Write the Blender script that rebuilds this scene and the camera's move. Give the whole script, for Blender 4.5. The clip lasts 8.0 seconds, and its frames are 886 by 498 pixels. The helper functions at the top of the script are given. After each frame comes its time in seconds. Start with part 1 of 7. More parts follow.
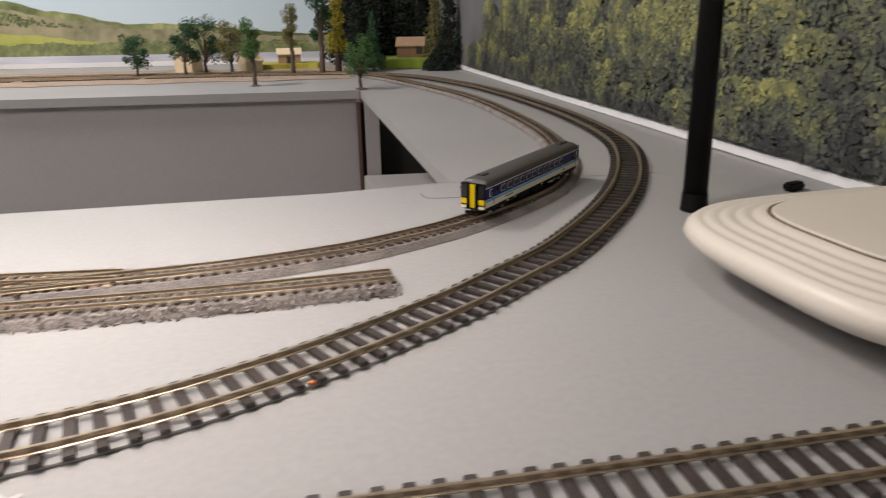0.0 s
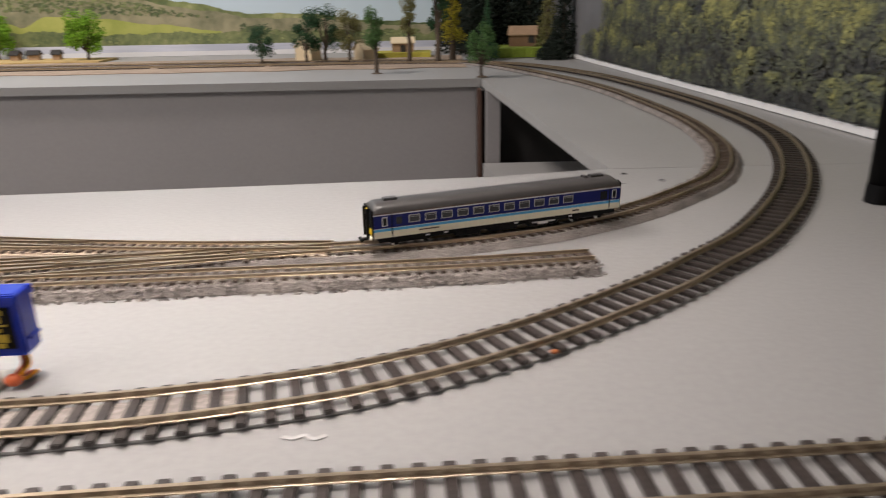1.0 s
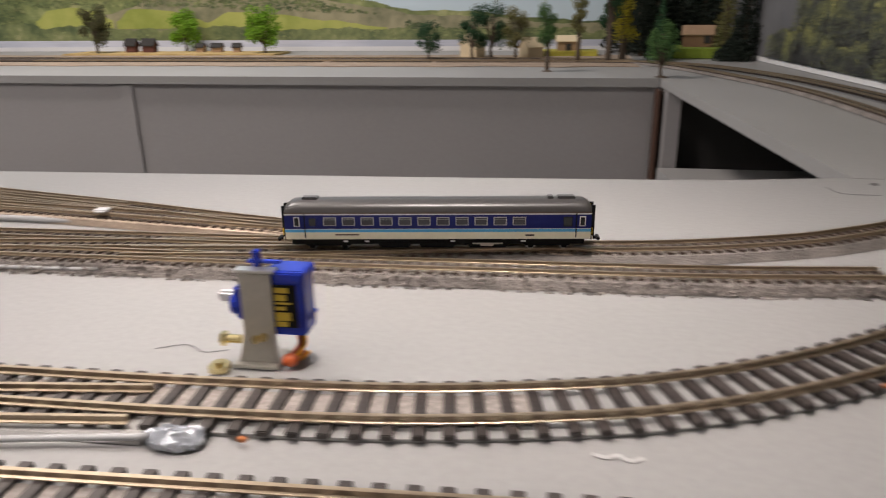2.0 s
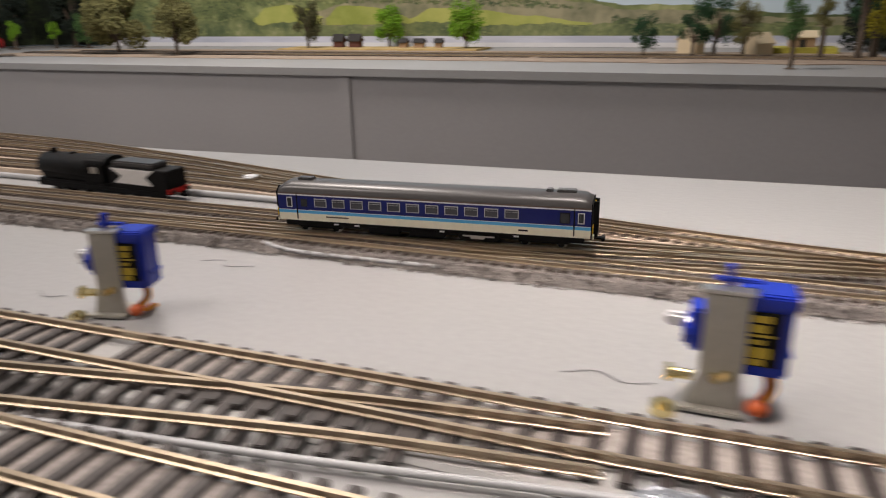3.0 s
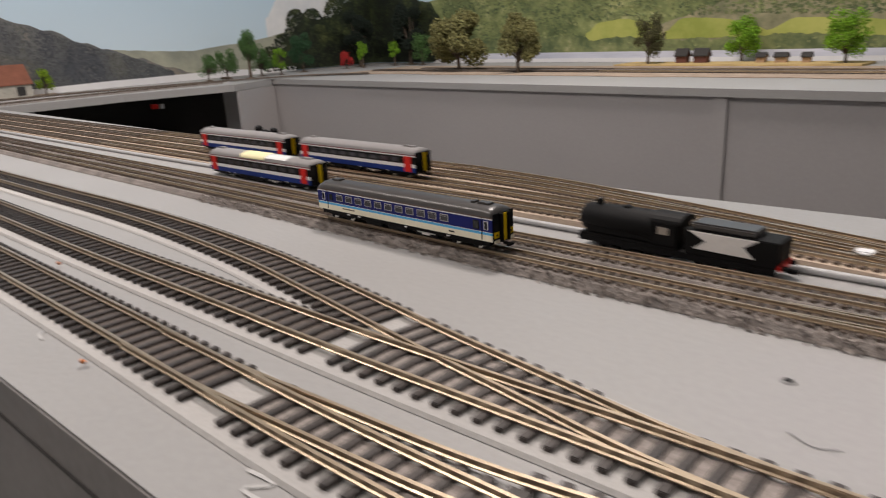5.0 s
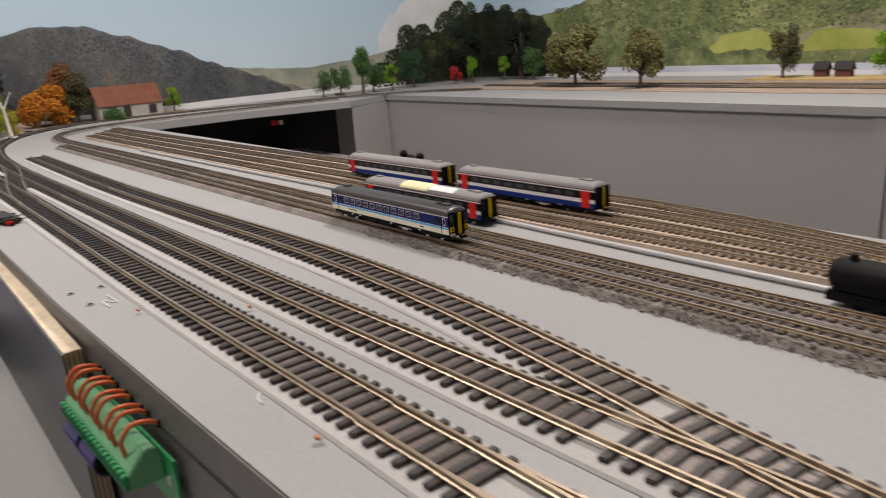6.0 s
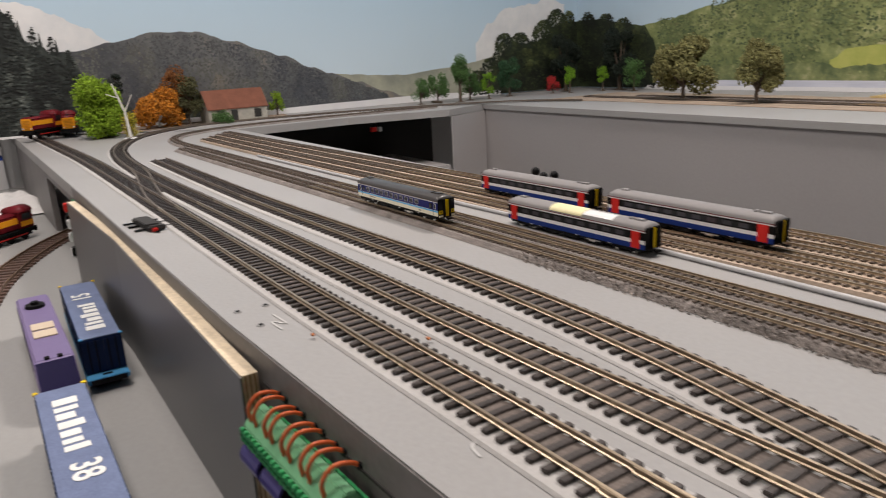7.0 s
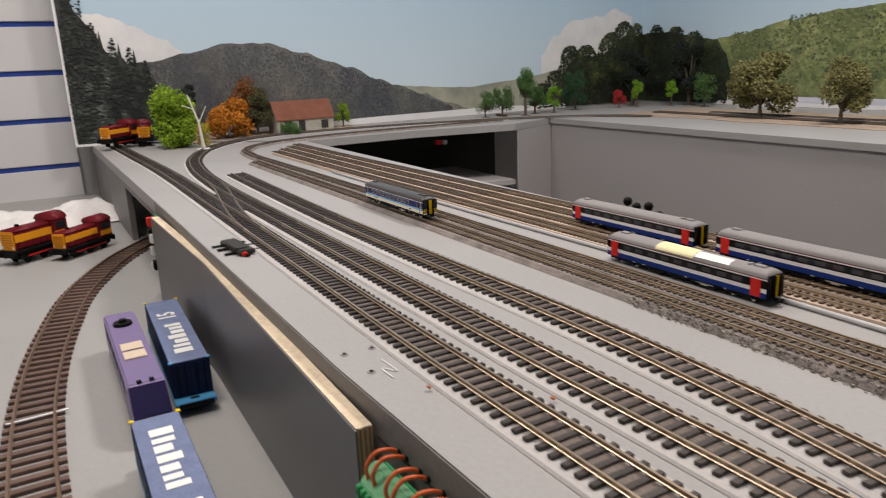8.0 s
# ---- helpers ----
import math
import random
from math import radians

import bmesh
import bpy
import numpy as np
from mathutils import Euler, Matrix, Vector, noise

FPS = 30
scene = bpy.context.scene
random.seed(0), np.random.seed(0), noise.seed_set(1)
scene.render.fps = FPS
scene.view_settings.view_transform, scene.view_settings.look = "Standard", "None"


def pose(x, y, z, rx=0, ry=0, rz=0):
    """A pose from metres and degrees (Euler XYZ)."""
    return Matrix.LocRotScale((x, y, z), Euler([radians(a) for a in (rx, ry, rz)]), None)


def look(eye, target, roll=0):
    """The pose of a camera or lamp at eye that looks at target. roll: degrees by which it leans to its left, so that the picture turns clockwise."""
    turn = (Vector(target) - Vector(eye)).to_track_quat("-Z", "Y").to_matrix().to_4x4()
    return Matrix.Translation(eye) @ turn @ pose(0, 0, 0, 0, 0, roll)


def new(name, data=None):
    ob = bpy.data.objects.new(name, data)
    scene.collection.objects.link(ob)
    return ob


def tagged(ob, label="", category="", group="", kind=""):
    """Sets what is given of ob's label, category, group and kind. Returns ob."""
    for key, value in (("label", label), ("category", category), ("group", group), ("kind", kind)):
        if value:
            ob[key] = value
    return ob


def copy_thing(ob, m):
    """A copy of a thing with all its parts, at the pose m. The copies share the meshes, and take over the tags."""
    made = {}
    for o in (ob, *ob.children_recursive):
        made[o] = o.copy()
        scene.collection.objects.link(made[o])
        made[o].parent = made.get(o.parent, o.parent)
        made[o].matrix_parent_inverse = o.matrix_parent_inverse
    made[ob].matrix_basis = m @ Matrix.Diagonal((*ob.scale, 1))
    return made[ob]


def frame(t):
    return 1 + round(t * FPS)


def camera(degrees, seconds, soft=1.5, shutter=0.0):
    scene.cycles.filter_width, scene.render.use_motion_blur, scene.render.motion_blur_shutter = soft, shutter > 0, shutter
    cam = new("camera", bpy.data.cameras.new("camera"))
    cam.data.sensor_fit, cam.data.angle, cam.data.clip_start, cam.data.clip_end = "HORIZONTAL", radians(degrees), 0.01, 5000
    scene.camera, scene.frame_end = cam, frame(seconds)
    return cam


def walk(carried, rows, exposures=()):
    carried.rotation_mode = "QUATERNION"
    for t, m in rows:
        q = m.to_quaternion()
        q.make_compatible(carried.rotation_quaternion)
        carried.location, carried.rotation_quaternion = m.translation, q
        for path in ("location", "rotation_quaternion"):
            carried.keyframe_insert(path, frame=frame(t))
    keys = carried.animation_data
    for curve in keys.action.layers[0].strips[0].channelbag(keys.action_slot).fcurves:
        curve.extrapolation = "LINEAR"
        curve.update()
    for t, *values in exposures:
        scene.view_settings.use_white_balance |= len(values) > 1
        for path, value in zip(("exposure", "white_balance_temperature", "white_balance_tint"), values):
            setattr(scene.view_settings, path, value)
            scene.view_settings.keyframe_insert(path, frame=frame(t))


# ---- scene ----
cam = camera(64.4, 8.0, soft=1.1, shutter=0.6)
PATH = [
    (0, (0.098, 0.102, 0.129), (0.336, 1.978, -0.522), -0.8),
    (0.5, (0.069, 0.1, 0.126), (0.212, 1.981, -0.539), -0.8),
    (1, (0.036, 0.094, 0.128), (0.051, 1.978, -0.544), -1.1),
    (2.5, (-0.068, 0.125, 0.112), (-0.611, 1.935, -0.543), -0.7),
    (3, (-0.127, 0.132, 0.107), (-0.874, 1.868, -0.547), -1.2),
    (3.5, (-0.18, 0.129, 0.106), (-1.098, 1.784, -0.54), -2.0),
    (4, (-0.227, 0.126, 0.109), (-1.298, 1.689, -0.529), -2.0),
    (4.5, (-0.28, 0.12, 0.112), (-1.499, 1.577, -0.512), -2.1),
    (5, (-0.327, 0.11, 0.122), (-1.666, 1.469, -0.48), -3.0),
    (6.5, (-0.431, 0.073, 0.142), (-2.005, 1.179, -0.403), -3.5),
    (7, (-0.458, 0.053, 0.149), (-2.088, 1.082, -0.386), -2.9),
    (7.5, (-0.48, 0.041, 0.16), (-2.15, 1.005, -0.37), -2.2),
    (8, (-0.499, 0.031, 0.169), (-2.201, 0.948, -0.344), -2.3),
]
walk(cam, [(t, look(eye, target, roll)) for t, eye, target, roll in PATH], exposures=[(0, 0.53), (1, 0.28), (2.5, 0.05), (4, 0.04), (5, 0.05), (8, 0.04)])

# ---- light ----
world = bpy.data.worlds.new("world")
scene.world = world
world.use_nodes = True
world.node_tree.nodes["Background"].inputs[0].default_value = (0.8, 0.85, 1.0, 1)
world.node_tree.nodes["Background"].inputs[1].default_value = 0.15
scene.view_settings.exposure = 0.0


def area_lamp(name, x, y, z, sx, sy, watts, turn=0):
    data = bpy.data.lights.new(name, "AREA")
    data.shape, data.size, data.size_y, data.energy = "RECTANGLE", sx, sy, watts
    data.color = (1.0, 0.895, 0.835)
    ob = new(name, data)
    ob.matrix_basis = pose(x, y, z, 0, 0, turn)
    return ob


# unseen lamps placed to suit the brightness; the first adds a narrow pool
# plan place, watts, beam in degrees, size
LAMPS = [(-0.10, 0.42, 0.58, 26, 0.28), (-1.05, -0.20, 11.3, 170, 0.40), (-1.85, 0.12, 9.0, 170, 0.40), (-1.05, 1.10, 20.0, 170, 0.40)]
for lx, ly, watts, wide, size in LAMPS:
    lamp = area_lamp("added_ceiling_lamp", lx, ly, 1.435, size, size * 0.75, watts)
    lamp.data.spread = radians(wide)


# ---- materials ----
def material(name, colour, rough=0.6, metal=0.0, vary=0.1, scale=40.0, bump=0.0, fine=400.0, emit=0.0, random_tone=0.0, spec=0.5):
    m = bpy.data.materials.new(name)
    m.use_nodes = True
    nt = m.node_tree
    b = nt.nodes["Principled BSDF"]
    b.inputs["Roughness"].default_value, b.inputs["Metallic"].default_value = rough, metal
    b.inputs["Specular IOR Level"].default_value = spec
    co = nt.nodes.new("ShaderNodeTexCoord")
    n1 = nt.nodes.new("ShaderNodeTexNoise")
    n1.inputs["Scale"].default_value, n1.inputs["Detail"].default_value = scale, 6
    n2 = nt.nodes.new("ShaderNodeTexNoise")
    n2.inputs["Scale"].default_value, n2.inputs["Detail"].default_value = fine, 3
    for n in (n1, n2):
        nt.links.new(co.outputs["Object"], n.inputs["Vector"])
    add = nt.nodes.new("ShaderNodeMath")
    add.operation = "ADD"
    nt.links.new(n1.outputs["Fac"], add.inputs[0])
    nt.links.new(n2.outputs["Fac"], add.inputs[1])
    fac = add.outputs[0]
    if random_tone:
        info = nt.nodes.new("ShaderNodeObjectInfo")
        mul = nt.nodes.new("ShaderNodeMath")
        mul.operation, mul.inputs[1].default_value, mul.inputs[2].default_value = "MULTIPLY_ADD", random_tone, -random_tone / 2
        nt.links.new(info.outputs["Random"], mul.inputs[0])
        add2 = nt.nodes.new("ShaderNodeMath")
        nt.links.new(fac, add2.inputs[0])
        nt.links.new(mul.outputs[0], add2.inputs[1])
        fac = add2.outputs[0]
    rng = nt.nodes.new("ShaderNodeMapRange")
    rng.inputs["From Min"].default_value, rng.inputs["From Max"].default_value = 0.6, 1.4
    rng.inputs["To Min"].default_value, rng.inputs["To Max"].default_value = 1 - vary, 1 + vary
    nt.links.new(fac, rng.inputs["Value"])
    mix = nt.nodes.new("ShaderNodeVectorMath")
    mix.operation = "SCALE"
    mix.inputs[0].default_value = colour
    nt.links.new(rng.outputs[0], mix.inputs["Scale"])
    nt.links.new(mix.outputs["Vector"], b.inputs["Base Color"])
    if bump:
        bp = nt.nodes.new("ShaderNodeBump")
        bp.inputs["Strength"].default_value, bp.inputs["Distance"].default_value = bump, 0.001
        nt.links.new(n2.outputs["Fac"], bp.inputs["Height"])
        nt.links.new(bp.outputs["Normal"], b.inputs["Normal"])
    if emit:
        nt.links.new(mix.outputs["Vector"], b.inputs["Emission Color"])
        b.inputs["Emission Strength"].default_value = emit
    return m


def by_piece(mat, low, high):
    """Lets the colour of each loose piece of a mesh vary between low and high times itself."""
    nt = mat.node_tree
    base = nt.nodes["Principled BSDF"].inputs["Base Color"]
    old = base.links[0].from_socket
    geo, tone, mul = nt.nodes.new("ShaderNodeNewGeometry"), nt.nodes.new("ShaderNodeMapRange"), nt.nodes.new("ShaderNodeVectorMath")
    tone.inputs["To Min"].default_value, tone.inputs["To Max"].default_value = low, high
    mul.operation = "SCALE"
    nt.links.new(geo.outputs["Random Per Island"], tone.inputs["Value"])
    nt.links.new(old, mul.inputs[0])
    nt.links.new(tone.outputs[0], mul.inputs["Scale"])
    nt.links.new(mul.outputs["Vector"], base)
    return mat


BOARD = material("grey board paint", (0.335, 0.331, 0.328), 0.5, vary=0.075, scale=6, bump=0.15, fine=300)
FASCIA = material("grey fascia paint", (0.36, 0.345, 0.345), 0.6, vary=0.05, scale=3, bump=0.1, fine=200)
LOWBOARD = material("lower board paint", (0.32, 0.32, 0.315), 0.55, vary=0.06, scale=5, bump=0.1, fine=200)
# near-black: shade of the board openings as colour, also model windows and roofs
DARK = material("near-black recess shade and details", (0.03, 0.028, 0.027), 0.8)
RAIL = material("nickel silver rail", (0.45, 0.365, 0.265), 0.35, 0.85, 0.2, 60, 0.1, 900)
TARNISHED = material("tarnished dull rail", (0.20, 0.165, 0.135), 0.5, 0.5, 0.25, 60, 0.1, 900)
SLEEPER = material("brown plastic sleeper", (0.040, 0.031, 0.028), 0.5, 0, 0.35, 30, 0.2, 500, random_tone=0.5)
NSLEEPER = material("weathered small sleeper", (0.085, 0.060, 0.044), 0.7, 0, 0.3, 60, 0.2, 800)
UNDERLAY = material("white foam underlay", (0.44, 0.43, 0.42), 0.75, 0, 0.14, 20, 0.3, 600)
GRIME = material("brown dusty track bed", (0.155, 0.128, 0.113), 0.8, 0, 0.45, 9, 0.4, 500)
PALE_GRIME = material("pale dusty track bed", (0.30, 0.265, 0.245), 0.8, 0, 0.5, 9, 0.4, 500)
BALLAST = material("grey stone ballast", (0.22, 0.195, 0.18), 0.9, 0, 0.6, 60, 1.0, 1100)
WALL = material("plain wall paint", (0.6, 0.6, 0.6), 0.8, 0, 0.04, 2)
WHITE = material("white painted strip", (0.8, 0.8, 0.8), 0.5, 0, 0.04, 10)


# ---- mesh helpers ----
def part(name, bm, mat, parent=None, label=""):
    """Links a bmesh, or (verts, faces), as one mesh object under a thing."""
    me = bpy.data.meshes.new(name)
    if isinstance(bm, tuple):
        me.from_pydata(bm[0], [], bm[1])
    else:
        bm.to_mesh(me)
        bm.free()
    me.materials.append(mat)
    ob = new(name, me)
    if parent is not None:
        ob.parent = parent
    if label:
        ob["label"] = label
    return ob


def smooth(ob):
    for p in ob.data.polygons:
        p.use_smooth = True
    return ob


def empty(name, m=None, **tags):
    ob = new(name)
    ob.empty_display_size = 0.01
    if m is not None:
        ob.matrix_basis = m
    return tagged(ob, **tags)


def box(x0, x1, y0, y1, z0, z1, bevel=0.0, bm=None):
    own = bmesh.new()
    bmesh.ops.create_cube(own, size=1, matrix=Matrix.Translation(((x0 + x1) / 2, (y0 + y1) / 2, (z0 + z1) / 2)) @ Matrix.Diagonal((x1 - x0, y1 - y0, z1 - z0, 1)))
    if bevel:
        bmesh.ops.bevel(own, geom=own.edges[:], offset=bevel, segments=2, affect="EDGES")
    if bm is None:
        return own
    me = bpy.data.meshes.new("tmp")
    own.to_mesh(me)
    own.free()
    bm.from_mesh(me)
    bpy.data.meshes.remove(me)
    return bm


def prism(pts, z0, z1, bm=None):
    """A slab with the plan pts (counter-clockwise) from z0 to z1."""
    bm = bm or bmesh.new()
    lo = [bm.verts.new((x, y, z0)) for x, y in pts]
    hi = [bm.verts.new((x, y, z1)) for x, y in pts]
    bm.faces.new(hi)
    bm.faces.new(lo[::-1])
    n = len(pts)
    for i in range(n):
        bm.faces.new((lo[i], lo[(i + 1) % n], hi[(i + 1) % n], hi[i]))
    return bm


def upright(p, q, z0, z1, thick):
    """A vertical slab from p to q in plan, its thickness on the left of the way from p to q."""
    d = (Vector(q) - Vector(p)).normalized()
    n = Vector((-d.y, d.x)) * thick
    return prism([tuple(p), tuple(q), (q[0] + n.x, q[1] + n.y), (p[0] + n.x, p[1] + n.y)], z0, z1)


# ---- structure ----
NEAR_EDGE = [(-2.60, 0.108), (-2.353, 0.116), (-1.416, 0.141), (-0.862, 0.154), (-0.448, 0.174), (0.55, 0.215)]
BACK_EDGE = [(0.160, 0.630), (0.077, 0.613), (-0.138, 0.597), (-0.369, 0.583), (-0.553, 0.571), (-1.276, 0.563), (-1.779, 0.559), (-2.14, 0.555)]
LOW = -0.130


def set_part(name, bm, mat, label):
    return tagged(part(name, bm, mat), label=label, category=name.split("_")[0], kind="structure")


set_part("board_near", prism(NEAR_EDGE + [(0.449, 0.632)] + BACK_EDGE + [(-2.52, 0.555), (-2.52, 0.108)], -0.018, 0.0), BOARD, "light grey painted plywood baseboard top with tracks")
set_part("board_right", prism([(0.172, 0.6335), (0.449, 0.6345), (0.318, 1.97), (0.120, 1.97), (0.116, 1.300)], -0.013, -0.0006), BOARD, "grey painted plywood baseboard beside the wall")
set_part("board_far", prism([(0.1145, 1.300), (0.1185, 1.97), (-2.52, 1.97), (-2.52, 1.301), (-2.169, 1.300)], -0.014, 0.0), BOARD, "light grey painted scenic baseboard across the well")
set_part("board_left", prism([(-2.141, 0.557), (-2.15, 0.85), (-2.10, 1.132), (-2.170, 1.2985), (-2.52, 1.2985), (-2.52, 0.557)], -0.018, 0.0), BOARD, "grey painted baseboard linking near and far boards")
FAR1 = set_part("fascia_far_1", box(-0.826, 0.107, 1.308, 1.322, -0.5, -0.0142), FASCIA, "dark grey painted panel under the far baseboard")
set_part("fascia_far_2", box(-2.169, -0.830, 1.306, 1.322, -0.5, -0.0142), FASCIA, "dark grey painted panel under the far baseboard")
set_part("fascia_left", upright((-2.092, 1.132), (-2.172, 1.305), -0.5, -0.0185, -0.003), FASCIA, "dark grey painted corner panel beside the opening")
part("fascia_trim", box(-0.84, -0.816, 1.3035, 1.3055, -0.5, -0.0150), FASCIA, FAR1)
# sheets behind the openings carry the shade inside in their near-black colour
set_part("recess_back_left", box(-2.46, -2.45, 0.5, 1.29, -0.5, -0.019), DARK, "near-black sheet for the shade in the baseboard opening")
set_part("shelf_left", prism([(-2.14, 0.56), (-2.10, 1.13), (-2.44, 1.13), (-2.44, 0.56)], -0.165, -0.152), FASCIA, "grey shelf inside the dark opening")
set_part("recess_back_right", prism([(0.425, 0.66), (0.435, 0.66), (0.37, 1.29), (0.36, 1.29)], -0.5, -0.019), DARK, "near-black sheet for the shade in the baseboard opening")
set_part("recess_end_right", box(0.108, 0.36, 1.29, 1.298, -0.5, -0.019), DARK, "near-black end sheet for the shade in the baseboard opening")
set_part("post_right", box(0.120, 0.142, 1.24, 1.275, -0.5, -0.0135), FASCIA, "grey painted wooden leg under the baseboard")
set_part("post_strip", box(0.1075, 0.1130, 1.262, 1.289, -0.5, -0.0145), material("bare brown timber", (0.09, 0.045, 0.03), 0.7), "brown timber edge strip beside the panel")
set_part("shelf_right", prism([(0.150, 0.95), (0.170, 0.70), (0.42, 0.70), (0.365, 1.235), (0.114, 1.235)], -0.165, -0.13), BOARD, "grey painted shelf under the baseboard")
set_part("wall_right", upright((0.632, -1.2), (0.318, 1.972), -0.95, 1.45, -0.03), WALL, "plain painted room wall behind the backdrop")
set_part("wall_far", box(-2.6, 0.35, 1.985, 2.015, -0.95, 1.45), WALL, "plain painted room wall behind the backdrop")
set_part("wall_left", box(-2.63, -2.60, -1.23, 2.0, -0.95, 1.45), WALL, "plain painted room wall behind slatted panels")
set_part("wall_back", box(-2.6, 0.64, -1.23, -1.2, -0.95, 1.45), WALL, "plain painted room wall")
set_part("lower_board", prism([(-2.56, -1.0), (0.55, -1.0), (0.45, 0.21), (-0.44, 0.1735), (-0.86, 0.1532), (-1.52, 0.137), (-1.85, 0.30), (-2.3, 0.30), (-2.56, 0.09)], LOW - 0.018, LOW), LOWBOARD, "grey painted lower baseboard shelf")
set_part("floor", box(-2.62, 0.66, -1.22, 2.0, -1.0, -0.95), WALL, "plain grey room floor")
set_part("ceiling", box(-2.62, 0.66, -1.22, 2.0, 1.45, 1.5), WALL, "plain white room ceiling")
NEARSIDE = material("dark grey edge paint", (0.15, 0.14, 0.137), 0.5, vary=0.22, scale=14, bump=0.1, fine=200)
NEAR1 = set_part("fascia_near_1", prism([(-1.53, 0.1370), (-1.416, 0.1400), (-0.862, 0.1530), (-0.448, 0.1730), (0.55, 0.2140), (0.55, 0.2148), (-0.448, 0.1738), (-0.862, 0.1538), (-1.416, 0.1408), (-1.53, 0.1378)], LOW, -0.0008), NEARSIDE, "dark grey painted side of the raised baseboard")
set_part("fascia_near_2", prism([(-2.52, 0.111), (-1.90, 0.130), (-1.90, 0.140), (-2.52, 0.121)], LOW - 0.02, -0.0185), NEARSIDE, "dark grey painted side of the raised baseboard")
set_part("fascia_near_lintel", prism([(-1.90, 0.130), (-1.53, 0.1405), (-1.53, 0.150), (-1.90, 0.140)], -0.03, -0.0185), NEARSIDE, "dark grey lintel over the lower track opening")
part("fascia_edge", prism([(-0.81, 0.1550), (-0.448, 0.1724), (0.2, 0.1990), (0.2, 0.1996), (-0.448, 0.1730), (-0.81, 0.1556)], -0.0205, -0.0190), DARK, NEAR1)
# near-black sheet, the gloom of the lower opening painted on
set_part("recess_back_near", box(-2.2, -1.5, 0.42, 0.43, LOW, -0.019), DARK, "near-black sheet for the shade in the lower track opening")

# slatted wall panels behind the lower board
PANEL = material("white slatwall panel", (0.62, 0.62, 0.63), 0.5, vary=0.04, scale=4)
BLUE = material("blue slatwall insert", (0.02, 0.06, 0.32), 0.4)
slatwall = empty("slatwall", label="white slatted wall panelling with blue grooves", category="wall panel")
for i in range(-3, 6):
    z = 0.065 + i * 0.1165
    part("panel", box(-2.575, -2.56, -1.1, 0.078, z + 0.0062, z + 0.1103, 0.0015), PANEL, slatwall)
    part("groove", box(-2.585, -2.566, -1.1, 0.078, z - 0.0061, z + 0.0061), BLUE, slatwall)


# ---- tracks ----
def spline(pts, step):
    """Evenly spaced points along a smooth curve through pts."""
    P = [Vector(p) for p in pts]
    P = [P[0] * 2 - P[1]] + P + [P[-1] * 2 - P[-2]]
    dense = []
    for i in range(1, len(P) - 2):
        a, b, c, d = P[i - 1:i + 3]
        for k in range(24):
            u = k / 24
            dense.append(0.5 * (2 * b + (c - a) * u + (2 * a - 5 * b + 4 * c - d) * u * u + (3 * b - a - 3 * c + d) * u ** 3))
    dense.append(P[-2])
    for _ in range(2):
        dense = [dense[0]] + [(dense[i - 1] + dense[i] * 2 + dense[i + 1]) / 4 for i in range(1, len(dense) - 1)] + [dense[-1]]
    out, rest = [dense[0]], step
    for p, q in zip(dense, dense[1:]):
        d = (q - p).length
        at = rest
        while at <= d:
            out.append(p.lerp(q, at / d))
            at += step
        rest = at - d
    return out


def sides(line):
    """Tangent of each point of a line."""
    return [(line[min(i + 1, len(line) - 1)] - line[max(i - 1, 0)]).normalized() for i in range(len(line))]


def sweep(line, profile, z, shift=0.0):
    """(verts, faces) of a profile [(across, up)] swept along a plan line."""
    V, F = [], []
    n = len(profile)
    for p, t in zip(line, sides(line)):
        s = Vector((-t.y, t.x))
        for a, u in profile:
            V.append((p.x + s.x * (a + shift), p.y + s.y * (a + shift), z + u))
    for i in range(len(line) - 1):
        for k in range(n):
            F.append((i * n + k, i * n + (k + 1) % n, (i + 1) * n + (k + 1) % n, (i + 1) * n + k))
    F.append(tuple(range(n))[::-1])
    F.append(tuple((len(line) - 1) * n + k for k in range(n)))
    return V, F


def rail_profile(h, w):
    return [(-w, 0), (w, 0), (w, h * 0.16), (w * 0.35, h * 0.3), (w * 0.35, h * 0.62), (w * 0.62, h * 0.72), (w * 0.62, h), (-w * 0.62, h), (-w * 0.62, h * 0.72), (-w * 0.35, h * 0.62), (-w * 0.35, h * 0.3), (-w, h * 0.16)]


def oo_sleeper():
    return box(-0.0019, 0.0019, -0.0155, 0.0155, 0, 0.0019, 0.0003)


TIES = {}


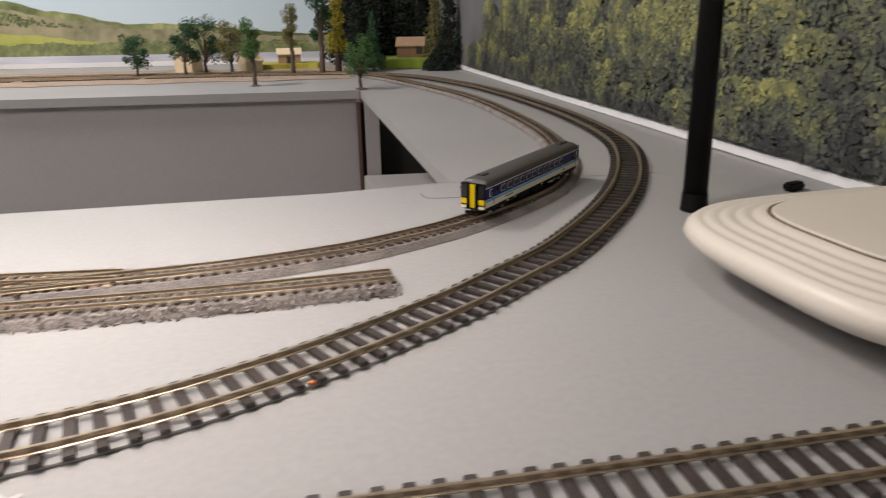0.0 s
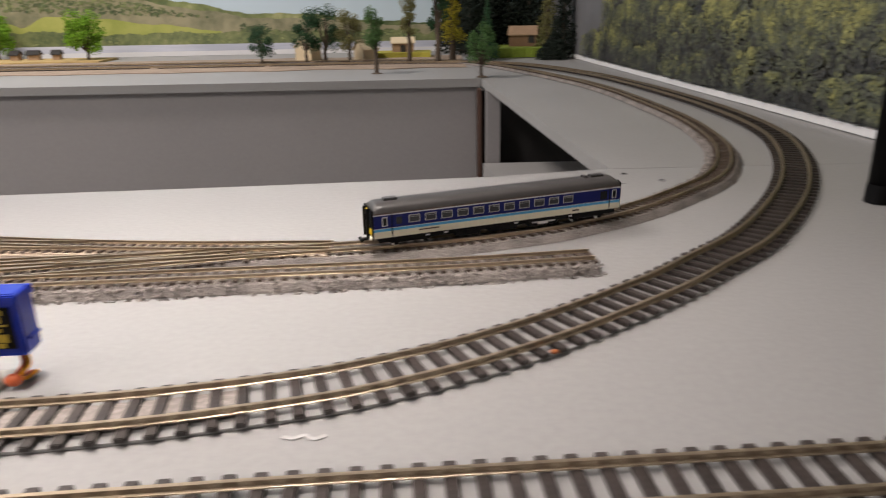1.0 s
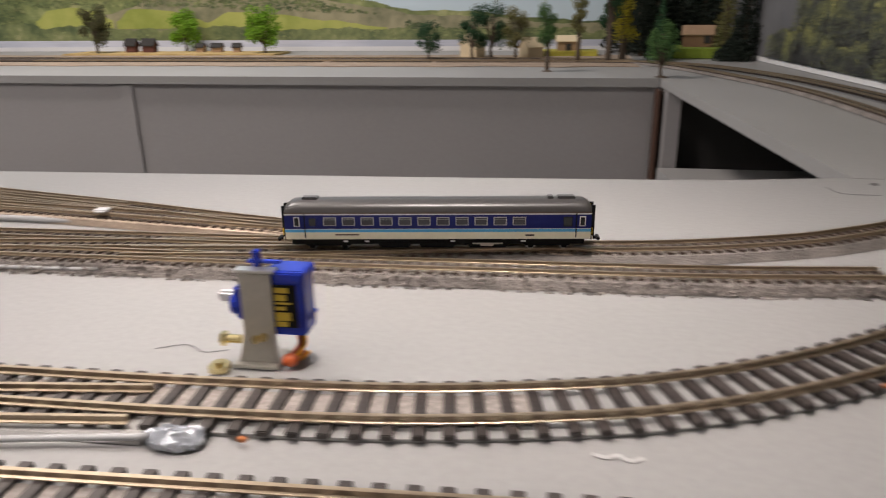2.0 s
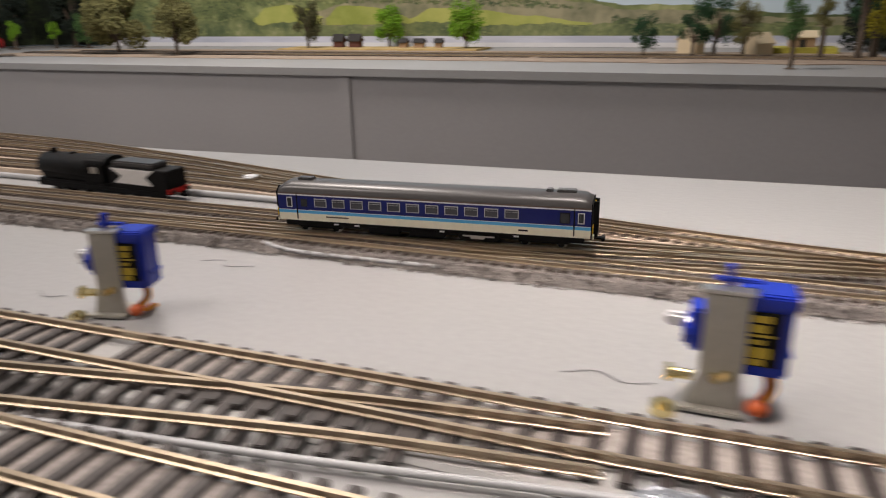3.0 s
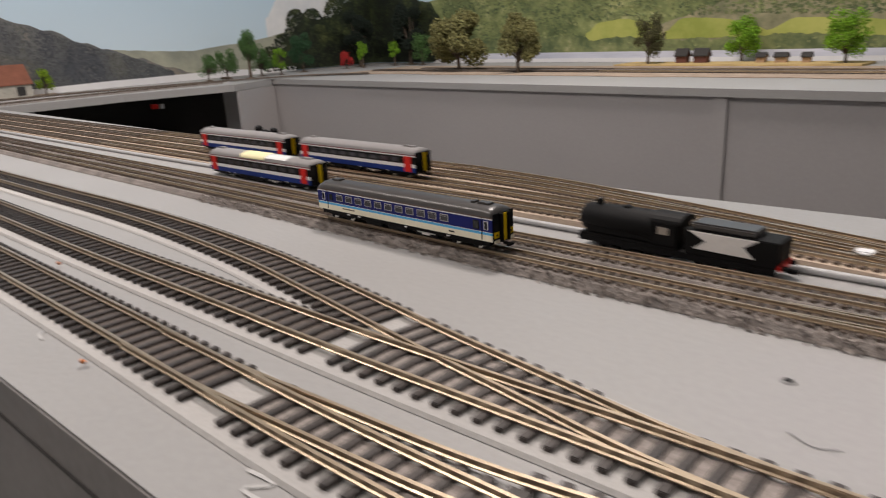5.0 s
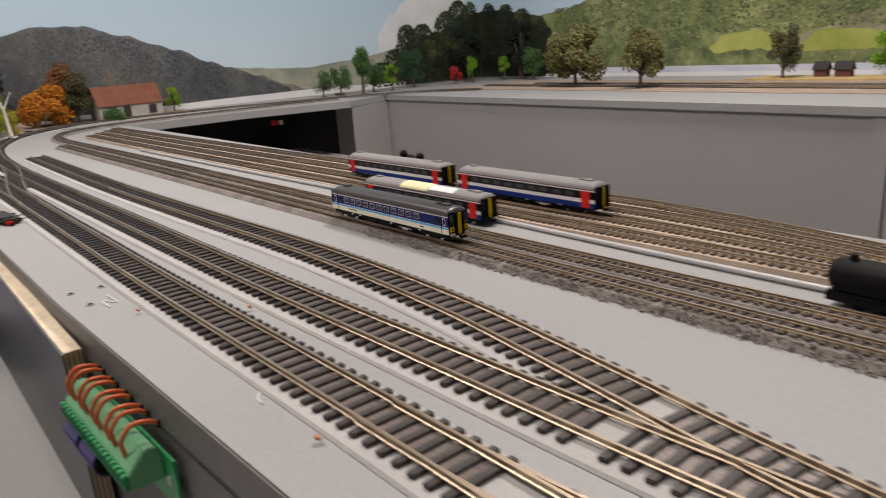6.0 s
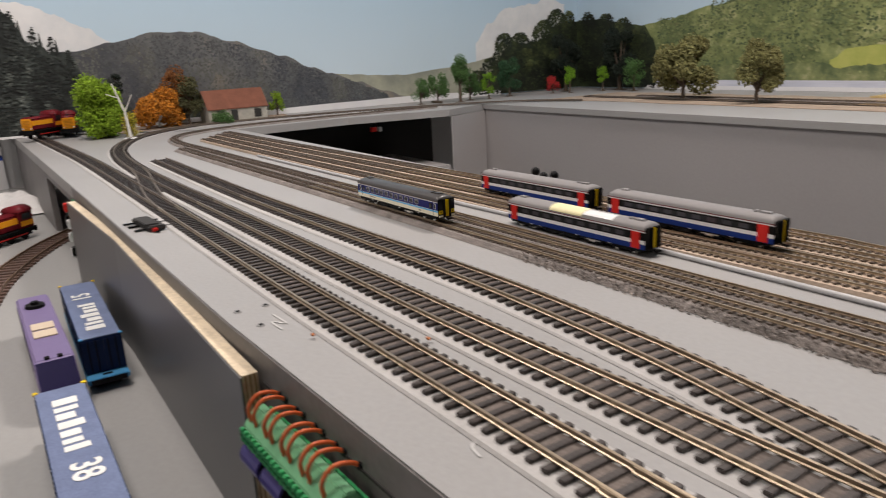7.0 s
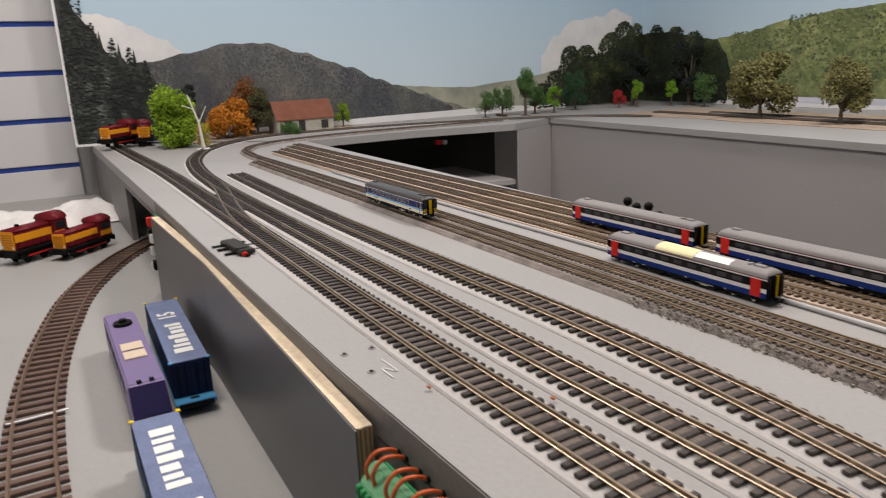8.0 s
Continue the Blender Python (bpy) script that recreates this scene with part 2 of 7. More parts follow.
def track(name, pts, label, oo=True, bed=None, near=None, skip=None, lift=0.0, bed_to=9.0, shoulder=0.0035):
    """A model track: rails, sleepers and bed. near: stretch of x in which the sleepers are pieces of their own. skip(p): no sleeper there.
    bed_to: the underlay reaches only up to this x; past it the track lies on a narrow strip of board paint."""
    thing = empty(name, label=label, category="model track", group="model tracks")
    gauge, step = (0.0165, 0.0088) if oo else (0.009, 0.0058)
    zb = (0.0016 if oo else 0.0036) + lift
    hs, hr = (0.0019, 0.0026) if oo else (0.0012, 0.0018)
    line = spline(pts, 0.008 if oo else 0.006)
    if bed:
        far_half, near_half, mat = bed
        slope = 0.0012 if oo else shoulder
        on = [p for p in line if p.x < bed_to and (p.y < 1.2 or bed_to > 5)]
        V, F = sweep(on, [(-far_half - slope, 0.0003), (near_half + slope, 0.0003), (near_half, zb), (-far_half, zb)], 0)
        part("underlay" if oo else "ballast_bed", (V, F), mat, thing)
        grimy = [p for p in line if p.x < -0.03 and p.y < 0.6] if oo else []
        runs = [[]]
        for p in grimy:
            if skip and bed_to > -1 and skip(p) or runs[-1] and (runs[-1][-1].x < -0.54) != (p.x < -0.54):
                runs.append([])
            else:
                runs[-1].append(p)
        for run in [r for r in runs if len(r) > 1]:
            part("track_grime", sweep(run, [(-0.0079, zb + 0.0002), (0.0079, zb + 0.0002), (0.0079, zb + 0.0007), (-0.0079, zb + 0.0007)], 0), GRIME if run[0].x < -0.54 else PALE_GRIME, thing)
        off = [p for p in line if p.x >= bed_to - 0.01 and p.y < 1.45]
        if len(off) > 1:
            part("packing", sweep(off, [(-0.0140, 0.0003), (0.0140, 0.0003), (0.0140, zb - 0.0002), (-0.0140, zb - 0.0002)], 0), BOARD, thing)
    for s in (-1, 1):
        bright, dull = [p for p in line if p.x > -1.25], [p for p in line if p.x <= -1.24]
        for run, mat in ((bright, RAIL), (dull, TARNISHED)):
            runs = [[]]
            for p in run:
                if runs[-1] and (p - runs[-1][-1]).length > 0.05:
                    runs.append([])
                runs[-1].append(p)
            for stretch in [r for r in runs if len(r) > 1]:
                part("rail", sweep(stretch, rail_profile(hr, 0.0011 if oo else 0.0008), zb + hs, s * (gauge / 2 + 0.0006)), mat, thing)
    spots = spline(pts, step)
    w, l = (0.00165, 0.0155) if oo else (0.0012, 0.0085)
    V, F = [], []
    for p, t in zip(spots, sides(spots)):
        if skip and skip(p):
            continue
        a = math.atan2(t.y, t.x) + random.uniform(-0.012, 0.012)
        if near and near[0] < p.x < near[1] and p.y < 0.7:
            if "oo" not in TIES:
                TIES["oo"] = part("sleeper", oo_sleeper(), SLEEPER, thing)
                ob = TIES["oo"]
            else:
                ob = new("sleeper", TIES["oo"].data)
                ob.parent = thing
            ob.matrix_basis = Matrix.Translation((p.x, p.y, zb)) @ Matrix.Rotation(a, 4, "Z")
            continue
        c, s = math.cos(a), math.sin(a)
        k = len(V)
        for z in (zb, zb + hs):
            for u, v in ((-w, -l), (w, -l), (w, l), (-w, l)):
                V.append((p.x + u * c - v * s, p.y + u * s + v * c, z))
        F += [(k + 4, k + 5, k + 6, k + 7), (k, k + 1, k + 5, k + 4), (k + 1, k + 2, k + 6, k + 5), (k + 2, k + 3, k + 7, k + 6), (k + 3, k, k + 4, k + 7)]
    if V:
        tagged(part("sleeper_rest", (V, F), SLEEPER if oo else NSLEEPER, thing), kind="stuff")
    return thing


def gaps(*spots):
    """Places along x where a sleeper is left out at a rail joint."""
    return lambda p: any(abs(p.x - x) < 0.0062 for x in spots)


def near_line(pts, dist):
    """Whether a point lies closer than dist to the curve through pts."""
    line = spline(pts, 0.01)
    return lambda p: min((p - q).length_squared for q in line) < dist * dist


T1 = [(0.600, 0.292), (0.420, 0.271), (0.237, 0.259), (0.135, 0.253), (0.007, 0.246), (-0.066, 0.241), (-0.221, 0.231), (-0.367, 0.224), (-0.489, 0.217), (-0.635, 0.214), (-0.847, 0.208), (-1.033, 0.205), (-1.350, 0.200), (-1.781, 0.191), (-2.163, 0.171), (-2.40, 0.157)]
T2 = [(-2.05, 1.60), (-1.6, 1.60), (-0.8, 1.60), (-0.15, 1.60), (0.08, 1.585), (0.210, 1.500), (0.293, 1.321), (0.332, 1.160), (0.355, 0.985), (0.361, 0.863), (0.356, 0.769), (0.340, 0.696), (0.307, 0.610), (0.265, 0.532), (0.211, 0.457), (0.170, 0.417), (0.138, 0.388), (0.089, 0.352), (0.049, 0.328), (0.016, 0.313), (-0.015, 0.303), (-0.071, 0.292), (-0.142, 0.286), (-0.233, 0.282), (-0.327, 0.277), (-0.411, 0.273), (-0.530, 0.266), (-0.631, 0.262), (-0.775, 0.256), (-0.907, 0.252), (-1.105, 0.247), (-1.280, 0.242), (-1.426, 0.238), (-1.591, 0.236), (-1.782, 0.243), (-1.963, 0.269), (-2.134, 0.329), (-2.265, 0.430), (-2.332, 0.558), (-2.327, 0.808), (-2.265, 1.072), (-2.20, 1.25), (-2.10, 1.40), (-1.949, 1.482)]
T3 = [(-0.362, 0.275), (-0.411, 0.276), (-0.455, 0.281), (-0.510, 0.287), (-0.546, 0.292), (-0.599, 0.299), (-0.671, 0.307), (-0.778, 0.311), (-0.875, 0.309), (-0.988, 0.303), (-1.220, 0.293), (-1.443, 0.289), (-1.693, 0.287)]
LINK = [(-0.608, 0.214), (-0.554, 0.216), (-0.498, 0.221), (-0.441, 0.227), (-0.394, 0.236), (-0.346, 0.245), (-0.295, 0.255), (-0.251, 0.264), (-0.208, 0.272), (-0.149, 0.280)]
N1 = [(0.113, 0.425), (0.036, 0.416), (-0.061, 0.410), (-0.165, 0.4045), (-0.244, 0.401), (-0.369, 0.396), (-0.481, 0.391), (-0.659, 0.386), (-0.815, 0.382), (-0.989, 0.377), (-1.489, 0.361), (-1.812, 0.351)]
N2 = [(-1.9, 1.66), (-0.8, 1.66), (-0.15, 1.655), (0.04, 1.62), (0.153, 1.50), (0.245, 1.243), (0.280, 1.086), (0.293, 0.942), (0.297, 0.814), (0.285, 0.707), (0.264, 0.638), (0.235, 0.583), (0.194, 0.539), (0.155, 0.505), (0.119, 0.483), (0.088, 0.468), (0.031, 0.451), (-0.022, 0.443), (-0.075, 0.438), (-0.163, 0.431), (-0.241, 0.427), (-0.385, 0.421), (-0.552, 0.415), (-0.743, 0.409), (-0.986, 0.402), (-1.487, 0.387), (-1.734, 0.378), (-1.920, 0.373), (-2.046, 0.392), (-2.122, 0.452), (-2.168, 0.541), (-2.195, 0.686), (-2.20, 0.919), (-2.19, 1.147)]
LEAD = [(-1.22, 0.2025), (-1.30, 0.204), (-1.38, 0.211), (-1.46, 0.221), (-1.54, 0.231), (-1.62, 0.2365)]
NM = [(0.012, 0.447), (-0.05, 0.438), (-0.11, 0.427), (-0.17, 0.415), (-0.24, 0.4045)]
NX = [(-0.074, 0.438), (-0.143, 0.430), (-0.213, 0.4205), (-0.281, 0.4105), (-0.349, 0.4015), (-0.416, 0.3945)]
Y = [[(-0.155, 0.4545), (-0.208, 0.459), (-0.342, 0.471), (-0.471, 0.477), (-0.560, 0.4755), (-0.760, 0.468), (-1.172, 0.452), (-1.649, 0.436), (-1.947, 0.428)],
     [(-0.22, 0.4605), (-0.30, 0.4685), (-0.396, 0.481), (-0.47, 0.4900), (-0.54, 0.4965), (-0.65, 0.4995), (-0.758, 0.496), (-1.169, 0.479), (-1.646, 0.461), (-1.980, 0.452)],
     [(-0.285, 0.4780), (-0.362, 0.4895), (-0.416, 0.498), (-0.476, 0.5075), (-0.5375, 0.515), (-0.62, 0.5235), (-0.69, 0.526), (-0.755, 0.524), (-1.166, 0.506), (-1.643, 0.487), (-2.013, 0.477)],
     [(-0.02, 0.4445), (-0.10, 0.4485), (-0.19, 0.4605), (-0.285, 0.4805), (-0.362, 0.4945), (-0.416, 0.505), (-0.476, 0.5175), (-0.5375, 0.529), (-0.62, 0.5425), (-0.70, 0.5495), (-0.76, 0.5500), (-1.166, 0.5325), (-1.643, 0.513), (-2.04, 0.500)]]
BED = (0.0165, 0.0195, UNDERLAY)
NEAR = (-1.0, 0.40)
YARDBED = material("dusty brown yard underlay", (0.46, 0.365, 0.285), 0.85, 0, 0.35, 25, 0.4, 700)
track("model_track", T1, "straight dark-sleepered model track with bronze rails on white underlay", True, BED, NEAR, gaps(-0.537, -0.305), 0.0, -0.25)
track("model_track", T2, "long curved model track with bronze rails and brown sleepers", True, BED, NEAR, gaps(-0.5395, -0.31), 0.0, -0.14)
track("model_track", T3, "stub-ended model siding track on white underlay", True, BED, (-0.9, 0), lambda p, a=near_line(T2, 0.008), g=gaps(-0.537): a(p) or g(p), -0.0003)
track("model_track", LINK, "diverging model crossover track between two main tracks", True, None, (-0.9, 0), lambda p, a=near_line(T1, 0.010), b=near_line(T2, 0.010): a(p) or b(p), -0.0002)
track("model_track", LEAD, "curved model junction track joining two main tracks", True, None, None, lambda p, a=near_line(T1, 0.010), b=near_line(T2, 0.010): a(p) or b(p), -0.0002)
NBED = (0.0115, 0.0100, BALLAST)
track("small_model_track", N1, "fine-scale ballasted siding track with cut end", False, (0.0095, 0.0115, BALLAST))
track("small_model_track", N2, "fine-scale ballasted main track curving along the board", False, NBED, None, None, 0.0002)
track("small_model_track", NX, "fine-scale crossover between two ballasted tracks", False, None, None, lambda p, a=near_line(N1, 0.005), b=near_line(N2, 0.005): a(p) or b(p), 0.0001)
track("small_model_track", NM, "fine-scale turnout branch between two ballasted tracks", False, None, None, lambda p, a=near_line(N1, 0.005), b=near_line(N2, 0.005): a(p) or b(p), 0.0001)
STONE_CHIP = material("grey ballast chips", (0.27, 0.238, 0.218), 0.9, 0, 0.3, 80)
by_piece(STONE_CHIP, 0.3, 1.55)


def chippings(pts, x0, x1, far, near, per, seed, top):
    """Loose stone chips strewn over a ballast bed: far and near, its reach on either side of the track's middle."""
    rnd = random.Random(seed)
    line = [p for p in spline(pts, 0.004) if x0 < p.x < x1 and p.y < 0.75]
    V, F = [], []
    for p, t in zip(line, sides(line)):
        edge = 0.0012 * noise.noise(Vector((p.x * 45, p.y * 45, seed)))
        for _ in range(per):
            d = rnd.uniform(-far, near + edge)
            if abs(d) < 0.0056 and rnd.random() < 0.75:
                continue
            over = max(0.0, d - near + 0.0045, -d - far + 0.0030)
            z = max(0.0004, top * (1 - over / 0.0045))
            q = Vector((p.x - t.y * d + t.x * rnd.uniform(-0.002, 0.002), p.y + t.x * d + t.y * rnd.uniform(-0.002, 0.002), z))
            r = rnd.uniform(0.0005, 0.0013)
            m = Euler((rnd.uniform(0, 6), rnd.uniform(0, 6), rnd.uniform(0, 6))).to_matrix()
            k = len(V)
            for u in ((r, 0, -r * 0.5), (-r * 0.6, r * 0.9, -r * 0.4), (-r * 0.6, -r * 0.9, -r * 0.3), (0, 0, r * 0.8)):
                V.append(tuple(q + m @ Vector(u)))
            F += [(k, k + 2, k + 1), (k, k + 1, k + 3), (k + 1, k + 2, k + 3), (k + 2, k, k + 3)]
    return tagged(part("ballast_chips", (V, F), STONE_CHIP), label="loose grey stone chips along the small tracks", category="ballast", kind="stuff")


chippings(N1, -0.85, 0.12, 0.0125, 0.0175, 34, 1, 0.0037)
chippings(N1, -1.8, -0.85, 0.0120, 0.0135, 22, 3, 0.0034)
chippings(N2, -1.9, 0.33, 0.0140, 0.0125, 28, 2, 0.0039)
for i, pts in enumerate(Y):
    track("small_model_track", pts, "weathered fine-scale storage yard track on dusty underlay", False, (0.0108, 0.0108, YARDBED), None, None, 0.0003 + 0.0002 * i, shoulder=0.0008)

# ---- printed backdrops ----
def photo(name, low, high, scale, detail=8.0, stretch=1.0, spots=None, lift=0.0):
    """Mottled print: two tones mixed by noise at two sizes; spots: a third tone on the peaks."""
    m = bpy.data.materials.new(name)
    m.use_nodes = True
    nt = m.node_tree
    b = nt.nodes["Principled BSDF"]
    b.inputs["Roughness"].default_value = 0.55
    co = nt.nodes.new("ShaderNodeTexCoord")
    mp = nt.nodes.new("ShaderNodeMapping")
    mp.inputs["Scale"].default_value = (1, 1, stretch)
    nt.links.new(co.outputs["Object"], mp.inputs["Vector"])
    n1 = nt.nodes.new("ShaderNodeTexNoise")
    n1.inputs["Scale"].default_value, n1.inputs["Detail"].default_value, n1.inputs["Roughness"].default_value = scale, detail, 0.65
    n2 = nt.nodes.new("ShaderNodeTexNoise")
    n2.inputs["Scale"].default_value, n2.inputs["Detail"].default_value = scale * 0.22, 3
    for n in (n1, n2):
        nt.links.new(mp.outputs[0], n.inputs["Vector"])
    add = nt.nodes.new("ShaderNodeMath")
    nt.links.new(n1.outputs["Fac"], add.inputs[0])
    nt.links.new(n2.outputs["Fac"], add.inputs[1])
    ramp = nt.nodes.new("ShaderNodeValToRGB")
    rng = nt.nodes.new("ShaderNodeMapRange")
    rng.inputs["From Min"].default_value, rng.inputs["From Max"].default_value = 0.65 - lift, 1.4 - lift
    nt.links.new(add.outputs[0], rng.inputs["Value"])
    nt.links.new(rng.outputs[0], ramp.inputs["Fac"])
    e = ramp.color_ramp.elements
    e[0].position, e[0].color = 0.2, (*low, 1)
    e[1].position, e[1].color = 0.65, (*high, 1)
    if spots:
        x = ramp.color_ramp.elements.new(0.85)
        x.color = (*spots, 1)
    nt.links.new(ramp.outputs["Color"], b.inputs["Base Color"])
    return m


def sky_print():
    m = bpy.data.materials.new("printed sky")
    m.use_nodes = True
    nt = m.node_tree
    b = nt.nodes["Principled BSDF"]
    b.inputs["Roughness"].default_value = 0.5
    co = nt.nodes.new("ShaderNodeTexCoord")
    sep = nt.nodes.new("ShaderNodeSeparateXYZ")
    nt.links.new(co.outputs["Object"], sep.inputs[0])
    ramp = nt.nodes.new("ShaderNodeValToRGB")
    e = ramp.color_ramp.elements
    e[0].position, e[0].color = 0.05, (0.62, 0.74, 0.82, 1)
    e[1].position, e[1].color = 0.6, (0.34, 0.54, 0.72, 1)
    nt.links.new(sep.outputs["Z"], ramp.inputs["Fac"])
    nt.links.new(ramp.outputs["Color"], b.inputs["Base Color"])
    return m


SKY = sky_print()
HILL_GREY = photo("printed grey hill", (0.066, 0.070, 0.082), (0.150, 0.152, 0.150), 16, spots=(0.270, 0.232, 0.180))
HILL_FAR = photo("printed far hill", (0.248, 0.264, 0.217), (0.419, 0.419, 0.326), 12)
HILL_GREEN = photo("printed green hillside", (0.085, 0.120, 0.045), (0.25, 0.29, 0.11), 34, spots=(0.419, 0.419, 0.202))
HEATH = photo("printed brown heath", (0.171, 0.178, 0.101), (0.357, 0.326, 0.202), 28)
FIELD = photo("printed yellow green field", (0.28, 0.33, 0.065), (0.43, 0.45, 0.12), 16)
HEDGE = photo("printed shore trees", (0.078, 0.109, 0.046), (0.217, 0.248, 0.101), 55, spots=(0.341, 0.341, 0.171))
FOREST = photo("printed dark forest", (0.007, 0.011, 0.007), (0.034, 0.050, 0.020), 30, spots=(0.075, 0.10, 0.035))
SPRUCE = photo("printed dark spruce", (0.008, 0.011, 0.010), (0.040, 0.050, 0.045), 55, spots=(0.19, 0.215, 0.19), stretch=0.6)
LOCH = photo("printed loch water", (0.475, 0.500, 0.587), (0.650, 0.663, 0.750), 5, stretch=12.0)
SHORE = photo("printed pale shore", (0.68, 0.68, 0.70), (0.8, 0.8, 0.8), 5)
CLOUD = photo("printed cloud", (0.60, 0.63, 0.66), (0.80, 0.80, 0.80), 7)


def bush_print():
    """Soft bush crowns in haze: rounded cells lit on their tops, broken up by leaf noise."""
    m = bpy.data.materials.new("printed hazy bushes")
    m.use_nodes = True
    nt = m.node_tree
    b = nt.nodes["Principled BSDF"]
    b.inputs["Roughness"].default_value = 0.55
    co = nt.nodes.new("ShaderNodeTexCoord")
    wide = nt.nodes.new("ShaderNodeMapping")
    wide.inputs["Scale"].default_value = (1.0, 0.5, 1.0)
    nt.links.new(co.outputs["Object"], wide.inputs["Vector"])
    warp = nt.nodes.new("ShaderNodeTexNoise")
    warp.inputs["Scale"].default_value, warp.inputs["Detail"].default_value = 28, 6
    off = nt.nodes.new("ShaderNodeVectorMath")
    off.operation, off.inputs[1].default_value, off.inputs[2].default_value = "MULTIPLY_ADD", (0.07, 0.07, 0.07), (0, 0, 0)
    nt.links.new(wide.outputs[0], warp.inputs["Vector"])
    nt.links.new(warp.outputs["Color"], off.inputs[0])
    nt.links.new(wide.outputs[0], off.inputs[2])
    cell = nt.nodes.new("ShaderNodeTexVoronoi")
    cell.feature = "SMOOTH_F1"
    cell.inputs["Scale"].default_value, cell.inputs["Smoothness"].default_value = 27, 0.4
    nt.links.new(off.outputs[0], cell.inputs["Vector"])
    leaf = nt.nodes.new("ShaderNodeTexNoise")
    leaf.inputs["Scale"].default_value, leaf.inputs["Detail"].default_value, leaf.inputs["Roughness"].default_value = 75, 12, 0.8
    nt.links.new(wide.outputs[0], leaf.inputs["Vector"])
    mass = nt.nodes.new("ShaderNodeTexNoise")
    mass.inputs["Scale"].default_value, mass.inputs["Detail"].default_value = 7, 3
    nt.links.new(wide.outputs[0], mass.inputs["Vector"])
    sep = nt.nodes.new("ShaderNodeSeparateXYZ")
    nt.links.new(co.outputs["Object"], sep.inputs[0])

    def madd(src, k, plus):
        n = nt.nodes.new("ShaderNodeMath")
        n.operation, n.inputs[1].default_value = "MULTIPLY_ADD", k
        nt.links.new(src, n.inputs[0])
        if isinstance(plus, float):
            n.inputs[2].default_value = plus
        else:
            nt.links.new(plus, n.inputs[2])
        return n.outputs[0]

    f = madd(cell.outputs["Distance"], -0.9, -0.1)
    f = madd(leaf.outputs["Fac"], 1.7, f)
    f = madd(mass.outputs["Fac"], 0.22, f)
    f = madd(sep.outputs["Z"], 0.75, f)
    ramp = nt.nodes.new("ShaderNodeValToRGB")
    nt.links.new(f, ramp.inputs["Fac"])
    e = ramp.color_ramp.elements
    e[0].position, e[0].color = 0.22, (0.028, 0.029, 0.028, 1)
    e[1].position, e[1].color = 1.0, (0.40, 0.38, 0.14, 1)
    for at, c in ((0.45, (0.075, 0.080, 0.066, 1)), (0.64, (0.135, 0.145, 0.092, 1)), (0.80, (0.22, 0.225, 0.10, 1))):
        e.new(at).color = c
    nt.links.new(ramp.outputs["Color"], b.inputs["Base Color"])
    return m


BUSH = bush_print()
GLOOM = photo("printed grey shade", (0.139, 0.139, 0.147), (0.202, 0.202, 0.209), 6)


def ragged(points, wave, seed, step=0.006):
    """A ridge line through points (along, up), roughened by fractal noise."""
    out, (u0, v0) = [], points[0]
    for u1, v1 in points[1:]:
        n = max(1, int(abs(u1 - u0) / step))
        for k in range(n):
            f = k / n
            f2 = f * f * (3 - 2 * f)
            u, v = u0 + (u1 - u0) * f, v0 + (v1 - v0) * f2
            out.append((u, max(0.0005, v + wave * noise.fractal(Vector((u * 30, seed, v * 9)), 0.8, 2.2, 5))))
        u0, v0 = u1, v1
    out.append(points[-1])
    return out


def cutout(name, parent, points, base, place, depth, mat, wave=0.004, seed=0.0):
    """A thin printed layer under a ragged ridge. place(u, v, d): its point in the world, d off the sheet."""
    line = ragged(points, wave, seed)
    base_v = base if callable(base) else (lambda u: base)
    V, F = [], []
    for u, v in line:
        V += [place(u, base_v(u), depth), place(u, max(v, base_v(u) + 0.0005), depth)]
    for i in range(len(line) - 1):
        F.append((2 * i, 2 * i + 2, 2 * i + 3, 2 * i + 1))
    return part(name, (V, F), mat, parent)


def far_at(u, v, d):
    return (u, 1.968 - d, v)


def left_at(u, v, d):
    return (-2.478 + d, u, v)


far_drop = tagged(part("backdrop_far", box(-2.48, 0.325, 1.9695, 1.975, 0.0005, 0.9), SKY), label="printed panorama of loch, green hills and sky", category="backdrop", kind="structure")
cutout("hillside", far_drop, [(-2.48, 0.21), (-2.2, 0.205), (-2.07, 0.219), (-1.9, 0.25), (-1.73, 0.268), (-1.6, 0.273), (-1.35, 0.262), (-1.05, 0.222), (-0.85, 0.185), (-0.703, 0.154), (-0.583, 0.129), (-0.42, 0.100), (-0.288, 0.098), (-0.128, 0.080), (0.023, 0.070), (0.325, 0.075)], 0.02, far_at, 0.0005, HILL_GREEN, 0.004, 3.1)
cutout("heath", far_drop, [(-1.30, 0.10), (-1.1, 0.150), (-0.9, 0.150), (-0.72, 0.138), (-0.55, 0.112), (-0.42, 0.090), (-0.25, 0.085), (-0.05, 0.066), (0.30, 0.060)], 0.02, far_at, 0.0010, HEATH, 0.004, 7.7)
cutout("field", far_drop, [(-1.52, 0.082), (-1.47, 0.112), (-1.40, 0.118), (-1.33, 0.108), (-1.28, 0.085)], 0.060, far_at, 0.0016, FIELD, 0.002, 1.0)
cutout("field", far_drop, [(-1.27, 0.080), (-1.22, 0.113), (-1.12, 0.108), (-1.04, 0.088), (-0.97, 0.066)], 0.060, far_at, 0.0016, FIELD, 0.002, 2.0)
cutout("field", far_drop, [(-1.00, 0.075), (-0.93, 0.102), (-0.80, 0.094), (-0.66, 0.078), (-0.50, 0.060)], 0.052, far_at, 0.0018, FIELD, 0.002, 4.0)
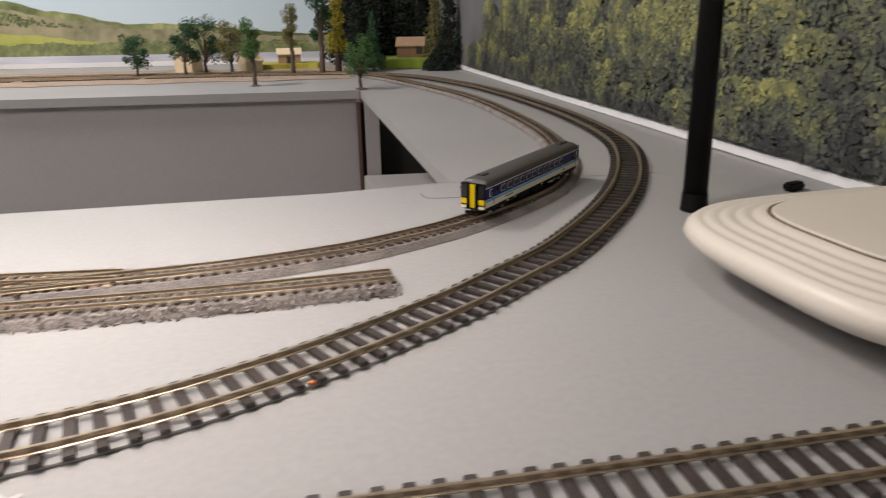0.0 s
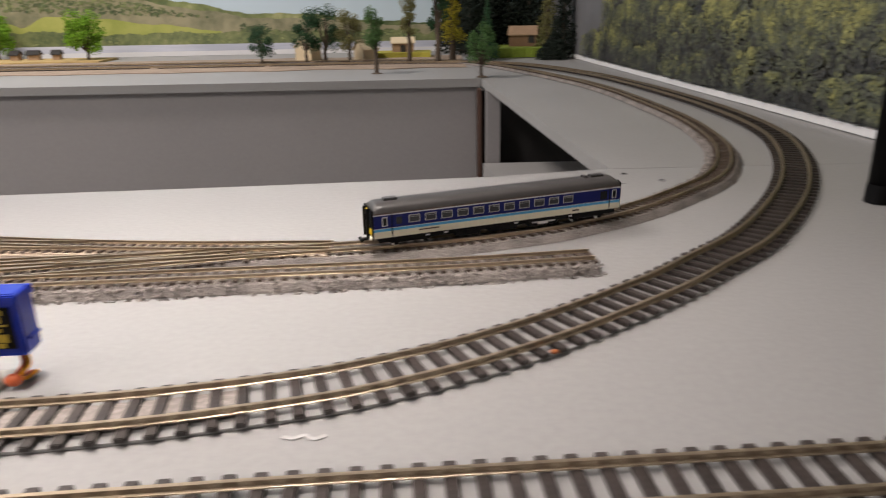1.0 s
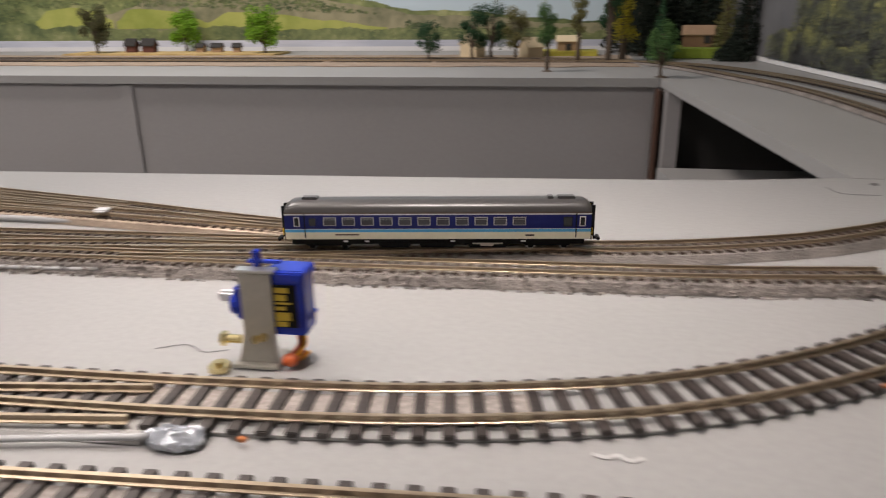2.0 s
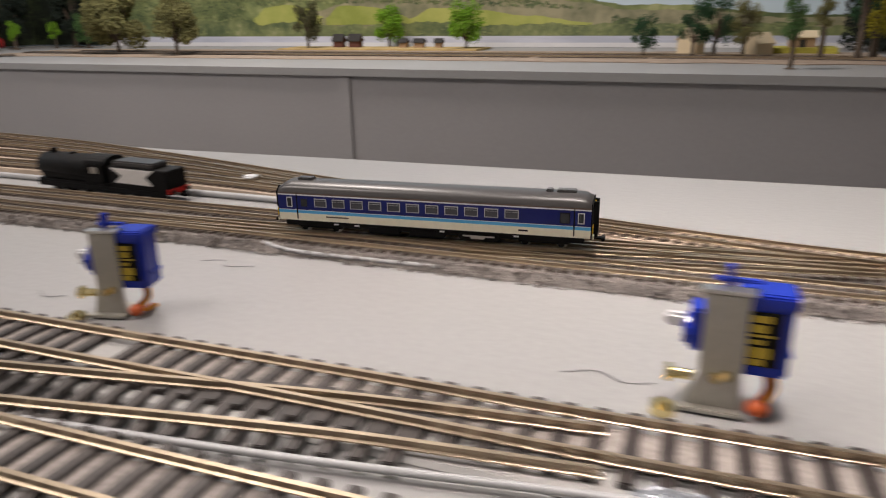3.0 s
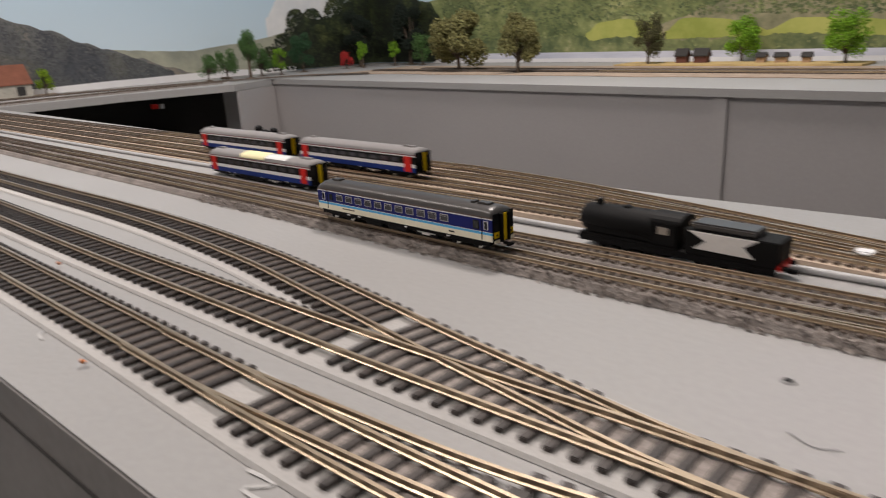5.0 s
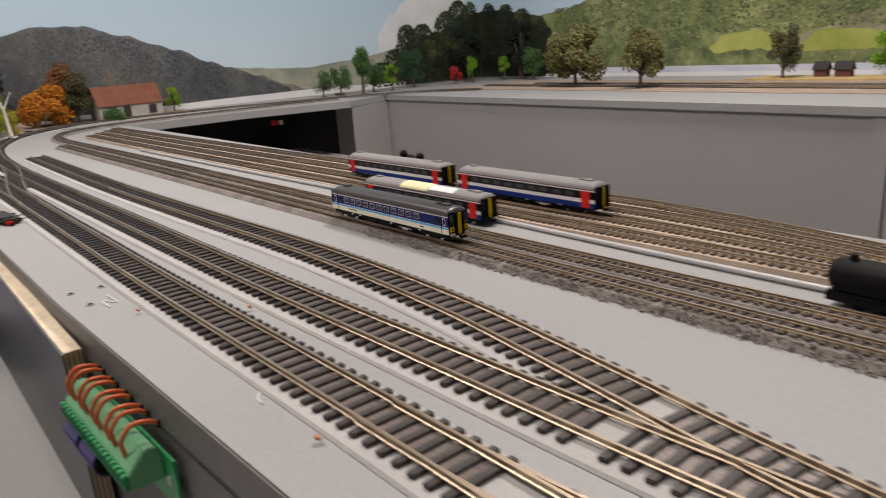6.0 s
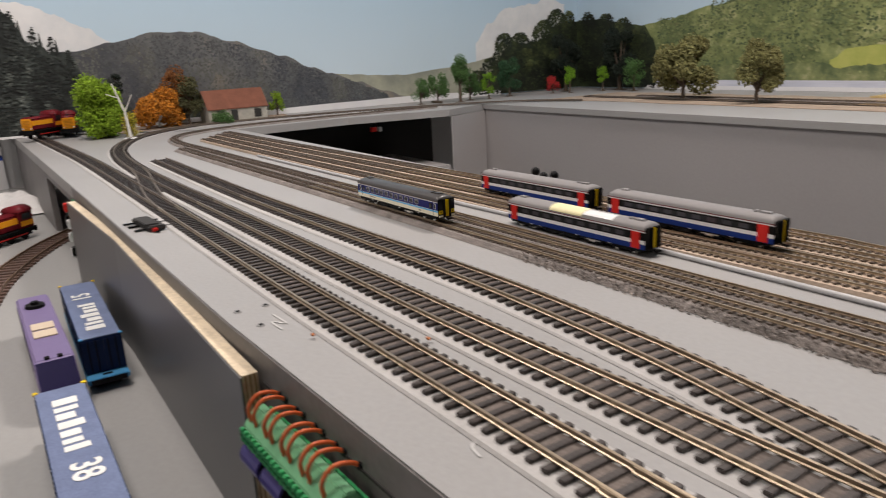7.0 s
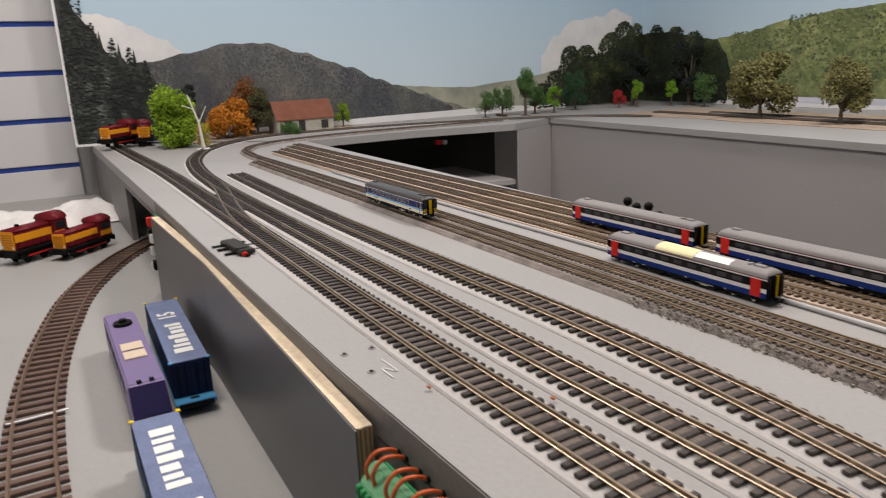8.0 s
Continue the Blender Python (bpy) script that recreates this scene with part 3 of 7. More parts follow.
cutout("shore_trees", far_drop, [(-2.48, 0.075), (-2.1, 0.072), (-1.8, 0.075), (-1.6, 0.078), (-1.45, 0.066), (-1.2, 0.060), (-0.95, 0.064), (-0.75, 0.054), (-0.5, 0.056), (-0.2, 0.050), (0.325, 0.046)], 0.024, far_at, 0.0024, HEDGE, 0.009, 9.0)
cutout("dark_forest", far_drop, [(-2.48, 0.24), (-2.36, 0.238), (-2.25, 0.222), (-2.16, 0.205), (-2.12, 0.17), (-2.09, 0.10), (-2.07, 0.02)], 0.004, far_at, 0.0028, FOREST, 0.006, 5.0)
cutout("loch", far_drop, [(-2.1, 0.030), (-1.0, 0.029), (0.325, 0.027)], 0.010, far_at, 0.0032, LOCH, 0.0, 0.0)
cutout("shore", far_drop, [(-2.15, 0.012), (-1.0, 0.012), (0.325, 0.012)], 0.0006, far_at, 0.0036, SHORE, 0.0, 0.0)

left_drop = tagged(part("backdrop_left", box(-2.486, -2.4795, 0.080, 1.969, 0.0005, 0.9), SKY), label="printed panorama of grey mountains, loch and dark trees", category="backdrop", kind="structure")
cutout("cloud", left_drop, [(0.09, 0.30), (0.15, 0.315), (0.24, 0.292), (0.31, 0.255), (0.36, 0.22)], 0.12, left_at, 0.0005, CLOUD, 0.008, 2.2)
cutout("cloud", left_drop, [(1.50, 0.18), (1.56, 0.24), (1.63, 0.285), (1.74, 0.30), (1.82, 0.325), (1.90, 0.30)], 0.10, left_at, 0.0005, CLOUD, 0.008, 6.2)
cutout("far_ridge", left_drop, [(0.80, 0.12), (0.94, 0.106), (1.03, 0.101), (1.12, 0.094), (1.216, 0.089), (1.346, 0.100), (1.45, 0.112), (1.578, 0.13), (1.63, 0.19), (1.7, 0.2)], 0.012, left_at, 0.0010, HILL_FAR, 0.002, 1.5)
cutout("mountain", left_drop, [(0.081, 0.14), (0.20, 0.178), (0.273, 0.198), (0.365, 0.217), (0.469, 0.238), (0.52, 0.239), (0.575, 0.236), (0.684, 0.208), (0.75, 0.186), (0.816, 0.164), (0.90, 0.128), (0.958, 0.109), (1.05, 0.078), (1.14, 0.045), (1.22, 0.02)], 0.010, left_at, 0.0016, HILL_GREY, 0.003, 8.1)
cutout("spruce_trees", left_drop, [(0.081, 0.42), (0.105, 0.36), (0.125, 0.30), (0.15, 0.265), (0.18, 0.225), (0.22, 0.215), (0.255, 0.195), (0.275, 0.155), (0.29, 0.09), (0.33, 0.06), (0.60, 0.055), (0.75, 0.03)], 0.002, left_at, 0.0022, SPRUCE, 0.022, 4.4)
for n_spruce, (mid_y, top, half, foot) in enumerate(((0.095, 0.45, 0.045, 0.14), (0.128, 0.315, 0.035, 0.10), (0.165, 0.275, 0.034, 0.08), (0.205, 0.25, 0.032, 0.06), (0.238, 0.232, 0.030, 0.05), (0.270, 0.19, 0.028, 0.03), (0.30, 0.135, 0.022, 0.02))):
    tiers = []
    for j in range(15):
        f = abs(j - 7) / 7
        tiers.append((mid_y + half * (j - 7) / 7, top - (top - foot) * f ** 0.8 * (1.0 if j % 2 else 0.86)))
    cutout("spruce_tree", left_drop, [(max(0.081, a), b) for a, b in tiers if a > 0.075], 0.004, left_at, 0.0026 + 0.0003 * n_spruce, SPRUCE, 0.007, 8.0 + n_spruce)
cutout("dark_forest", left_drop, [(1.47, 0.02), (1.52, 0.05), (1.57, 0.085), (1.62, 0.15), (1.66, 0.175), (1.74, 0.165), (1.80, 0.19), (1.86, 0.228), (1.91, 0.235), (1.966, 0.24)], 0.004, left_at, 0.0024, FOREST, 0.010, 3.3)
cutout("shore", left_drop, [(0.35, 0.010), (0.6, 0.014), (1.0, 0.020), (1.25, 0.022), (1.6, 0.016)], 0.0006, left_at, 0.0030, SHORE, 0.0, 0.0)
part("edge_strip", box(-2.4785, -2.474, 0.074, 0.0795, 0.0005, 0.9), WHITE, left_drop)
part("base_strip", box(-2.4785, -2.470, 0.074, 0.16, 0.0006, 0.006), WHITE, left_drop)

WALL_P, WALL_Q = Vector((0.632, -1.2)), Vector((0.318, 1.968))
WALL_D = (WALL_Q - WALL_P).normalized()


def right_at(u, v, d):
    """u: metres from the far corner towards the viewer."""
    p = WALL_Q - WALL_D * u + Vector((-WALL_D.y, WALL_D.x)) * (0.002 + d)
    return (p.x, p.y, v)


def right_sheet(name, u0, u1, v0, v1, d0, d1, mat, parent=None):
    V = [right_at(u, v, d) for d in (d0, d1) for u, v in ((u0, v0), (u1, v0), (u1, v1), (u0, v1))]
    return part(name, (V, [(0, 1, 2, 3), (7, 6, 5, 4), (0, 4, 5, 1), (1, 5, 6, 2), (2, 6, 7, 3), (3, 7, 4, 0)]), mat, parent)


right_drop = tagged(right_sheet("backdrop_right", 0.0, 3.1, 0.009, 0.9, 0.0, 0.003, GLOOM), label="printed backdrop of hazy sunlit green bushes", category="backdrop", kind="structure")
cutout("bushes", right_drop, [(0.42, 0.03), (0.46, 0.07), (0.54, 0.105), (0.62, 0.115), (0.72, 0.15), (0.85, 0.19), (1.0, 0.22), (1.2, 0.26), (1.6, 0.28), (2.2, 0.3), (3.0, 0.32)], 0.010, right_at, 0.0036, BUSH, 0.018, 2.0)
tagged(right_sheet("skirting_strip", 0.02, 3.1, 0.0006, 0.0085, 0.0, 0.006, WHITE), label="white painted strip along the foot of the backdrop", category="trim", kind="structure")


# printed foliage: the blotches of the photographs, flat on the sheets
def dab_tones(name, colours):
    return [by_piece(material(f"{name} tone", c, 0.55, 0, 0.25, 60, 0.0, 300), 0.72, 1.32) for c in colours]


def dab_layer(name, parent, place, depth, spots, mat, seed, spread=0.0005):
    """One layer of irregular flat blotches: (along, up, half width, half height)."""
    rnd = random.Random(seed)
    V, F = [], []
    for u, v, a, b in spots:
        k, d, turn = len(V), depth + rnd.uniform(0, spread), rnd.uniform(0, 1)
        for i in range(6):
            t = math.pi * (i + turn) / 3
            r = rnd.uniform(0.55, 1.25)
            V.append(place(u + a * r * math.cos(t), max(0.0012, v + b * r * math.sin(t)), d))
        F.append(tuple(range(k, k + 6)))
    return part(name, (V, F), mat, parent)


def crown_print(name, parent, place, depth, crowns, tones, seed, size, per, light=0.0, least=0.0012):
    """Printed tree or bush crowns (along, foot, half width, height), dark at their feet and lit on their tops."""
    rnd = random.Random(seed)
    layers = [[] for _ in tones]
    for u0, v0, w, h in crowns:
        shift = rnd.uniform(-0.10, 0.10) + light
        for _ in range(int(per * w * h * 1e4)):
            f = rnd.random() ** 0.8
            half = w * math.sqrt(max(0.03, 1 - (abs(f - 0.42) / 0.59) ** 2.4))
            x = rnd.uniform(-1, 1)
            u, v = u0 + x * half, v0 + h * f
            if v < least + size:
                continue
            clump = noise.noise(Vector((u * 70, v * 70, seed))) * 0.30 + noise.noise(Vector((u * 20, v * 24, seed + 5.0))) * 0.42
            tone = 0.14 + 0.52 * f - 0.12 * x + clump + shift + rnd.gauss(0, 0.07)
            n = max(0, min(len(tones) - 1, int(tone * len(tones))))
            s = size * rnd.uniform(0.6, 1.5)
            layers[n].append((u, v, s, s * rnd.uniform(0.6, 1.0)))
    for n, spots in enumerate(layers):
        if spots:
            dab_layer(name, parent, place, depth + 0.0004 * n, spots, tones[n], seed * 10 + n)


BUSH_TONES = dab_tones("printed bush", [(0.036, 0.037, 0.037), (0.055, 0.057, 0.053), (0.078, 0.083, 0.068), (0.108, 0.118, 0.078), (0.150, 0.160, 0.082), (0.215, 0.220, 0.090), (0.30, 0.295, 0.105)])
rnd_print = random.Random(11)
bushes = []
for row, (foot, tall, lit) in enumerate(((0.20, 0.16, 0), (0.135, 0.13, 0), (0.075, 0.12, 0), (0.03, 0.10, 0), (-0.01, 0.075, 0))):
    u = 0.40 + 0.03 * (row % 2)
    while u < 1.75:
        if foot + tall < 0.05 + (u - 0.36) * 0.62 or foot < 0.03:
            bushes.append((u, foot + rnd_print.uniform(-0.015, 0.015), rnd_print.uniform(0.030, 0.058), tall * rnd_print.uniform(0.75, 1.15)))
        u += rnd_print.uniform(0.030, 0.060)
for n_row in range(3):
    picked = [b for b in bushes if (b[1] > 0.10) == (n_row == 0) and (n_row == 0 or (b[1] > 0.02) == (n_row == 1))]
    crown_print("bush_foliage", right_drop, right_at, 0.0042 + 0.0032 * n_row, picked, BUSH_TONES, 21 + n_row, 0.0020, 22.0, (0.14, 0.04, -0.09)[n_row], 0.011)
WOOD_TONES = dab_tones("printed wood", [(0.009, 0.012, 0.008), (0.017, 0.023, 0.012), (0.030, 0.041, 0.017), (0.052, 0.066, 0.024), (0.085, 0.100, 0.036)])
woods = [(1.50, 0.0, 0.05, 0.085), (1.56, 0.0, 0.05, 0.125), (1.62, 0.0, 0.055, 0.205), (1.69, 0.0, 0.06, 0.205), (1.72, 0.0, 0.06, 0.15), (1.80, 0.01, 0.065, 0.235), (1.86, 0.02, 0.065, 0.262), (1.92, 0.02, 0.045, 0.255), (1.78, 0.0, 0.07, 0.13), (1.88, 0.0, 0.07, 0.15)]
crown_print("wood_foliage", left_drop, left_at, 0.0032, woods, WOOD_TONES, 31, 0.0042, 5.0, -0.12)
crown_print("wood_foliage", far_drop, far_at, 0.0036, [(-2.42, 0.02, 0.055, 0.245), (-2.33, 0.02, 0.06, 0.235), (-2.25, 0.01, 0.06, 0.225), (-2.18, 0.01, 0.055, 0.19), (-2.28, 0.0, 0.09, 0.12), (-2.13, 0.0, 0.03, 0.10)], WOOD_TONES, 32, 0.0042, 5.0, -0.20)
crown_print("wood_foliage", far_drop, far_at, 0.0042, [(0.10, 0.0, 0.05, 0.27), (0.17, 0.0, 0.06, 0.30), (0.24, 0.0, 0.05, 0.29), (0.29, 0.0, 0.03, 0.26)], WOOD_TONES, 33, 0.0042, 5.0, -0.25)
SPRUCE_TONES = dab_tones("printed spruce", [(0.010, 0.013, 0.012), (0.022, 0.027, 0.025), (0.042, 0.051, 0.046), (0.085, 0.098, 0.088), (0.150, 0.168, 0.150)])
rnd_print = random.Random(12)
spruces = [[] for _ in SPRUCE_TONES]
for mid_u, top, half in ((0.112, 0.44, 0.060), (0.150, 0.30, 0.052), (0.190, 0.262, 0.046), (0.228, 0.238, 0.044), (0.262, 0.205, 0.036), (0.125, 0.19, 0.05), (0.175, 0.16, 0.05), (0.235, 0.13, 0.04)):
    for tier in range(int(top / 0.0115)):
        v = top - tier * 0.0115 - 0.004
        reach = half * min(1.0, 0.10 + 1.35 * (top - v) / top) * rnd_print.uniform(0.75, 1.1)
        for _ in range(int(26 * reach / half) + 4):
            x = rnd_print.uniform(-1, 1)
            u = max(0.084, mid_u + x * reach)
            lit = 0.16 + 0.62 * noise.noise(Vector((u * 38, v * 38, 3.0))) + rnd_print.gauss(0, 0.09) + (0.16 if v < 0.2 and u < 0.17 else -0.05)
            n = max(0, min(4, int(lit * 5)))
            spruces[n].append((u, v - 0.012 * abs(x) + rnd_print.uniform(-0.003, 0.003), rnd_print.uniform(0.0025, 0.0065), rnd_print.uniform(0.0014, 0.0030)))
for n, spots in enumerate(spruces):
    dab_layer("spruce_foliage", left_drop, left_at, 0.0054 + 0.0004 * n, spots, SPRUCE_TONES[n], 40 + n)
MOUNTAIN_TONES = dab_tones("printed mountain", [(0.058, 0.064, 0.074), (0.078, 0.084, 0.088), (0.105, 0.108, 0.100), (0.150, 0.140, 0.115)])
rnd_print = random.Random(14)
slopes = [[] for _ in MOUNTAIN_TONES]
for _ in range(7000):
    u = rnd_print.uniform(0.26, 1.15)
    ridge = float(np.interp(u, (0.26, 0.365, 0.469, 0.575, 0.684, 0.816, 0.90, 1.05, 1.15), (0.19, 0.212, 0.232, 0.230, 0.202, 0.158, 0.122, 0.072, 0.03)))
    v = rnd_print.uniform(0.04, 1.0) * ridge
    tan = math.exp(-((u - 0.60 - 0.5 * (0.15 - v)) / 0.05) ** 2) * 0.35 if v < 0.17 else 0.0
    lit = 0.42 + 0.6 * noise.noise(Vector((u * 14, v * 9, 6.0))) + 0.10 * noise.noise(Vector((u * 60, v * 40, 2.0))) + rnd_print.gauss(0, 0.03) + tan - (0.18 if u > 0.75 else 0.0)
    slopes[max(0, min(3, int(lit * 4)))].append((u, v, rnd_print.uniform(0.0016, 0.0038), rnd_print.uniform(0.0020, 0.0050)))
for n, spots in enumerate(slopes):
    dab_layer("mountain_texture", left_drop, left_at, 0.00165 + 0.0001 * n, spots, MOUNTAIN_TONES[n], 60 + n, 0.0002)
HILL_TONES = dab_tones("printed hillside", [(0.075, 0.105, 0.045), (0.115, 0.150, 0.060), (0.165, 0.200, 0.080), (0.225, 0.250, 0.105)])
rnd_print = random.Random(13)
hills = [[] for _ in HILL_TONES]
for _ in range(9000):
    u = rnd_print.uniform(-2.10, 0.0)
    ridge = 0.262 if -1.9 < u < -1.35 else 0.225 if u <= -1.9 else max(0.055, 0.262 - 0.205 * (u + 1.35))
    v = rnd_print.uniform(0.03, 1.0) ** 0.9 * ridge
    if -1.55 < u < -0.45 and 0.055 < v < 0.118 - 0.045 * max(0.0, u + 1.1):
        continue
    lit = 0.45 + 0.7 * noise.noise(Vector((u * 20, v * 32, 8.0))) + rnd_print.gauss(0, 0.16) + (0.12 if v < 0.06 else 0.0)
    s = rnd_print.uniform(0.0022, 0.0055)
    hills[max(0, min(3, int(lit * 4)))].append((u, v, s, s * 0.8))
for n, spots in enumerate(hills):
    dab_layer("hill_foliage", far_drop, far_at, 0.0012 + 0.0003 * n, spots, HILL_TONES[n], 50 + n)


# ---- model scenery ----
EARTH = material("brown scatter ground", (0.36, 0.28, 0.215), 0.95, 0, 0.35, 25, 0.8, 700)
SAND = material("tan scatter ground", (0.52, 0.38, 0.17), 0.95, 0, 0.25, 25, 0.6, 700)
GRASS = material("green scatter grass", (0.22, 0.30, 0.035), 0.95, 0, 0.45, 30, 0.8, 900)
YGRASS = material("yellow scatter grass", (0.42, 0.38, 0.06), 0.95, 0, 0.35, 30, 0.8, 900)
BARK = material("model tree bark", (0.10, 0.075, 0.055), 0.9, 0, 0.3, 120)
PALE_BARK = material("pale bare model wood", (0.62, 0.60, 0.56), 0.8, 0, 0.15, 120)


def scatter_patch(name, pts, z, mat, label):
    return tagged(part(name, prism(pts, 0.0004, z), mat), label=label, category="scatter", kind="stuff")


def uneven(x0, x1, y0, y1, n=14, amp=0.015, seed=0.0):
    lo = [(x0 + (x1 - x0) * i / n, y0 + amp * noise.noise(Vector((i * 0.7, seed, 0)))) for i in range(n + 1)]
    hi = [(x0 + (x1 - x0) * i / n, y1 + amp * noise.noise(Vector((i * 0.7, seed, 9)))) for i in range(n + 1)]
    return lo + hi[::-1]


scatter_patch("brown_ground", uneven(-2.10, 0.10, 1.50, 1.80, 30, 0.03, 1.0), 0.0016, EARTH, "brown scattered earth round the far scenic tracks")
scatter_patch("tan_ground", uneven(-1.32, -0.74, 1.79, 1.90, 12, 0.02, 2.0), 0.0050, SAND, "tan scattered sand beside the printed loch")
scatter_patch("yellow_grass", uneven(-0.14, 0.03, 1.76, 1.84, 8, 0.01, 3.0), 0.012, YGRASS, "yellow flowering scatter bank by the hut")
scatter_patch("green_bank", uneven(0.165, 0.285, 1.71, 1.85, 8, 0.010, 4.0), 0.020, GRASS, "bright green grass bank under the conifers")
scatter_patch("left_ground", [(-2.475, 0.30), (-2.30, 0.33), (-2.36, 0.45), (-2.395, 0.60), (-2.40, 0.78), (-2.475, 0.80)], 0.0016, EARTH, "dark earth scatter beside the farmhouse")


def leaf_tone(name, rgb):
    return by_piece(material(name, rgb, 0.85, 0, 0.4, 60, 0.0, 500), 0.7, 1.4)


TONES = {"green": leaf_tone("mid green foliage", (0.07, 0.15, 0.04)), "dark": leaf_tone("dark green foliage", (0.025, 0.075, 0.03)), "olive": leaf_tone("olive foliage", (0.17, 0.165, 0.06)),
         "bright": leaf_tone("bright green foliage", (0.16, 0.32, 0.015)), "brown": leaf_tone("brown green foliage", (0.075, 0.075, 0.03)), "orange": leaf_tone("orange foliage", (0.46, 0.17, 0.012)),
         "rust": leaf_tone("rust foliage", (0.20, 0.075, 0.018)), "red": leaf_tone("red foliage", (0.45, 0.03, 0.03)), "yellow": leaf_tone("yellow foliage", (0.36, 0.31, 0.02)), "black": leaf_tone("conifer foliage", (0.008, 0.016, 0.009)), "lime": leaf_tone("lime foliage", (0.20, 0.32, 0.015))}


def model_tree(x, y, h, w, tone, label, shape="round", bole=0.3, seed=0, leaves=420, bark=None, mound=True):
    """A model tree: tapered trunk with limbs, a crown of small clumps, a scatter mound at its foot."""
    rnd = random.Random(seed * 31 + 5)
    tree = empty("model_tree", pose(x, y, 0.0), label=label, category="model tree", group="model trees")
    V, F = [], []

    def limb(p, q, r0, r1, n=6):
        p, q = Vector(p), Vector(q)
        ax = (q - p).normalized()
        s = ax.orthogonal().normalized()
        t = ax.cross(s)
        k = len(V)
        for c, r in ((p, r0), (q, r1)):
            for i in range(n):
                a = 2 * math.pi * i / n
                V.append(tuple(c + s * math.cos(a) * r + t * math.sin(a) * r))
        for i in range(n):
            F.append((k + i, k + (i + 1) % n, k + n + (i + 1) % n, k + n + i))

    r = h * 0.028
    limb((0, 0, 0), (rnd.uniform(-1, 1) * h * 0.02, 0, h * bole), r * 1.3, r)
    limb((0, 0, h * bole), (rnd.uniform(-1, 1) * h * 0.04, 0, h * 0.8), r, r * 0.3)
    lobes = []
    if shape == "cone":
        for i in range(26):
            f = i / 25
            a, off = rnd.uniform(0, 6.28), w * 0.10 * (1 - f)
            lobes += [((off * math.cos(a), off * math.sin(a), h * (bole + (1 - bole) * f)), w * 0.5 * (1.04 - f) * rnd.uniform(0.75, 1.1) + 0.002)] * (1 + int(3 * (1 - f)))
    elif shape == "block":
        for i in range(34):
            lobes.append(((rnd.uniform(-0.27, 0.27) * w, rnd.uniform(-0.27, 0.27) * w, h * (0.10 + 0.76 * (i + rnd.random()) / 34)), w * rnd.uniform(0.17, 0.25)))
    else:
        for i in range(15 if shape == "round" else 11):
            a, f = rnd.uniform(0, 6.28), (i + rnd.random()) / (15 if shape == "round" else 11)
            rad = w * 0.34 * (1 - 0.5 * abs(f - 0.35)) * (0.6 if shape == "tall" else 1)
            c = (math.cos(a) * rad, math.sin(a) * rad, h * (bole + 0.08 + (0.86 - bole) * f))
            lobes.append((c, w * rnd.uniform(0.14, 0.25)))
            limb((0, 0, h * bole * rnd.uniform(0.85, 1.2)), c, r * 0.5, r * 0.15, 4)
    part("trunk", (V, F), bark or BARK, tree)
    V2, F2 = [], []
    for i in range(int(leaves * 1.9)):
        c, rad = rnd.choice(lobes)
        d = Vector((rnd.gauss(0, 1), rnd.gauss(0, 1), rnd.gauss(0, 0.8))).normalized() * rad * rnd.uniform(0.1, 1.0) ** 0.45 * 1.1
        if shape == "cone":
            d.z *= 0.5
        p = Vector(c) + d
        s = w * (rnd.uniform(0.022, 0.050) if shape == "cone" else rnd.uniform(0.014, 0.036))
        q = Euler((rnd.uniform(0, 6), rnd.uniform(0, 6), rnd.uniform(0, 6))).to_matrix()
        k = len(V2)
        for u in ((s, 0, -s * 0.4), (-s * 0.6, s * 0.9, 0), (-s * 0.6, -s * 0.9, 0), (0, 0, s * 0.9)):
            V2.append(tuple(p + q @ Vector(u)))
        F2 += [(k, k + 1, k + 2), (k, k + 3, k + 1), (k + 1, k + 3, k + 2), (k + 2, k + 3, k)]
    part("crown", (V2, F2), TONES[tone], tree)
    if mound:
        V3, F3 = [(0, 0, 0.004)], []
        for i in range(10):
            a = 0.628 * i
            rr = w * rnd.uniform(0.18, 0.26)
            V3.append((math.cos(a) * rr, math.sin(a) * rr, 0.0004))
        for i in range(10):
            F3.append((0, 1 + i, 1 + (i + 1) % 10))
        part("mound", (V3, F3), BARK, tree)
    return tree


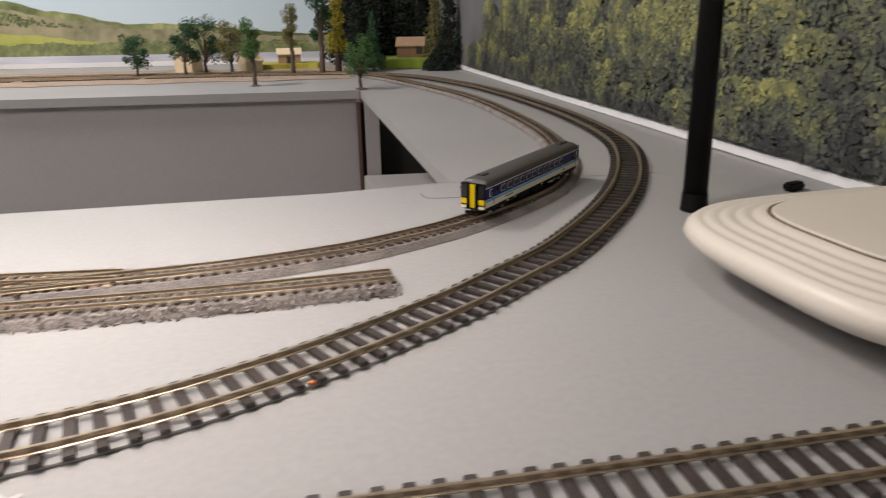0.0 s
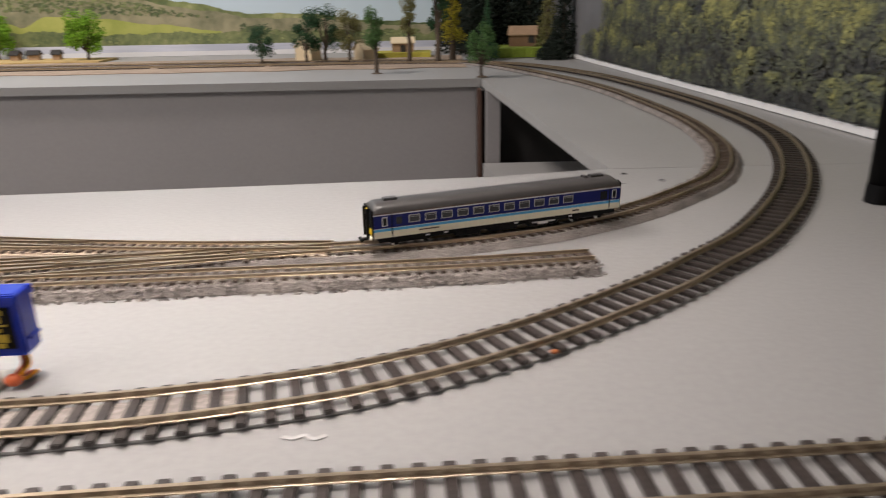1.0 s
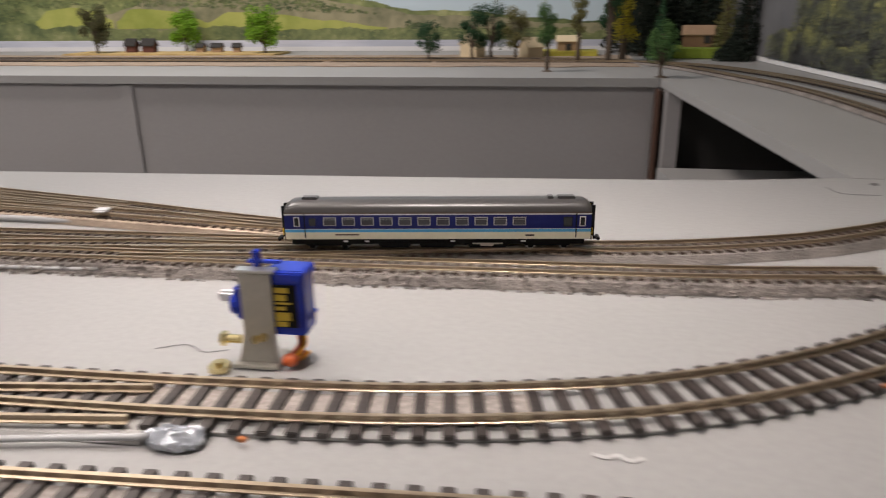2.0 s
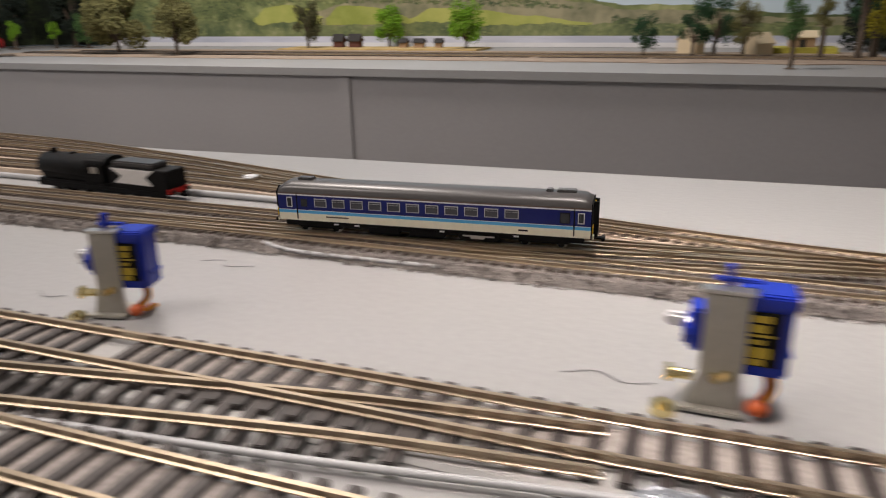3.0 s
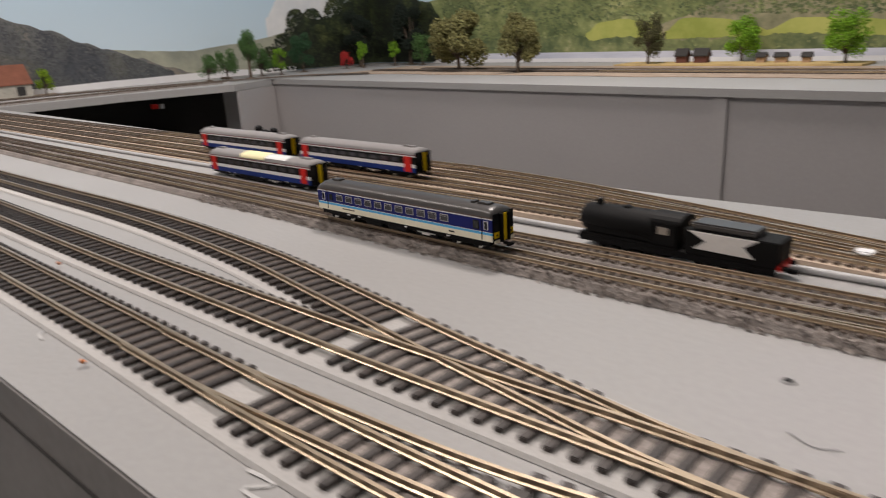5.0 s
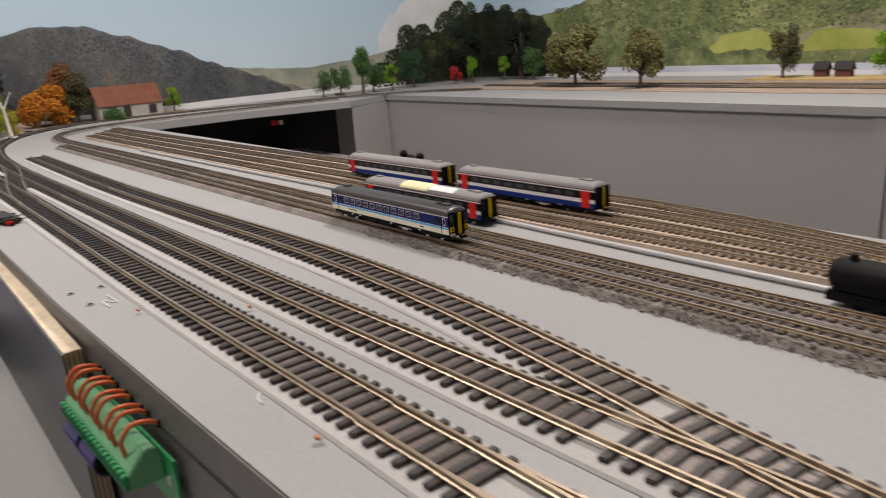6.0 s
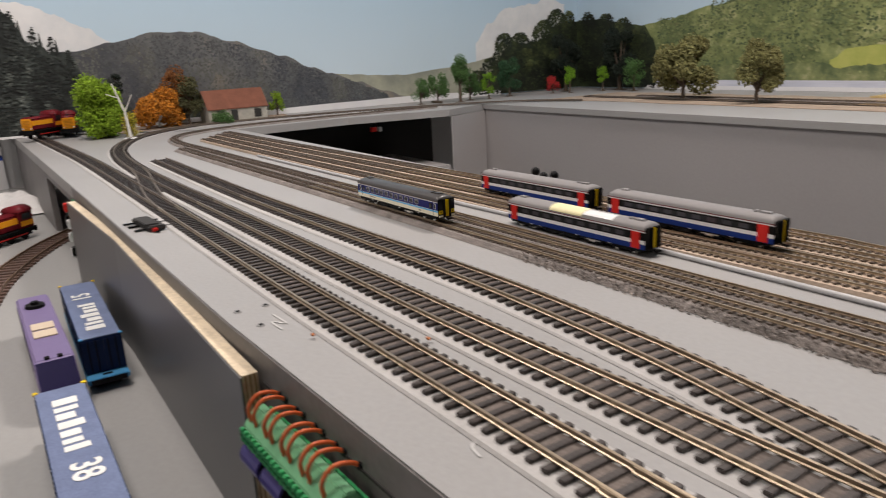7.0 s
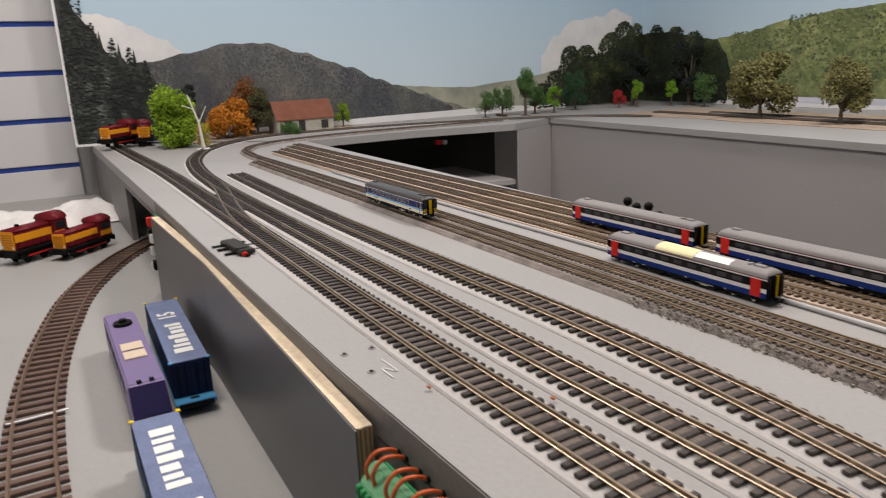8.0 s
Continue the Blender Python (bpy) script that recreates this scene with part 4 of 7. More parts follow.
GREEN_L, DARK_L, OLIVE_L = "mid green model tree on a brown scatter mound", "dark green model tree on a brown scatter mound", "olive model tree with airy foliage on a mound"
TREES = [(-0.329, 1.645, 0.080, 0.055, "dark", DARK_L, "round"), (-0.235, 1.65, 0.110, 0.065, "dark", DARK_L, "round"), (-0.195, 1.66, 0.118, 0.06, "dark", DARK_L, "round"),
         (-0.143, 1.657, 0.110, 0.06, "olive", OLIVE_L, "round"), (-0.068, 1.412, 0.116, 0.050, "green", GREEN_L, "tall"), (0.117, 1.318, 0.086, 0.050, "green", GREEN_L, "round"),
         (-0.014, 1.60, 0.145, 0.050, "olive", "tall thin-trunked olive model tree", "tall"), (0.045, 1.60, 0.175, 0.070, "dark", "tall dark green model tree with thin trunk", "tall"), (0.077, 1.66, 0.215, 0.050, "yellow", "tall yellow-green model conifer", "cone"),
         (-1.697, 1.603, 0.150, 0.155, "olive", OLIVE_L, "round"), (-1.462, 1.566, 0.135, 0.105, "olive", OLIVE_L, "round"), (-1.24, 1.822, 0.120, 0.075, "brown", "brownish green model tree beside the tan ground", "round"),
         (-1.032, 1.90, 0.105, 0.085, "bright", "bright green model tree beside the tan ground", "round"), (-0.786, 1.838, 0.110, 0.085, "bright", "bright green model tree beside the tan ground", "round"),
         (-2.31, 1.315, 0.140, 0.075, "green", GREEN_L, "tall"), (-2.37, 1.27, 0.085, 0.07, "green", GREEN_L, "round"), (-2.36, 1.20, 0.075, 0.06, "green", GREEN_L, "round"), (-2.35, 1.38, 0.095, 0.07, "green", GREEN_L, "round"),
         (-2.33, 1.44, 0.085, 0.05, "bright", "bright green model tree among darker trees", "round"), (-2.36, 1.55, 0.12, 0.08, "dark", DARK_L, "round"), (-2.316, 1.700, 0.055, 0.045, "red", "small red-leaved model bush", "round"),
         (-2.274, 1.740, 0.085, 0.050, "bright", "bright green model tree among darker trees", "tall"), (-2.22, 1.84, 0.080, 0.05, "bright", "bright green model tree among darker trees", "tall"), (-2.10, 1.86, 0.10, 0.07, "green", GREEN_L, "round"), (-2.36, 1.80, 0.19, 0.11, "black", "dark model conifer against the printed forest", "round"), (-2.20, 1.90, 0.20, 0.12, "black", "dark model conifer against the printed forest", "round"),
         (-2.25, 0.284, 0.138, 0.108, "lime", "large lime green model tree full of leaves", "block"), (-2.185, 0.330, 0.060, 0.040, "yellow", "small yellow-green model bush beside the lime tree", "block"), (-2.335, 0.580, 0.026, 0.060, "green", "low green model bush by the farmhouse wall", "block"), (-2.379, 0.430, 0.088, 0.125, "orange", "orange autumn model tree with pale trunk", "round"), (-2.43, 0.492, 0.145, 0.09, "rust", "rust brown autumn model tree", "round"),
         (-2.40, 0.510, 0.125, 0.085, "brown", "brownish dark model tree beside the farmhouse", "round"), (-2.435, 0.765, 0.068, 0.050, "lime", "small yellow-green model tree by the farmhouse", "round"), (-2.40, 0.345, 0.15, 0.05, "black", "dark ivy-hung model tree", "tall")]
for i, (x, y, h, w, tone, label, shape) in enumerate(TREES):
    model_tree(x, y, h, w, tone, label, shape, 0.05 if shape == "block" else 0.22 if shape != "tall" else 0.34, i, 5200 if shape == "block" and w > 0.1 else 3600 if w > 0.095 else 1700 if w > 0.07 else 1100, PALE_BARK if tone == "orange" else None)
for i, (x, y, h, w, tone) in enumerate([(0.105, 1.90, 0.26, 0.10, "black"), (0.152, 1.665, 0.120, 0.046, "dark"), (0.165, 1.90, 0.28, 0.11, "black"), (0.225, 1.91, 0.27, 0.10, "black"), (0.275, 1.91, 0.28, 0.09, "black"), (0.297, 1.76, 0.22, 0.050, "olive"), (0.318, 1.68, 0.21, 0.060, "black"), (0.125, 1.80, 0.20, 0.07, "black"), (0.295, 1.66, 0.055, 0.070, "black")]):
    model_tree(x, y, h, w, tone, "tall dark model conifer in the corner wood", "cone", 0.08, 60 + i, 1500, None, False)


# bare white tree by the lime tree
def bare_tree():
    V, F = [], []
    tree = empty("bare_tree", pose(-2.139, 0.320, 0.0), label="bare white model tree on a white base plate", category="model tree")
    bm = bmesh.new()
    for p, q, r in (((0, 0, 0), (-0.004, -0.004, 0.06), 0.004), ((-0.004, -0.004, 0.06), (-0.012, -0.02, 0.12), 0.0025), ((-0.004, -0.004, 0.06), (0.0, 0.014, 0.095), 0.0015), ((-0.008, -0.012, 0.09), (-0.012, -0.035, 0.10), 0.0012)):
        p, q = Vector(p), Vector(q)
        m = Matrix.Translation((p + q) / 2) @ (q - p).to_track_quat("Z", "Y").to_matrix().to_4x4()
        bmesh.ops.create_cone(bm, cap_ends=True, segments=7, radius1=r, radius2=r * 0.6, depth=(q - p).length * 1.04, matrix=m)
    part("trunk", bm, PALE_BARK, tree)
    bm = bmesh.new()
    bmesh.ops.create_cone(bm, cap_ends=True, segments=16, radius1=0.017, radius2=0.015, depth=0.004, matrix=Matrix.Translation((0, 0, 0.002)))
    part("base_plate", bm, WHITE, tree)


bare_tree()


# ---- small buildings ----
def gable_house(name, m, length, depth, eave, ridge, wall_mat, roof_mat, label, openings=()):
    house = empty(name, m, label=label, category="model building")
    bm = bmesh.new()
    L, D = length / 2, depth / 2
    v = [bm.verts.new(p) for p in ((-L, -D, 0), (L, -D, 0), (L, D, 0), (-L, D, 0), (-L, -D, eave), (L, -D, eave), (L, D, eave), (-L, D, eave), (-L, 0, ridge), (L, 0, ridge))]
    for f in ((0, 1, 5, 4), (2, 3, 7, 6), (1, 2, 6, 9, 5), (3, 0, 4, 8, 7), (4, 5, 9, 8), (6, 7, 8, 9), (3, 2, 1, 0)):
        bm.faces.new([v[i] for i in f])
    part("wall", bm, wall_mat, house)
    t = 0.003
    for sgn in (-1, 1):
        bm = bmesh.new()
        e = [(-L - t, sgn * (D + t), eave - t * (ridge - eave) / D), (L + t, sgn * (D + t), eave - t * (ridge - eave) / D), (L + t, 0, ridge), (-L - t, 0, ridge)]
        lo = [bm.verts.new((x, y, z + 0.0006)) for x, y, z in e]
        hi = [bm.verts.new((x, y, z + t)) for x, y, z in e]
        bm.faces.new(hi)
        bm.faces.new(lo[::-1])
        for i in range(4):
            bm.faces.new((lo[i], lo[(i + 1) % 4], hi[(i + 1) % 4], hi[i]))
        bmesh.ops.recalc_face_normals(bm, faces=bm.faces[:])
        part("roof", bm, roof_mat, house)
    for x, w, z0, z1, nm in openings:
        part(nm, box(x - w / 2, x + w / 2, -D - 0.0012, -D - 0.0002, z0, z1), DARK, house)
    return house


STONE = material("pale stone model wall", (0.42, 0.40, 0.35), 0.9, 0, 0.25, 80, 0.5, 600)
TILES = material("terracotta model roof", (0.20, 0.075, 0.045), 0.85, 0, 0.25, 60, 0.6, 500)
CREAM = material("cream card model wall", (0.74, 0.62, 0.42), 0.8, 0, 0.06, 30)
CARD = material("brown card model wall", (0.36, 0.24, 0.15), 0.85, 0, 0.2, 60)
DARKCARD = material("dark timber model wall", (0.20, 0.115, 0.065), 0.85, 0, 0.2, 60)
gable_house("farmhouse", pose(-2.405, 0.632, 0.0016, 0, 0, 96), 0.165, 0.062, 0.036, 0.080, STONE, TILES, "stone model farmhouse with terracotta tiled roof", [(-0.05, 0.022, 0.006, 0.030, "window"), (-0.012, 0.018, 0.0, 0.030, "door"), (0.055, 0.02, 0.006, 0.028, "window")])
gable_house("cottage", pose(-0.245, 1.735, 0.0016, 0, 0, 70), 0.045, 0.04, 0.030, 0.050, CREAM, CREAM, "unfinished cream card model cottage")
gable_house("cottage", pose(-0.115, 1.73, 0.0016, 0, 0, 40), 0.04, 0.035, 0.022, 0.040, CREAM, CREAM, "unfinished cream card model cottage")
gable_house("hut", pose(-0.035, 1.80, 0.012, 0, 0, 4), 0.05, 0.03, 0.020, 0.030, CARD, CREAM, "brown model hut with pale roof on a flower bank", [(0.0, 0.012, 0.0, 0.015, "door")])
gable_house("chalet", pose(0.245, 1.79, 0.020, 0, 0, -12), 0.062, 0.042, 0.026, 0.042, DARKCARD, CARD, "timber model chalet among dark conifers", [(0.02, 0.014, 0.008, 0.024, "window")])
for i, (x, w) in enumerate(((-1.165, 0.03), (-1.115, 0.035), (-0.97, 0.02), (-0.925, 0.026), (-0.87, 0.018))):
    gable_house("shed", pose(x, 1.86, 0.005, 0, 0, 3 * i - 4), w, 0.018, 0.013 + 0.006 * (i < 2), 0.02 + 0.012 * (i < 2), material("dark red model shed", (0.11, 0.04, 0.03), 0.8) if i < 2 else CARD, DARK, "small dark model shed on the tan ground")
for x in (-0.20, -0.15, -0.10, -2.33, -2.36):
    tagged(part("scatter_heap", box(x - 0.012, x + 0.012, (1.62 if x > -1 else 1.25) - 0.006, (1.62 if x > -1 else 1.25) + 0.006, 0.0016, 0.008, 0.002), BARK), label="low heap of dark brown scatter", category="scatter")


# ---- rolling stock ----
def paint(name, rgb, rough=0.35, vary=0.06):
    return material(name, rgb, rough, 0, vary, 90, 0.0, 500, spec=0.13 if rough > 0.34 else 0.4)


NAVY = paint("navy blue paint", (0.014, 0.020, 0.135))
SKYBLUE = paint("light blue paint", (0.10, 0.42, 0.74))
IVORY = paint("ivory paint", (0.82, 0.78, 0.62))
ROOFGREY = paint("grey roof paint", (0.062, 0.058, 0.057), 0.32)
ROOFLIGHT = paint("pale grey roof paint", (0.27, 0.26, 0.26), 0.45)
DIRTY = paint("dirty brown gutter", (0.13, 0.09, 0.07), 0.6)
BLACK = paint("black plastic", (0.006, 0.006, 0.0065), 0.55)
GLASS = paint("dark coach glass", (0.02, 0.022, 0.025), 0.08, 0.02)
PALEGLASS = paint("coach window blind", (0.065, 0.065, 0.075), 0.12)
PALEFRAME = paint("pale window frame", (0.50, 0.50, 0.50), 0.4)
YELLOW = paint("yellow end paint", (0.82, 0.58, 0.01))
SILVER = material("bright metal", (0.7, 0.69, 0.66), 0.28, 0.9, 0.1)
WHITEP = paint("white paint", (0.78, 0.78, 0.79))
ROYAL = paint("royal blue paint", (0.012, 0.035, 0.19))
RED = paint("red door paint", (0.62, 0.03, 0.025))
MAROON = paint("maroon paint", (0.14, 0.012, 0.018))
ORANGE = paint("orange yellow paint", (0.80, 0.33, 0.02))
PURPLE = paint("purple paint", (0.19, 0.15, 0.29))
DPURPLE = paint("dark purple paint", (0.010, 0.007, 0.045))
LAMPWHITE = material("lit marker lamp", (1, 1, 1), 0.3, emit=6.0)
TAPE = paint("cream masking tape", (0.80, 0.74, 0.46), 0.5)
CLEAR = paint("shiny white tape", (0.85, 0.86, 0.86), 0.1)


def roof_sweep(L, w, z0, z1, n=10, inset=0.003):
    """A rounded roof along x, drawn in at its ends."""
    V, F = [], []
    xs = [(-L / 2, 0.55), (-L / 2 + inset, 0.93), (-L / 2 + inset * 2, 1), (L / 2 - inset * 2, 1), (L / 2 - inset, 0.93), (L / 2, 0.55)]
    for x, k in xs:
        for i in range(n + 1):
            a = math.pi * i / n
            V.append((x, -w * math.cos(a) * (0.97 + 0.03 * k), z0 + (z1 - z0) * (math.sin(a) ** 0.75) * k))
    for j in range(len(xs) - 1):
        for i in range(n):
            F.append((j * (n + 1) + i, (j + 1) * (n + 1) + i, (j + 1) * (n + 1) + i + 1, j * (n + 1) + i + 1))
    F.append(tuple(range(n + 1)))
    F.append(tuple((len(xs) - 1) * (n + 1) + i for i in range(n, -1, -1)))
    return V, F


def disc_y(x, y0, y1, z, r, bm=None, seg=14):
    bm = bm or bmesh.new()
    bmesh.ops.create_cone(bm, cap_ends=True, segments=seg, radius1=r, radius2=r, depth=abs(y1 - y0), matrix=Matrix.Translation((x, (y0 + y1) / 2, z)) @ Matrix.Rotation(math.pi / 2, 4, "X"))
    return bm


def bogie(x, thing, w=0.0075):
    b = part("bogie", box(x - 0.0115, x + 0.0115, -w + 0.0012, w - 0.0012, 0.0030, 0.0052, 0.0005), BLACK, thing)
    for sgn in (-1, 1):
        bm = box(x - 0.0118, x + 0.0118, min(sgn * w, sgn * (w - 0.0012)), max(sgn * w, sgn * (w - 0.0012)), 0.0022, 0.0046, 0.0004)
        for dx in (-0.0085, 0.0085):
            box(x + dx - 0.0014, x + dx + 0.0014, min(sgn * w, sgn * (w + 0.0006)), max(sgn * w, sgn * (w + 0.0006)), 0.0012, 0.0038, 0.0003, bm)
        part("side_frame", bm, BLACK, b)
    for dx in (-0.0085, 0.0085):
        for sgn in (-1, 1):
            part("wheel", disc_y(x + dx, sgn * 0.0044, sgn * 0.0056, 0.0029, 0.0029), SILVER, b)


def railcar(name, m, label, bands, windows, roof_mat, ends, L=0.156, w=0.0095, extras=None):
    """A small-scale rail vehicle, rail level at z 0. bands: (name, z0, z1, material); windows: (name, along, width, z0, z1, frame, pane)."""
    car = empty(name, m, label=label, category="model train", group="model trains")
    for nm, z0, z1, mat in bands:
        part(nm, box(-L / 2, L / 2, -w, w, z0, z1), mat, car)
    top = bands[-1][2]
    smooth(part("roof", roof_sweep(L, w, top, top + 0.0052), roof_mat, car))
    for nm, x, ww, z0, z1, fm, pm in windows:
        for sgn in (-1, 1):
            y0, y1 = sorted((sgn * w, sgn * (w + 0.00018)))
            f = part(nm, box(x - ww / 2, x + ww / 2, y0, y1, z0, z1), fm, car)
            y0, y1 = sorted((sgn * (w + 0.00018), sgn * (w + 0.0003)))
            part("pane", box(x - ww / 2 + 0.0004, x + ww / 2 - 0.0004, y0, y1, z0 + 0.0004, z1 - 0.0013 if ww > 0.005 and nm == "window" else z1 - 0.0004), pm, f)
            if ww > 0.005 and nm == "window":
                part("top_light", box(x - ww / 2 + 0.0004, x + ww / 2 - 0.0004, y0, y1, z1 - 0.0011, z1 - 0.0004), pm, f)
    for k, sgn in enumerate((-1, 1)):
        x0, x1 = sorted((sgn * L / 2, sgn * (L / 2 + 0.0006)))
        end = part("cab_end", box(x0, x1, -w + 0.0004, w - 0.0004, 0.0058, top + 0.002, 0.0002), ends["back"], car)
        xa, xb = sorted((sgn * (L / 2 + 0.0006), sgn * (L / 2 + 0.0014)))
        part("gangway_door", box(xa, xb, -0.0024, 0.0024, 0.0060, top + 0.0012, 0.0003), ends.get("door_rear", ends["door"]) if sgn > 0 else ends["door"], end)
        part("gangway_frame", box(xa if sgn > 0 else xa - 0.0014, xb + 0.0014 if sgn > 0 else xb, -0.0036, -0.0025, 0.0058, top + 0.0018), BLACK, end)
        part("gangway_frame", box(xa if sgn > 0 else xa - 0.0014, xb + 0.0014 if sgn > 0 else xb, 0.0025, 0.0036, 0.0058, top + 0.0018), BLACK, end)
        for s2 in (-1, 1):
            ya, yb = sorted((s2 * 0.0042, s2 * (w - 0.0008)))
            part("cab_window", box(xa, (xa + xb) / 2, ya, yb, 0.0130, top + 0.0006, 0.0002), GLASS, end)
            part("warning_panel", box(xa, (xa + xb) / 2, ya, yb, 0.0085, 0.0122, 0.0002), ends["panel"], end)
            part("marker_lamp", box((xa + xb) / 2, (xa + xb) / 2 + 0.0004, (ya + yb) / 2 - 0.0005, (ya + yb) / 2 + 0.0005, 0.0098, 0.0108), LAMPWHITE if (sgn == ends["lit"] and s2 == 1) else GLASS, end)
            part("buffer_skirt", box(xa, xb, ya, yb, 0.0056, 0.0074, 0.0002), ends["skirt"], end)
        xc, xd = sorted((sgn * (L / 2 + 0.0008), sgn * (L / 2 + 0.0062)))
        bm = box(xc, xd, -0.0012, 0.0012, 0.0036, 0.0050, 0.0003)
        box(xd - 0.0018 if sgn > 0 else xc, xd if sgn > 0 else xc + 0.0018, -0.0030, 0.0030, 0.0034, 0.0052, 0.0004, bm)
        part("coupling", bm, BLACK, car)
    part("underframe", box(-L / 2 + 0.003, L / 2 - 0.003, -w + 0.0010, w - 0.0010, 0.0036, bands[0][1]), BLACK, car)
    for x in (-0.0565, 0.0565):
        bogie(x, car)
    for x, ww in ((-0.022, 0.016), (0.0, 0.018), (0.026, 0.020)):
        part("engine_box", box(x - ww / 2, x + ww / 2, -w + 0.0006, w - 0.0006, 0.0016, 0.0056, 0.0006), BLACK, car)
    for sgn in (-1, 1):
        y0, y1 = sorted((sgn * (w - 0.0007), sgn * (w - 0.0001)))
        bm = box(0.018, 0.034, y0, y1, 0.0036, 0.0044, 0.0003)
        box(0.022, 0.029, y0, y1, 0.0026, 0.0040, 0.0004, bm)
        part("exhaust_pipe", bm, SILVER, car)
        for x in (-0.047, -0.036, 0.008, 0.044):
            part("step_mark", box(x - 0.0012, x + 0.0012, y0, y1, 0.0050, 0.0056), WHITEP, car)
    for x, ww in ((-0.066, 0.008), (0.066, 0.009), (0.058, 0.003)):
        part("roof_vent", box(x - ww / 2, x + ww / 2, -0.0025, 0.0025, top + 0.0046, top + 0.0062, 0.0004), roof_mat, car)
    if extras:
        extras(car, L, w, top)
    return car


FRACTIONS = [0.149 + 0.0619 * i for i in range(11)]
REG_WINDOWS = [("window", (f - 0.5) * 0.156, 0.0066, 0.0140, 0.0184, PALEFRAME, PALEGLASS) for f in FRACTIONS]
REG_WINDOWS += [("door_window", (0.04 - 0.5) * 0.156, 0.0030, 0.0134, 0.0186, WHITEP, GLASS), ("small_window", (0.092 - 0.5) * 0.156, 0.0042, 0.0136, 0.0184, NAVY, GLASS),
                ("small_window", (0.925 - 0.5) * 0.156, 0.0046, 0.0132, 0.0184, BLACK, GLASS), ("door_window", (0.972 - 0.5) * 0.156, 0.0030, 0.0134, 0.0186, WHITEP, GLASS)]


def regional_extras(car, L, w, top):
    for f in (0.066, 0.952):
        for sgn in (-1, 1):
            y0, y1 = sorted((sgn * w, sgn * (w + 0.00012)))
            part("door_edge", box((f - 0.5) * L - 0.0003, (f - 0.5) * L + 0.0003, y0, y1, 0.0074, top - 0.0006), BLACK, car)
    for sgn in (-1, 1):
        y0, y1 = sorted((sgn * w, sgn * (w + 0.0001)))
        part("lettering", box(-0.0522, -0.040, y0, y1, 0.0087, 0.0094), DIRTY, car, "thin unreadable lettering bar")
        part("number_bar", box(0.045, 0.0495, y0, y1, 0.0082, 0.0090), BLACK, car, "dark number bar")


coach = railcar("railcar", None, "blue, light blue and ivory single model railcar with grey roof",
                [("lower_panel", 0.0066, 0.0104, IVORY), ("stripe", 0.0104, 0.0119, SKYBLUE), ("stripe_low", 0.0119, 0.0122, WHITEP), ("window_band", 0.0122, 0.0196, NAVY), ("cantrail", 0.0196, 0.0202, WHITEP), ("gutter", 0.0202, 0.0209, DIRTY)],
                REG_WINDOWS, ROOFGREY, {"back": BLACK, "door": YELLOW, "panel": YELLOW, "skirt": IVORY, "lit": -1}, extras=regional_extras)

BAND_WINDOWS = [("window_strip", 0.0, 0.121, 0.0135, 0.0181, BLACK, GLASS)]


def midland_extras(car, L, w, top):
    for f in (-1, 1):
        for sgn in (-1, 1):
            y0, y1 = sorted((sgn * w, sgn * (w + 0.0004)))
            d = part("door", box(f * 0.0695 - 0.0042, f * 0.0695 + 0.0042, y0, y1, 0.0060, 0.0192, 0.0002), RED, car)
            y2, y3 = sorted((sgn * (w + 0.0004), sgn * (w + 0.0006)))
            part("door_pane", box(f * 0.0695 - 0.0022, f * 0.0695 + 0.0022, y2, y3, 0.0125, 0.0180), RED, d)
    for i in range(9):
        for sgn in (-1, 1):
            y0, y1 = sorted((sgn * (w + 0.0003), sgn * (w + 0.00045)))
            x = -0.0545 + i * 0.0136
            part("window_blind", box(x - 0.0038, x + 0.0038, y0, y1, 0.0142, 0.0176), paint("dim coach interior", (0.05, 0.05, 0.06), 0.1) if i == 0 and sgn == -1 else PALE_IN, car)


PALE_IN = paint("dim coach blinds", (0.06, 0.06, 0.07), 0.12)
MID_BANDS = [("lower_panel", 0.0056, 0.0098, ROYAL), ("white_band", 0.0098, 0.0128, WHITEP), ("window_band", 0.0128, 0.0190, BLACK), ("white_rail", 0.0190, 0.0199, WHITEP), ("red_rail", 0.0199, 0.0206, MAROON)]
MID_ENDS = {"back": BLACK, "door": YELLOW, "panel": BLACK, "skirt": BLACK, "lit": 0}
ZN = 0.0066
mid = railcar("railcar", pose(-0.803, 0.4975, ZN, 0, 0, 1.6) @ Matrix.Diagonal((0.96, 0.97, 0.95, 1)), "navy and white model railcar with red doors and yellow end", MID_BANDS, BAND_WINDOWS, ROOFLIGHT, MID_ENDS, extras=midland_extras)
copy_thing(mid, pose(-0.975, 0.4905, ZN, 0, 0, 2.4))
taped = copy_thing(mid, pose(-0.866, 0.4400, 0.0004, 0, 0, 2.2))
taped["label"] = "navy and white model railcar with masking tape on its roof"


def roof_tape(x0, x1, a0, a1, mat, name):
    V, F = [], []
    for x in (x0, x1):
        for i in range(9):
            a = a0 + (a1 - a0) * i / 8
            V.append((x, -0.0098 * math.cos(a), 0.0206 + 0.0056 * math.sin(a) ** 0.75))
    for i in range(8):
        F.append((i, 9 + i, 10 + i, i + 1))
    return part(name, (V, F), mat, taped)


roof_tape(-0.024, 0.014, 0.12, 1.9, TAPE, "tape")
roof_tape(0.0145, 0.046, 0.45, 1.5, CLEAR, "tape")


